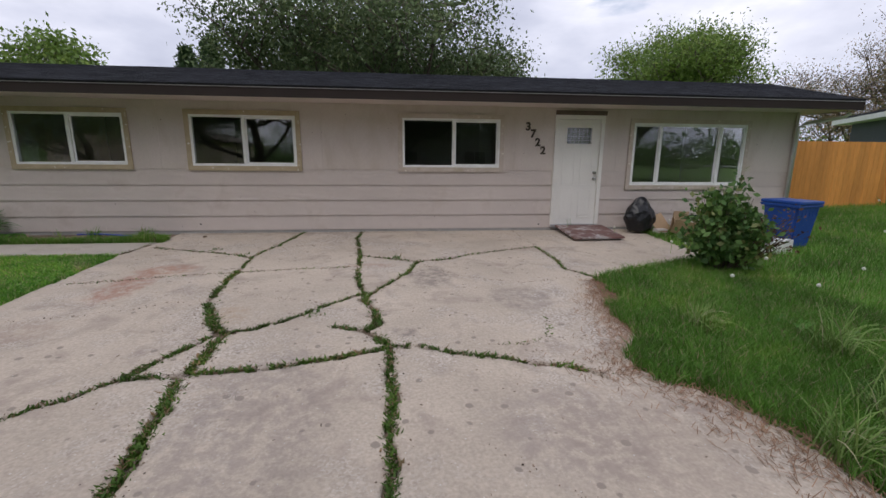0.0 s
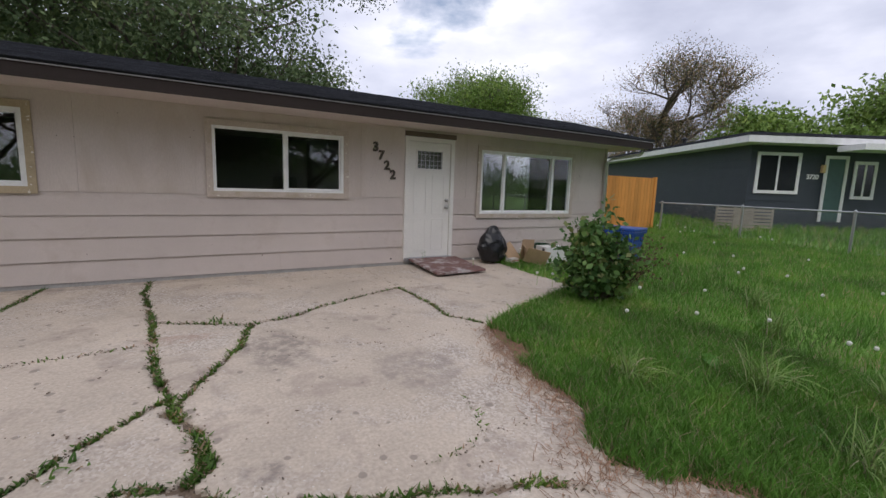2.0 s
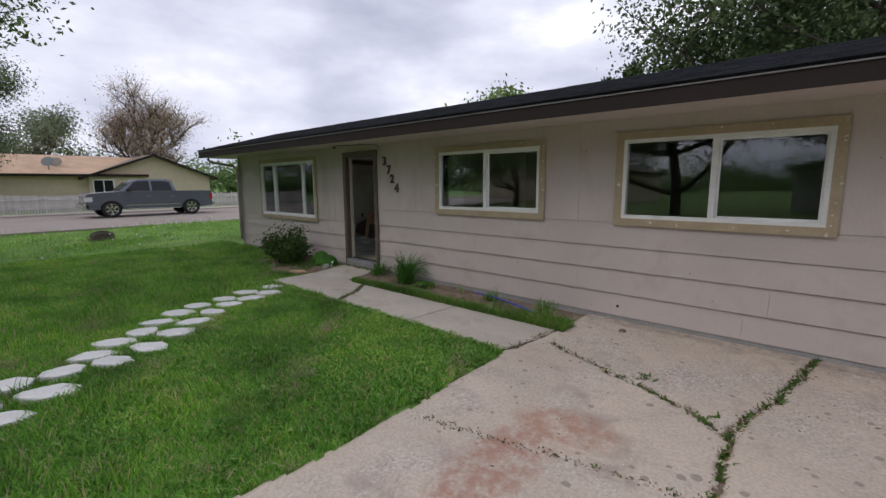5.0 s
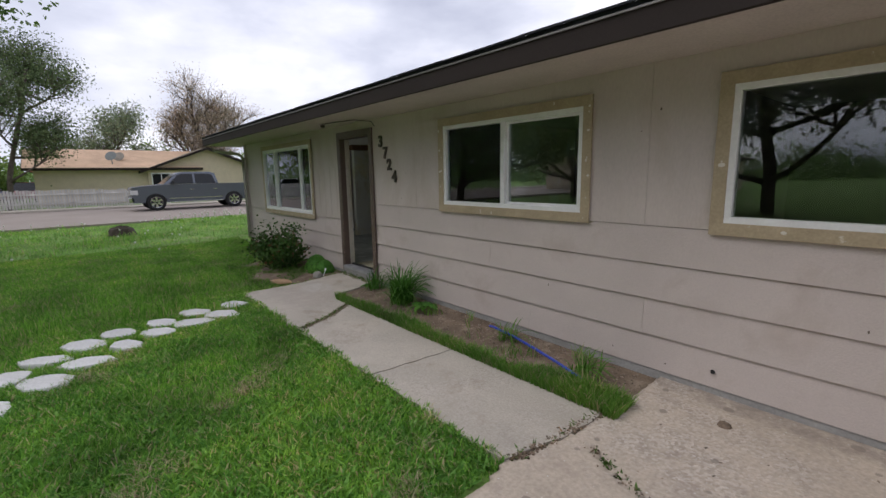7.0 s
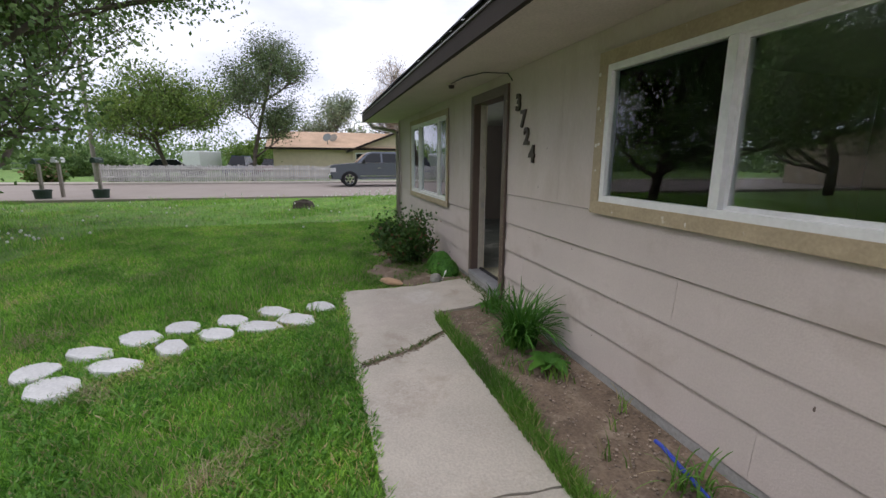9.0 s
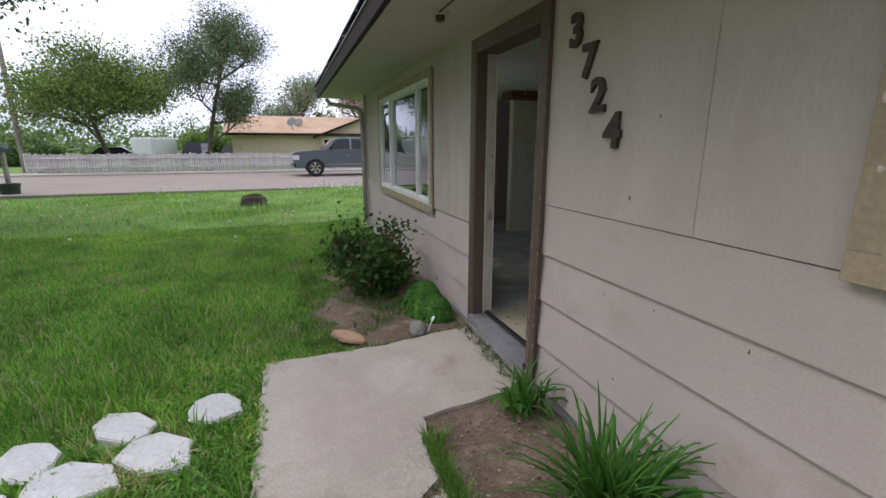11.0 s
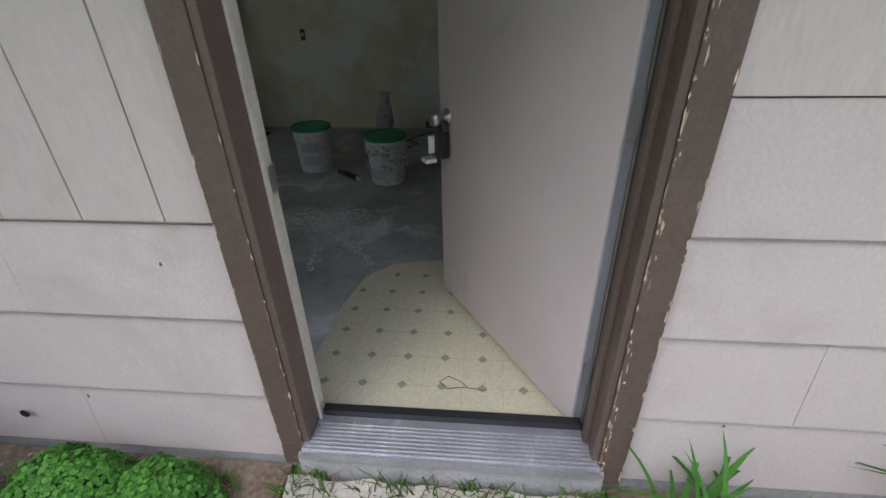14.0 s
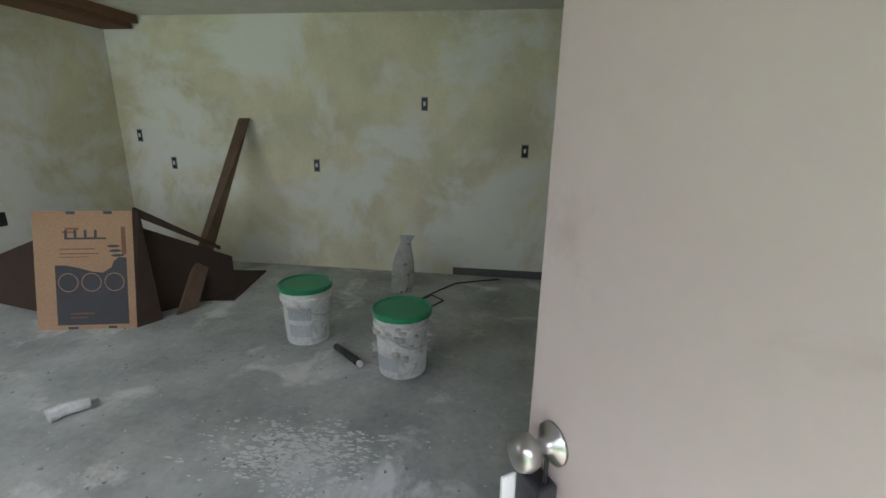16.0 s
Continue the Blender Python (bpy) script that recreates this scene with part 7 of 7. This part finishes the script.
for x, z in ((-12.9, 0.52), (-9.84, 0.515), (2.9, 0.45), (-3.5, 0.5)):
    sc = thing("vent_hole", (x, WY - 0.012, z), "small dark hole in the siding", "hole", "holes in the siding")
    bm = bmesh.new()
    lathe(bm, [(0.016, -0.001), (0.016, 0.001)], 10, pose(0, 0, 0, 90))
    part("hole", bm, BLACKPLASTIC, sc)

# ---- across the lawn ----
stp = thing("tree_stump", (-18.7, 6.1, float(gz(-18.7, 6.1)) - 0.03), "low dark broken tree stump in the lawn", "stump")
bm = bmesh.new()
lathe(bm, [(0.38, 0), (0.33, 0.08), (0.3, 0.2), (0.24, 0.26), (0.2, 0.2), (0.05, 0.18)], 14)
crumple(bm, 2, 0.06, 5)
part("stump", bm, mat("rotten_bark", (0.07, 0.055, 0.045), 0.95, vary=0.3, bump=0.9), stp)
MBOX = plain("dark_green_metal", (0.02, 0.045, 0.03), 0.4)
POSTW = mat("grey_weathered_post", (0.3, 0.27, 0.23), 0.9, vary=0.2, bump=0.4)
for k, (x, y, hh, tub) in enumerate(((-23.6, -3.2, 1.5, True), (-24.2, -2.85, 1.55, False), (-23.6, -1.35, 1.55, True))):
    mb = thing("mailbox", (x, y, 0.3), ("dark mailbox on a post in a green tub beside the street" if tub else "white mailbox on a leaning weathered post beside the street"), "mailbox", "mailboxes by the street", rz=80)
    part("post", boxes((-0.05, 0.05, -0.05, 0.05, 0, hh - 0.2), bevel=0.008), POSTW, mb)
    bm = bmesh.new()
    pts = [(-0.09, 0), (0.09, 0), (0.09, 0.11)] + [(0.09 * math.cos(t_), 0.11 + 0.09 * math.sin(t_)) for t_ in np.linspace(0.3, 2.84, 6)] + [(-0.09, 0.11)]
    a_ = [bm.verts.new((x_, -0.25, hh - 0.2 + z_)) for x_, z_ in pts]
    b_ = [bm.verts.new((x_, 0.25, hh - 0.2 + z_)) for x_, z_ in pts]
    bm.faces.new(a_)
    bm.faces.new(b_[::-1])
    for i in range(len(pts)):
        bm.faces.new((a_[i], b_[i], b_[(i + 1) % len(pts)], a_[(i + 1) % len(pts)]))
    bmesh.ops.recalc_face_normals(bm, faces=bm.faces)
    part("box", bm, MBOX if tub else WINWHITE, mb)
    part("flag", boxes((0.092, 0.1, -0.02, 0.14, hh - 0.1, hh - 0.06)), GREY, mb)
    if tub:
        bm = bmesh.new()
        lathe(bm, [(0.24, 0.0), (0.27, 0.3), (0.29, 0.31), (0.29, 0.36), (0.25, 0.36), (0.24, 0.3), (0.05, 0.29)], 18)
        part("tub", bm, MBOX, mb, "dark green tub round the post")

# pickup truck
TR = mat("grey_blue_car_paint", (0.15, 0.165, 0.195), 0.26, vary=0.03, bump=0.0, metal=0.5, fine_vary=0.02)
RUBBER = plain("tyre_rubber", (0.015, 0.015, 0.016), 0.8)
CHROME = plain("chrome", (0.6, 0.6, 0.6), 0.15, 1.0)


def side_extrude(bm, prof, half, inset=0.0, top=None):
    """A side profile of (y, z) widened to both sides; points above top draw in by inset."""
    f = lambda z: half - (inset * max(0.0, (z - top)) if top is not None else 0.0)
    a_ = [bm.verts.new((f(z), y, z)) for y, z in prof]
    b_ = [bm.verts.new((-f(z), y, z)) for y, z in prof]
    bm.faces.new(a_)
    bm.faces.new(b_[::-1])
    for i in range(len(prof)):
        bm.faces.new((a_[i], b_[i], b_[(i + 1) % len(prof)], a_[(i + 1) % len(prof)]))
    bmesh.ops.recalc_face_normals(bm, faces=bm.faces)


def wheel(parent, x, y, r):
    bm = bmesh.new()
    lathe(bm, [(r * 0.66, -0.12), (r * 0.95, -0.12), (r, -0.08), (r, 0.08), (r * 0.95, 0.12), (r * 0.66, 0.12)], 28, pose(x, y, r, 0, 90))
    w_ = part("wheel", bm, RUBBER, parent, smooth=False)
    s = 1 if x > 0 else -1
    bm = bmesh.new()
    lathe(bm, [(r * 0.64, 0.0), (r * 0.64, 0.02), (r * 0.56, 0.01)], 24, pose(x + s * 0.105, y, r, 0, 90 * s))
    for k in range(6):
        m_ = pose(x + s * 0.125, y, r) @ pose(0, 0, 0, k * 60, 0, 0)
        box(bm, -0.008, 0.008, -0.045, 0.045, 0.03, r * 0.6, m=m_)
    part("rim", bm, CHROME, w_, "bright six-spoke alloy rim")


tk = thing("pickup_truck", (-30.0, 7.38, 0.335), "dark grey-blue crew cab pickup truck parked across the street", "truck")
bm = bmesh.new()
arch = lambda yc, r: [(yc + r * math.cos(t_), 0.42 + r * 0.95 * math.sin(t_)) for t_ in np.linspace(3.1416, 0, 9)]
prof = [(0.05, 0.42), (0.0, 0.6), (0.0, 1.08), (0.06, 1.17), (0.25, 1.22), (1.35, 1.31), (4.02, 1.33), (4.04, 1.30), (5.75, 1.30), (5.85, 1.24), (5.85, 0.46), *arch(4.72, 0.47)[::-1], *arch(1.02, 0.47)[::-1]]
side_extrude(bm, prof, 0.98)
part("body", bm, TR, tk, "dark grey-blue truck body")
bm = bmesh.new()
side_extrude(bm, [(1.36, 1.27), (1.98, 1.83), (2.3, 1.94), (3.6, 1.95), (3.86, 1.88), (4.02, 1.27)], 0.93, 0.28, 1.27)
part("cab", bm, TR, tk)
bm = bmesh.new()
side_extrude(bm, [(1.66, 1.33), (2.08, 1.78), (2.3, 1.85), (2.78, 1.85), (2.78, 1.33)], 0.937, 0.28, 1.27)
side_extrude(bm, [(2.88, 1.33), (2.88, 1.85), (3.55, 1.84), (3.74, 1.79), (3.86, 1.33)], 0.937, 0.28, 1.27)
part("side_glass", bm, DARKGLASS, tk)
bm = bmesh.new()
vs = [bm.verts.new(p) for p in ((-0.84, 1.43, 1.345), (0.84, 1.43, 1.345), (0.74, 1.92, 1.79), (-0.74, 1.92, 1.79))]
bm.faces.new(vs)
part("windscreen", bm, DARKGLASS, tk)
part("bed_inside", boxes((-0.85, 0.85, 4.1, 5.75, 1.301, 1.308)), BLACKPLASTIC, tk)
part("wheel_well", boxes((-0.74, 0.74, 0.45, 1.6, 0.45, 0.95), (-0.74, 0.74, 4.15, 5.3, 0.45, 0.95)), BLACKPLASTIC, tk, "dark wheel wells")
part("front_bumper", boxes((-0.98, 0.98, -0.12, 0.12, 0.44, 0.70), bevel=0.03), CHROME, tk)
part("rear_bumper", boxes((-0.97, 0.97, 5.84, 6.0, 0.5, 0.68), bevel=0.03), CHROME, tk)
part("grille", boxes((-0.62, 0.62, -0.03, 0.05, 0.76, 1.05), bevel=0.02), CHROME, tk)
for s in (-1, 1):
    part("headlight", boxes(tuple(sorted((s * 0.64, s * 0.985))) + (-0.02, 0.28, 0.82, 1.05), bevel=0.02), plain("headlight_glass", (0.6, 0.6, 0.6), 0.1) if s < 0 else bpy.data.materials["headlight_glass"], tk)
    part("tail_light", boxes(tuple(sorted((s * 0.86, s * 0.985))) + (5.7, 5.87, 0.82, 1.15), bevel=0.01), plain("red_lamp", (0.35, 0.02, 0.02), 0.2) if s < 0 else bpy.data.materials["red_lamp"], tk)
    part("mirror", boxes(tuple(sorted((s * 0.95, s * 1.18))) + (1.78, 1.88, 1.30, 1.52), bevel=0.02), BLACKPLASTIC, tk)
    part("side_trim", boxes(tuple(sorted((s * 0.975, s * 0.99))) + (1.6, 4.15, 0.58, 0.62)), CHROME, tk)
    part("window_trim", boxes(tuple(sorted((s * 0.935, s * 0.95))) + (1.55, 3.95, 1.312, 1.33)), CHROME, tk)
    part("running_board", boxes(tuple(sorted((s * 0.92, s * 1.03))) + (1.6, 4.15, 0.38, 0.43), bevel=0.01), CHROME, tk)
    for yy in (2.6, 3.72):
        part("door_handle", boxes(tuple(sorted((s * 0.98, s * 1.0))) + (yy, yy + 0.16, 1.02, 1.05)), CHROME, tk)
    for yy in (1.02, 4.72):
        wheel(tk, s * 0.9, yy, 0.43)


def parked_car(name, x, y, rz, colour, label, L_=4.6, hi=1.4):
    c = thing(name, (x, y, 0.335), label, "car", rz=rz)
    m_ = mat(name + "_paint", colour, 0.3, vary=0.03, bump=0)
    bm = bmesh.new()
    side_extrude(bm, [(0, 0.35), (0.02, 0.7), (1.1, 0.88), (L_ - 0.9, 0.9), (L_, 0.8), (L_, 0.35)], 0.85)
    part("body", bm, m_, c)
    bm = bmesh.new()
    side_extrude(bm, [(1.1, 0.87), (1.7, hi), (L_ - 1.5, hi), (L_ - 0.8, 0.89)], 0.78, 0.3, 0.87)
    part("cabin", bm, DARKGLASS, c)
    part("roof", boxes((-0.6, 0.6, 1.75, L_ - 1.55, hi - 0.01, hi + 0.025)), m_, c)
    for s in (-1, 1):
        for yy in (0.85, L_ - 0.9):
            wheel(c, s * 0.76, yy, 0.32)


parked_car("car", -45.5, -7.6, 10, (0.62, 0.62, 0.64), "white parked car beyond the picket fence")
parked_car("car", -44.5, -0.1, 80, (0.05, 0.12, 0.3), "blue parked pickup beyond the picket fence", 4.8, 1.75)
parked_car("car", -47.5, 2.3, 80, (0.25, 0.05, 0.06), "dark red parked car beyond the fence", 4.4, 1.5)
rv = thing("camper_van", (-51.0, -4.6, 0.3), "white boxy camper parked behind the fence", "camper", rz=75)
rv.scale = (0.7, 0.7, 0.72)
part("body", boxes((-1.2, 1.2, 0, 6.2, 0.5, 3.1), bevel=0.12), WINWHITE, rv)
part("window", boxes((-1.215, -1.201, 1.0, 2.2, 1.6, 2.2), (-1.215, -1.201, 3.4, 4.4, 1.6, 2.2)), DARKGLASS, rv)
part("wheel", boxes((-1.0, 1.0, 1.2, 1.8, 0.0, 0.5)), RUBBER, rv)
for k, (x, y, r, h, mtl) in enumerate(((-39.5, -6.6, 0.9, 1.6, TREELEAF), (-52, -14, 3.0, 3.5, TREELEAF), (-55, 0, 3.0, 4.0, TREELEAF2), (-58, 20, 4, 4.0, TREELEAF), (-36.2, -9.0, 1.0, 1.2, WEED), (-60, 12, 4, 5.5, TREELEAF2), (-54, 26, 3.5, 4.5, TREELEAF), (-48, 34, 4, 4.5, TREELEAF2))):
    bush("shrub", x, y, r, h, mtl, "leafy green shrub beyond the picket fence", 60 + k, stems=60, leaves=7000, leaf=0.16 + 0.03 * r, low=0.1)
for dx_, dy_, dm_ in ((-42.6, 7.7, GREY), (-43.6, 8.25, POSTW)):
    dish = thing("satellite_dish", (dx_, dy_, 3.0), "grey satellite dish on the tan house's roof edge", "satellite dish", "satellite dishes", rz=60)
    bm = bmesh.new()
    lathe(bm, [(0.36, 0.10), (0.25, 0.03), (0.05, 0.0), (0.04, -0.02), (0.25, 0.01), (0.37, 0.09)], 20, pose(0, 0, 0.6, 60))
    part("dish", bm, dm_, dish)
    bm = bmesh.new()
    tube(bm, [(0, 0, -0.3), (0, 0, 0.58)], 0.03, 6)
    part("mast", bm, dm_, dish)
up_ = thing("utility_pole", (-38.0, -7.2, 0.3), "weathered wooden utility pole across the street", "pole")
bm = bmesh.new()
tube(bm, [(0, 0, 0), (0, 0, 7.5)], 0.14, 10, 0.11)
part("pole", bm, POSTW, up_)
rf = thing("rail_fence", (-52, -60, 0.3), "low dark wire fence in the distance", "fence")
part("rail", boxes((-0.03, 0.03, 0, 45, 1.0, 1.06), (-0.02, 0.02, 0, 45, 0.55, 0.59)), GREY, rf)
for k in range(16):
    part("post", boxes((-0.05, 0.05, k * 3.0 - 0.05, k * 3.0 + 0.05, 0, 1.1)), GREY, rf)
shed = thing("shed", (-40.5, 21.0, 0.3), "small reddish shed beyond the tan house", "shed", rz=90)
part("wall", boxes((0, 4, 0, 3, 0, 1.9)), mat("brick_red_boards", (0.3, 0.14, 0.1), 0.9), shed)
part("roof", boxes((-0.2, 4.2, -0.2, 3.2, 1.9, 2.1)), ORANGEROOF, shed)

# distant woods all round, seen past the houses and in the window glass
rgw = np.random.RandomState(77)
cs = []
for k in range(150):
    a_ = k / 150 * 2 * math.pi
    R_ = rgw.uniform(75, 120)
    hh = rgw.uniform(3, 8)
    n = 40
    cs.append(np.stack([R_ * math.cos(a_) + rgw.normal(0, 3.0, n), R_ * math.sin(a_) + rgw.normal(0, 3.0, n), np.abs(rgw.normal(0, 0.45, n)) * hh + 0.5], 1))
v, f = leaf_cloud(np.concatenate(cs), 0.5, 26, 0.9, rgw, 0.2, 0.8)
raw_mesh("distant_woods", v, f, TREELEAF, kind="stuff", label="line of distant green trees round the neighbourhood")

# the street side behind the camera, mirrored in the glass
tree("tree", -7.5, -9.5, 10.5, 5.0, TREEDARK, "broad leafy tree on the street side of the lawn", 90, leaves=90000, leaf=0.16, trunk=0.25, spread=0.5)
tree("tree", 7.0, -13.0, 11.0, 5.5, TREELEAF, "broad leafy tree near the street", 91, leaves=60000, leaf=0.2, trunk=0.25, spread=0.5)
tree("tree", -20.0, -15.0, 10.5, 5.0, TREELEAF, "leafy tree beside the street", 92, leaves=26000, leaf=0.18, trunk=0.25, spread=0.5)
tree("conifer", 0.5, -20.0, 12.0, 4.5, CONIFER, "dark tree across the street from the duplex", 93, leaves=26000, leaf=0.25, trunk=0.25, spread=0.6)
tree("tree", 18.0, -18.0, 11.0, 5.0, TREELEAF, "leafy tree across the street", 94, leaves=20000, leaf=0.22, trunk=0.25, spread=0.6)
gable_house("house", (4.0, -22.0, 0.0), 180, 16, 9, 2.8, 4.6, plain("pale_house_paint", (0.55, 0.55, 0.52), 0.8), SHINGLE, WINWHITE, "pale low house across the street from the duplex", [("front", -4, -2, 1.0, 2.2), ("front", 2, 4, 1.0, 2.2)])
gable_house("house", (-22.0, -24.0, 0.0), 180, 14, 9, 2.8, 4.6, TANWALL, TANROOF, FASCIA, "tan low house across the street from the lawn", [("front", -3, -1, 1.0, 2.2)])
# pallets and pots in the neighbouring yard
pal = thing("pallet_stack", (13.9, 8.3, float(gz(13.9, 8.3))), "weathered wooden crate stack in the neighbouring yard", "pallet", rz=-30)
for k in range(7):
    part("slat", boxes((0, 1.2, 0.0, 0.02, 0.03 + k * 0.1, 0.10 + k * 0.1)), POSTW, pal)
    part("slat", boxes((0, 1.2, 0.8, 0.82, 0.03 + k * 0.1, 0.10 + k * 0.1)), POSTW, pal)
for x in (0.0, 1.14):
    part("post", boxes((x, x + 0.06, -0.025, -0.001, 0, 0.75), (x, x + 0.06, 0.821, 0.85, 0, 0.75)), POSTW, pal)

# white putty spots and scrapes on the window trims and siding
PUTTY = plain("white_putty", (0.66, 0.62, 0.55), 0.8)
rgx = random.Random(31)
bm = bmesh.new()
for x0, x1, z0, z1 in W.values():
    for k in range(16):
        side = rgx.choice("tblr")
        x = rgx.uniform(x0 - 0.06, x1 + 0.06) if side in "tb" else (x0 - 0.045 if side == "l" else x1 + 0.045) + rgx.uniform(-0.02, 0.02)
        z = (z1 + 0.045 if side == "t" else z0 - 0.045) + rgx.uniform(-0.02, 0.02) if side in "tb" else rgx.uniform(z0, z1)
        n = 8
        r_ = rgx.uniform(0.006, 0.016)
        el = rgx.uniform(0.5, 1.6)
        vs = [bm.verts.new((x + r_ * el * math.cos(6.2832 * i / n) * rgx.uniform(0.7, 1.2), WY - 0.0308, z + r_ * math.sin(6.2832 * i / n) * rgx.uniform(0.7, 1.2))) for i in range(n)]
        c_ = bm.verts.new((x, WY - 0.0325, z))
        for i in range(n):
            bm.faces.new((vs[i], vs[(i + 1) % n], c_))
bmesh.ops.recalc_face_normals(bm, faces=bm.faces)
bm_object("putty_spots", bm, PUTTY, kind="stuff", label="dabs of white putty over nail heads on the trim")
bm = bmesh.new()
for k in range(90):
    x, z = rgx.uniform(HX0, HX1), rgx.choice([rgx.uniform(0.4, 1.2), rgx.uniform(1.55, 2.6)])
    if any(a - 0.15 < x < b + 0.15 and c - 0.15 < z < d_ + 0.15 for a, b, c, d_ in HOLES):
        continue
    w_, h_ = rgx.uniform(0.003, 0.008), rgx.choice([rgx.uniform(0.003, 0.008), rgx.uniform(0.006, 0.016)])
    vs = [bm.verts.new((x + a_ * w_, WY - 0.0175 if z < 1.5 else WY - 0.0035, z + b_ * h_)) for a_, b_ in ((-1, -0.6), (0.2, -1), (1, -0.3), (0.6, 1), (-0.5, 0.8))]
    bm.faces.new(vs)
bmesh.ops.recalc_face_normals(bm, faces=bm.faces)
bm_object("siding_scars", bm, plain("dark_scar", (0.14, 0.11, 0.09), 0.9), kind="stuff", label="small dark nail holes and scars in the siding")
# peeled paint flakes on the brown casing and jambs
bm = bmesh.new()
dx0, dx1 = D_OPEN[0], D_OPEN[1]
for k in range(230):
    e_ = rgx.choice([dx0 - 0.002, dx0 - 0.073, dx1 + 0.002, dx1 + 0.002, dx1 + 0.012, dx1 + 0.072])
    x, z = e_ + rgx.uniform(-0.002, 0.003), 0.42 + 2.0 * rgx.random() ** 2.2
    w_, h_ = rgx.uniform(0.0012, 0.004), rgx.uniform(0.003, 0.02)
    if rgx.random() < 0.04:
        w_, h_ = rgx.uniform(0.005, 0.008), rgx.uniform(0.02, 0.035)
    if abs(x - (dx0 - 0.0375)) + w_ > 0.0395 and abs(x - (dx1 + 0.0375)) + w_ > 0.0395:
        continue
    n = 11
    vs = [bm.verts.new((x + w_ * math.cos(6.2832 * i / n) * rgx.uniform(0.3, 1.3), WY - 0.0328, z + h_ * math.sin(6.2832 * i / n) * rgx.uniform(0.4, 1.4))) for i in range(n)]
    bm.faces.new(vs)
bmesh.ops.recalc_face_normals(bm, faces=bm.faces)
bm_object("paint_chips", bm, mat("bare_paint_chip", (0.5, 0.38, 0.28), 0.8, island=0.5), kind="stuff", label="chipped spots of old paint on the brown door casing")
# weeds and crumbs in the walk's joints
jt = []
for (a0, a1), (b0, b1), n_j in (((-6.95, 6.78), (-7.13, 7.2), 330), ((-7.13, 7.2), (-7.46, 7.62), 260), ((-4.0, 6.78), (-3.9, 7.6), 130)):
    t_ = rg.uniform(0, 1, (n_j, 1)) ** 1.4
    jt.append(np.array([[a0, a1]]) + t_ * np.array([[b0 - a0, b1 - a1]]) + rg.normal(0, 0.014, (n_j, 2)))
jt = np.concatenate(jt)
blades("joint_weeds", jt, 0.034, 0.016, WEED, "small brown-green weeds in the walk's cracked joints", rg, 1.3)
bm = bmesh.new()
for x, y in np.concatenate([jt, jt + 0.02]):
    s = rgx.uniform(0.003, 0.009)
    box(bm, -s, s, -s * 0.7, s * 0.7, 0, s, m=pose(x, y, float(gz(x, y)) - 0.002, rgx.uniform(-20, 20), 0, rgx.uniform(0, 180)))
bm_object("joint_rubble", bm, bpy.data.materials["crack_crumb"], kind="stuff", label="brown soil crumbs along the walk's joints")
# weeds along the threshold
tw = scatter(900, -8.95, -7.93, 8.24, 8.33, lambda x, y: wobble(x, y, 23) > -0.1)
blades("threshold_weeds", tw, 0.06, 0.006, WEED, "thin weeds between the walk and the door sill", rg, 1.4)
blades("litter_grass", scatter(16000, -11.4, -9.1, 7.0, 8.3, lambda x, y: patchy(x, y, 4, 0.1)), 0.06, 0.006, GRASSLONG, "sparse dry grass on the bare soil", rg, 1.0)
pb_ = np.stack([rg.uniform(-11.3, -3.8, 5200), rg.uniform(7.2, 8.34, 5200)], 1)
pb_ = pb_[((pb_[:, 0] < -9.1) | ((pb_[:, 0] > -7.8) & (pb_[:, 1] > 7.6)))]
bm = bmesh.new()
for x, y in pb_[:4400]:
    s = 0.0025 + 0.006 * rgx.random() ** 2
    box(bm, -s, s, -s * 0.8, s * 0.8, 0, s, m=pose(x, y, float(gz(x, y)) - 0.017, rgx.uniform(-20, 20), 0, rgx.uniform(0, 180)))
bm_object("soil_pebbles", bm, mat("soil_pebble", (0.30, 0.24, 0.19), 0.9, island=0.5), kind="stuff", label="small stones and crumbs on the bare soil")
bm = bmesh.new()
for k in range(420):
    x, y = rgx.uniform(-3.6, 2.4), rgx.uniform(0.5, 8.2)
    if x > float(drive_right(y)) - 0.05:
        continue
    s = rgx.uniform(0.002, 0.007)
    box(bm, -s * rgx.uniform(1, 3), s, -s * 0.5, s * 0.5, 0, s * 0.6, m=pose(x, y, float(gz(x, y)) + 0.003, 0, 0, rgx.uniform(0, 180)))
bm_object("driveway_litter", bm, mat("driveway_crumb", (0.2, 0.15, 0.11), 0.9, island=0.6), kind="stuff", label="twigs, leaf bits and stone crumbs on the driveway")
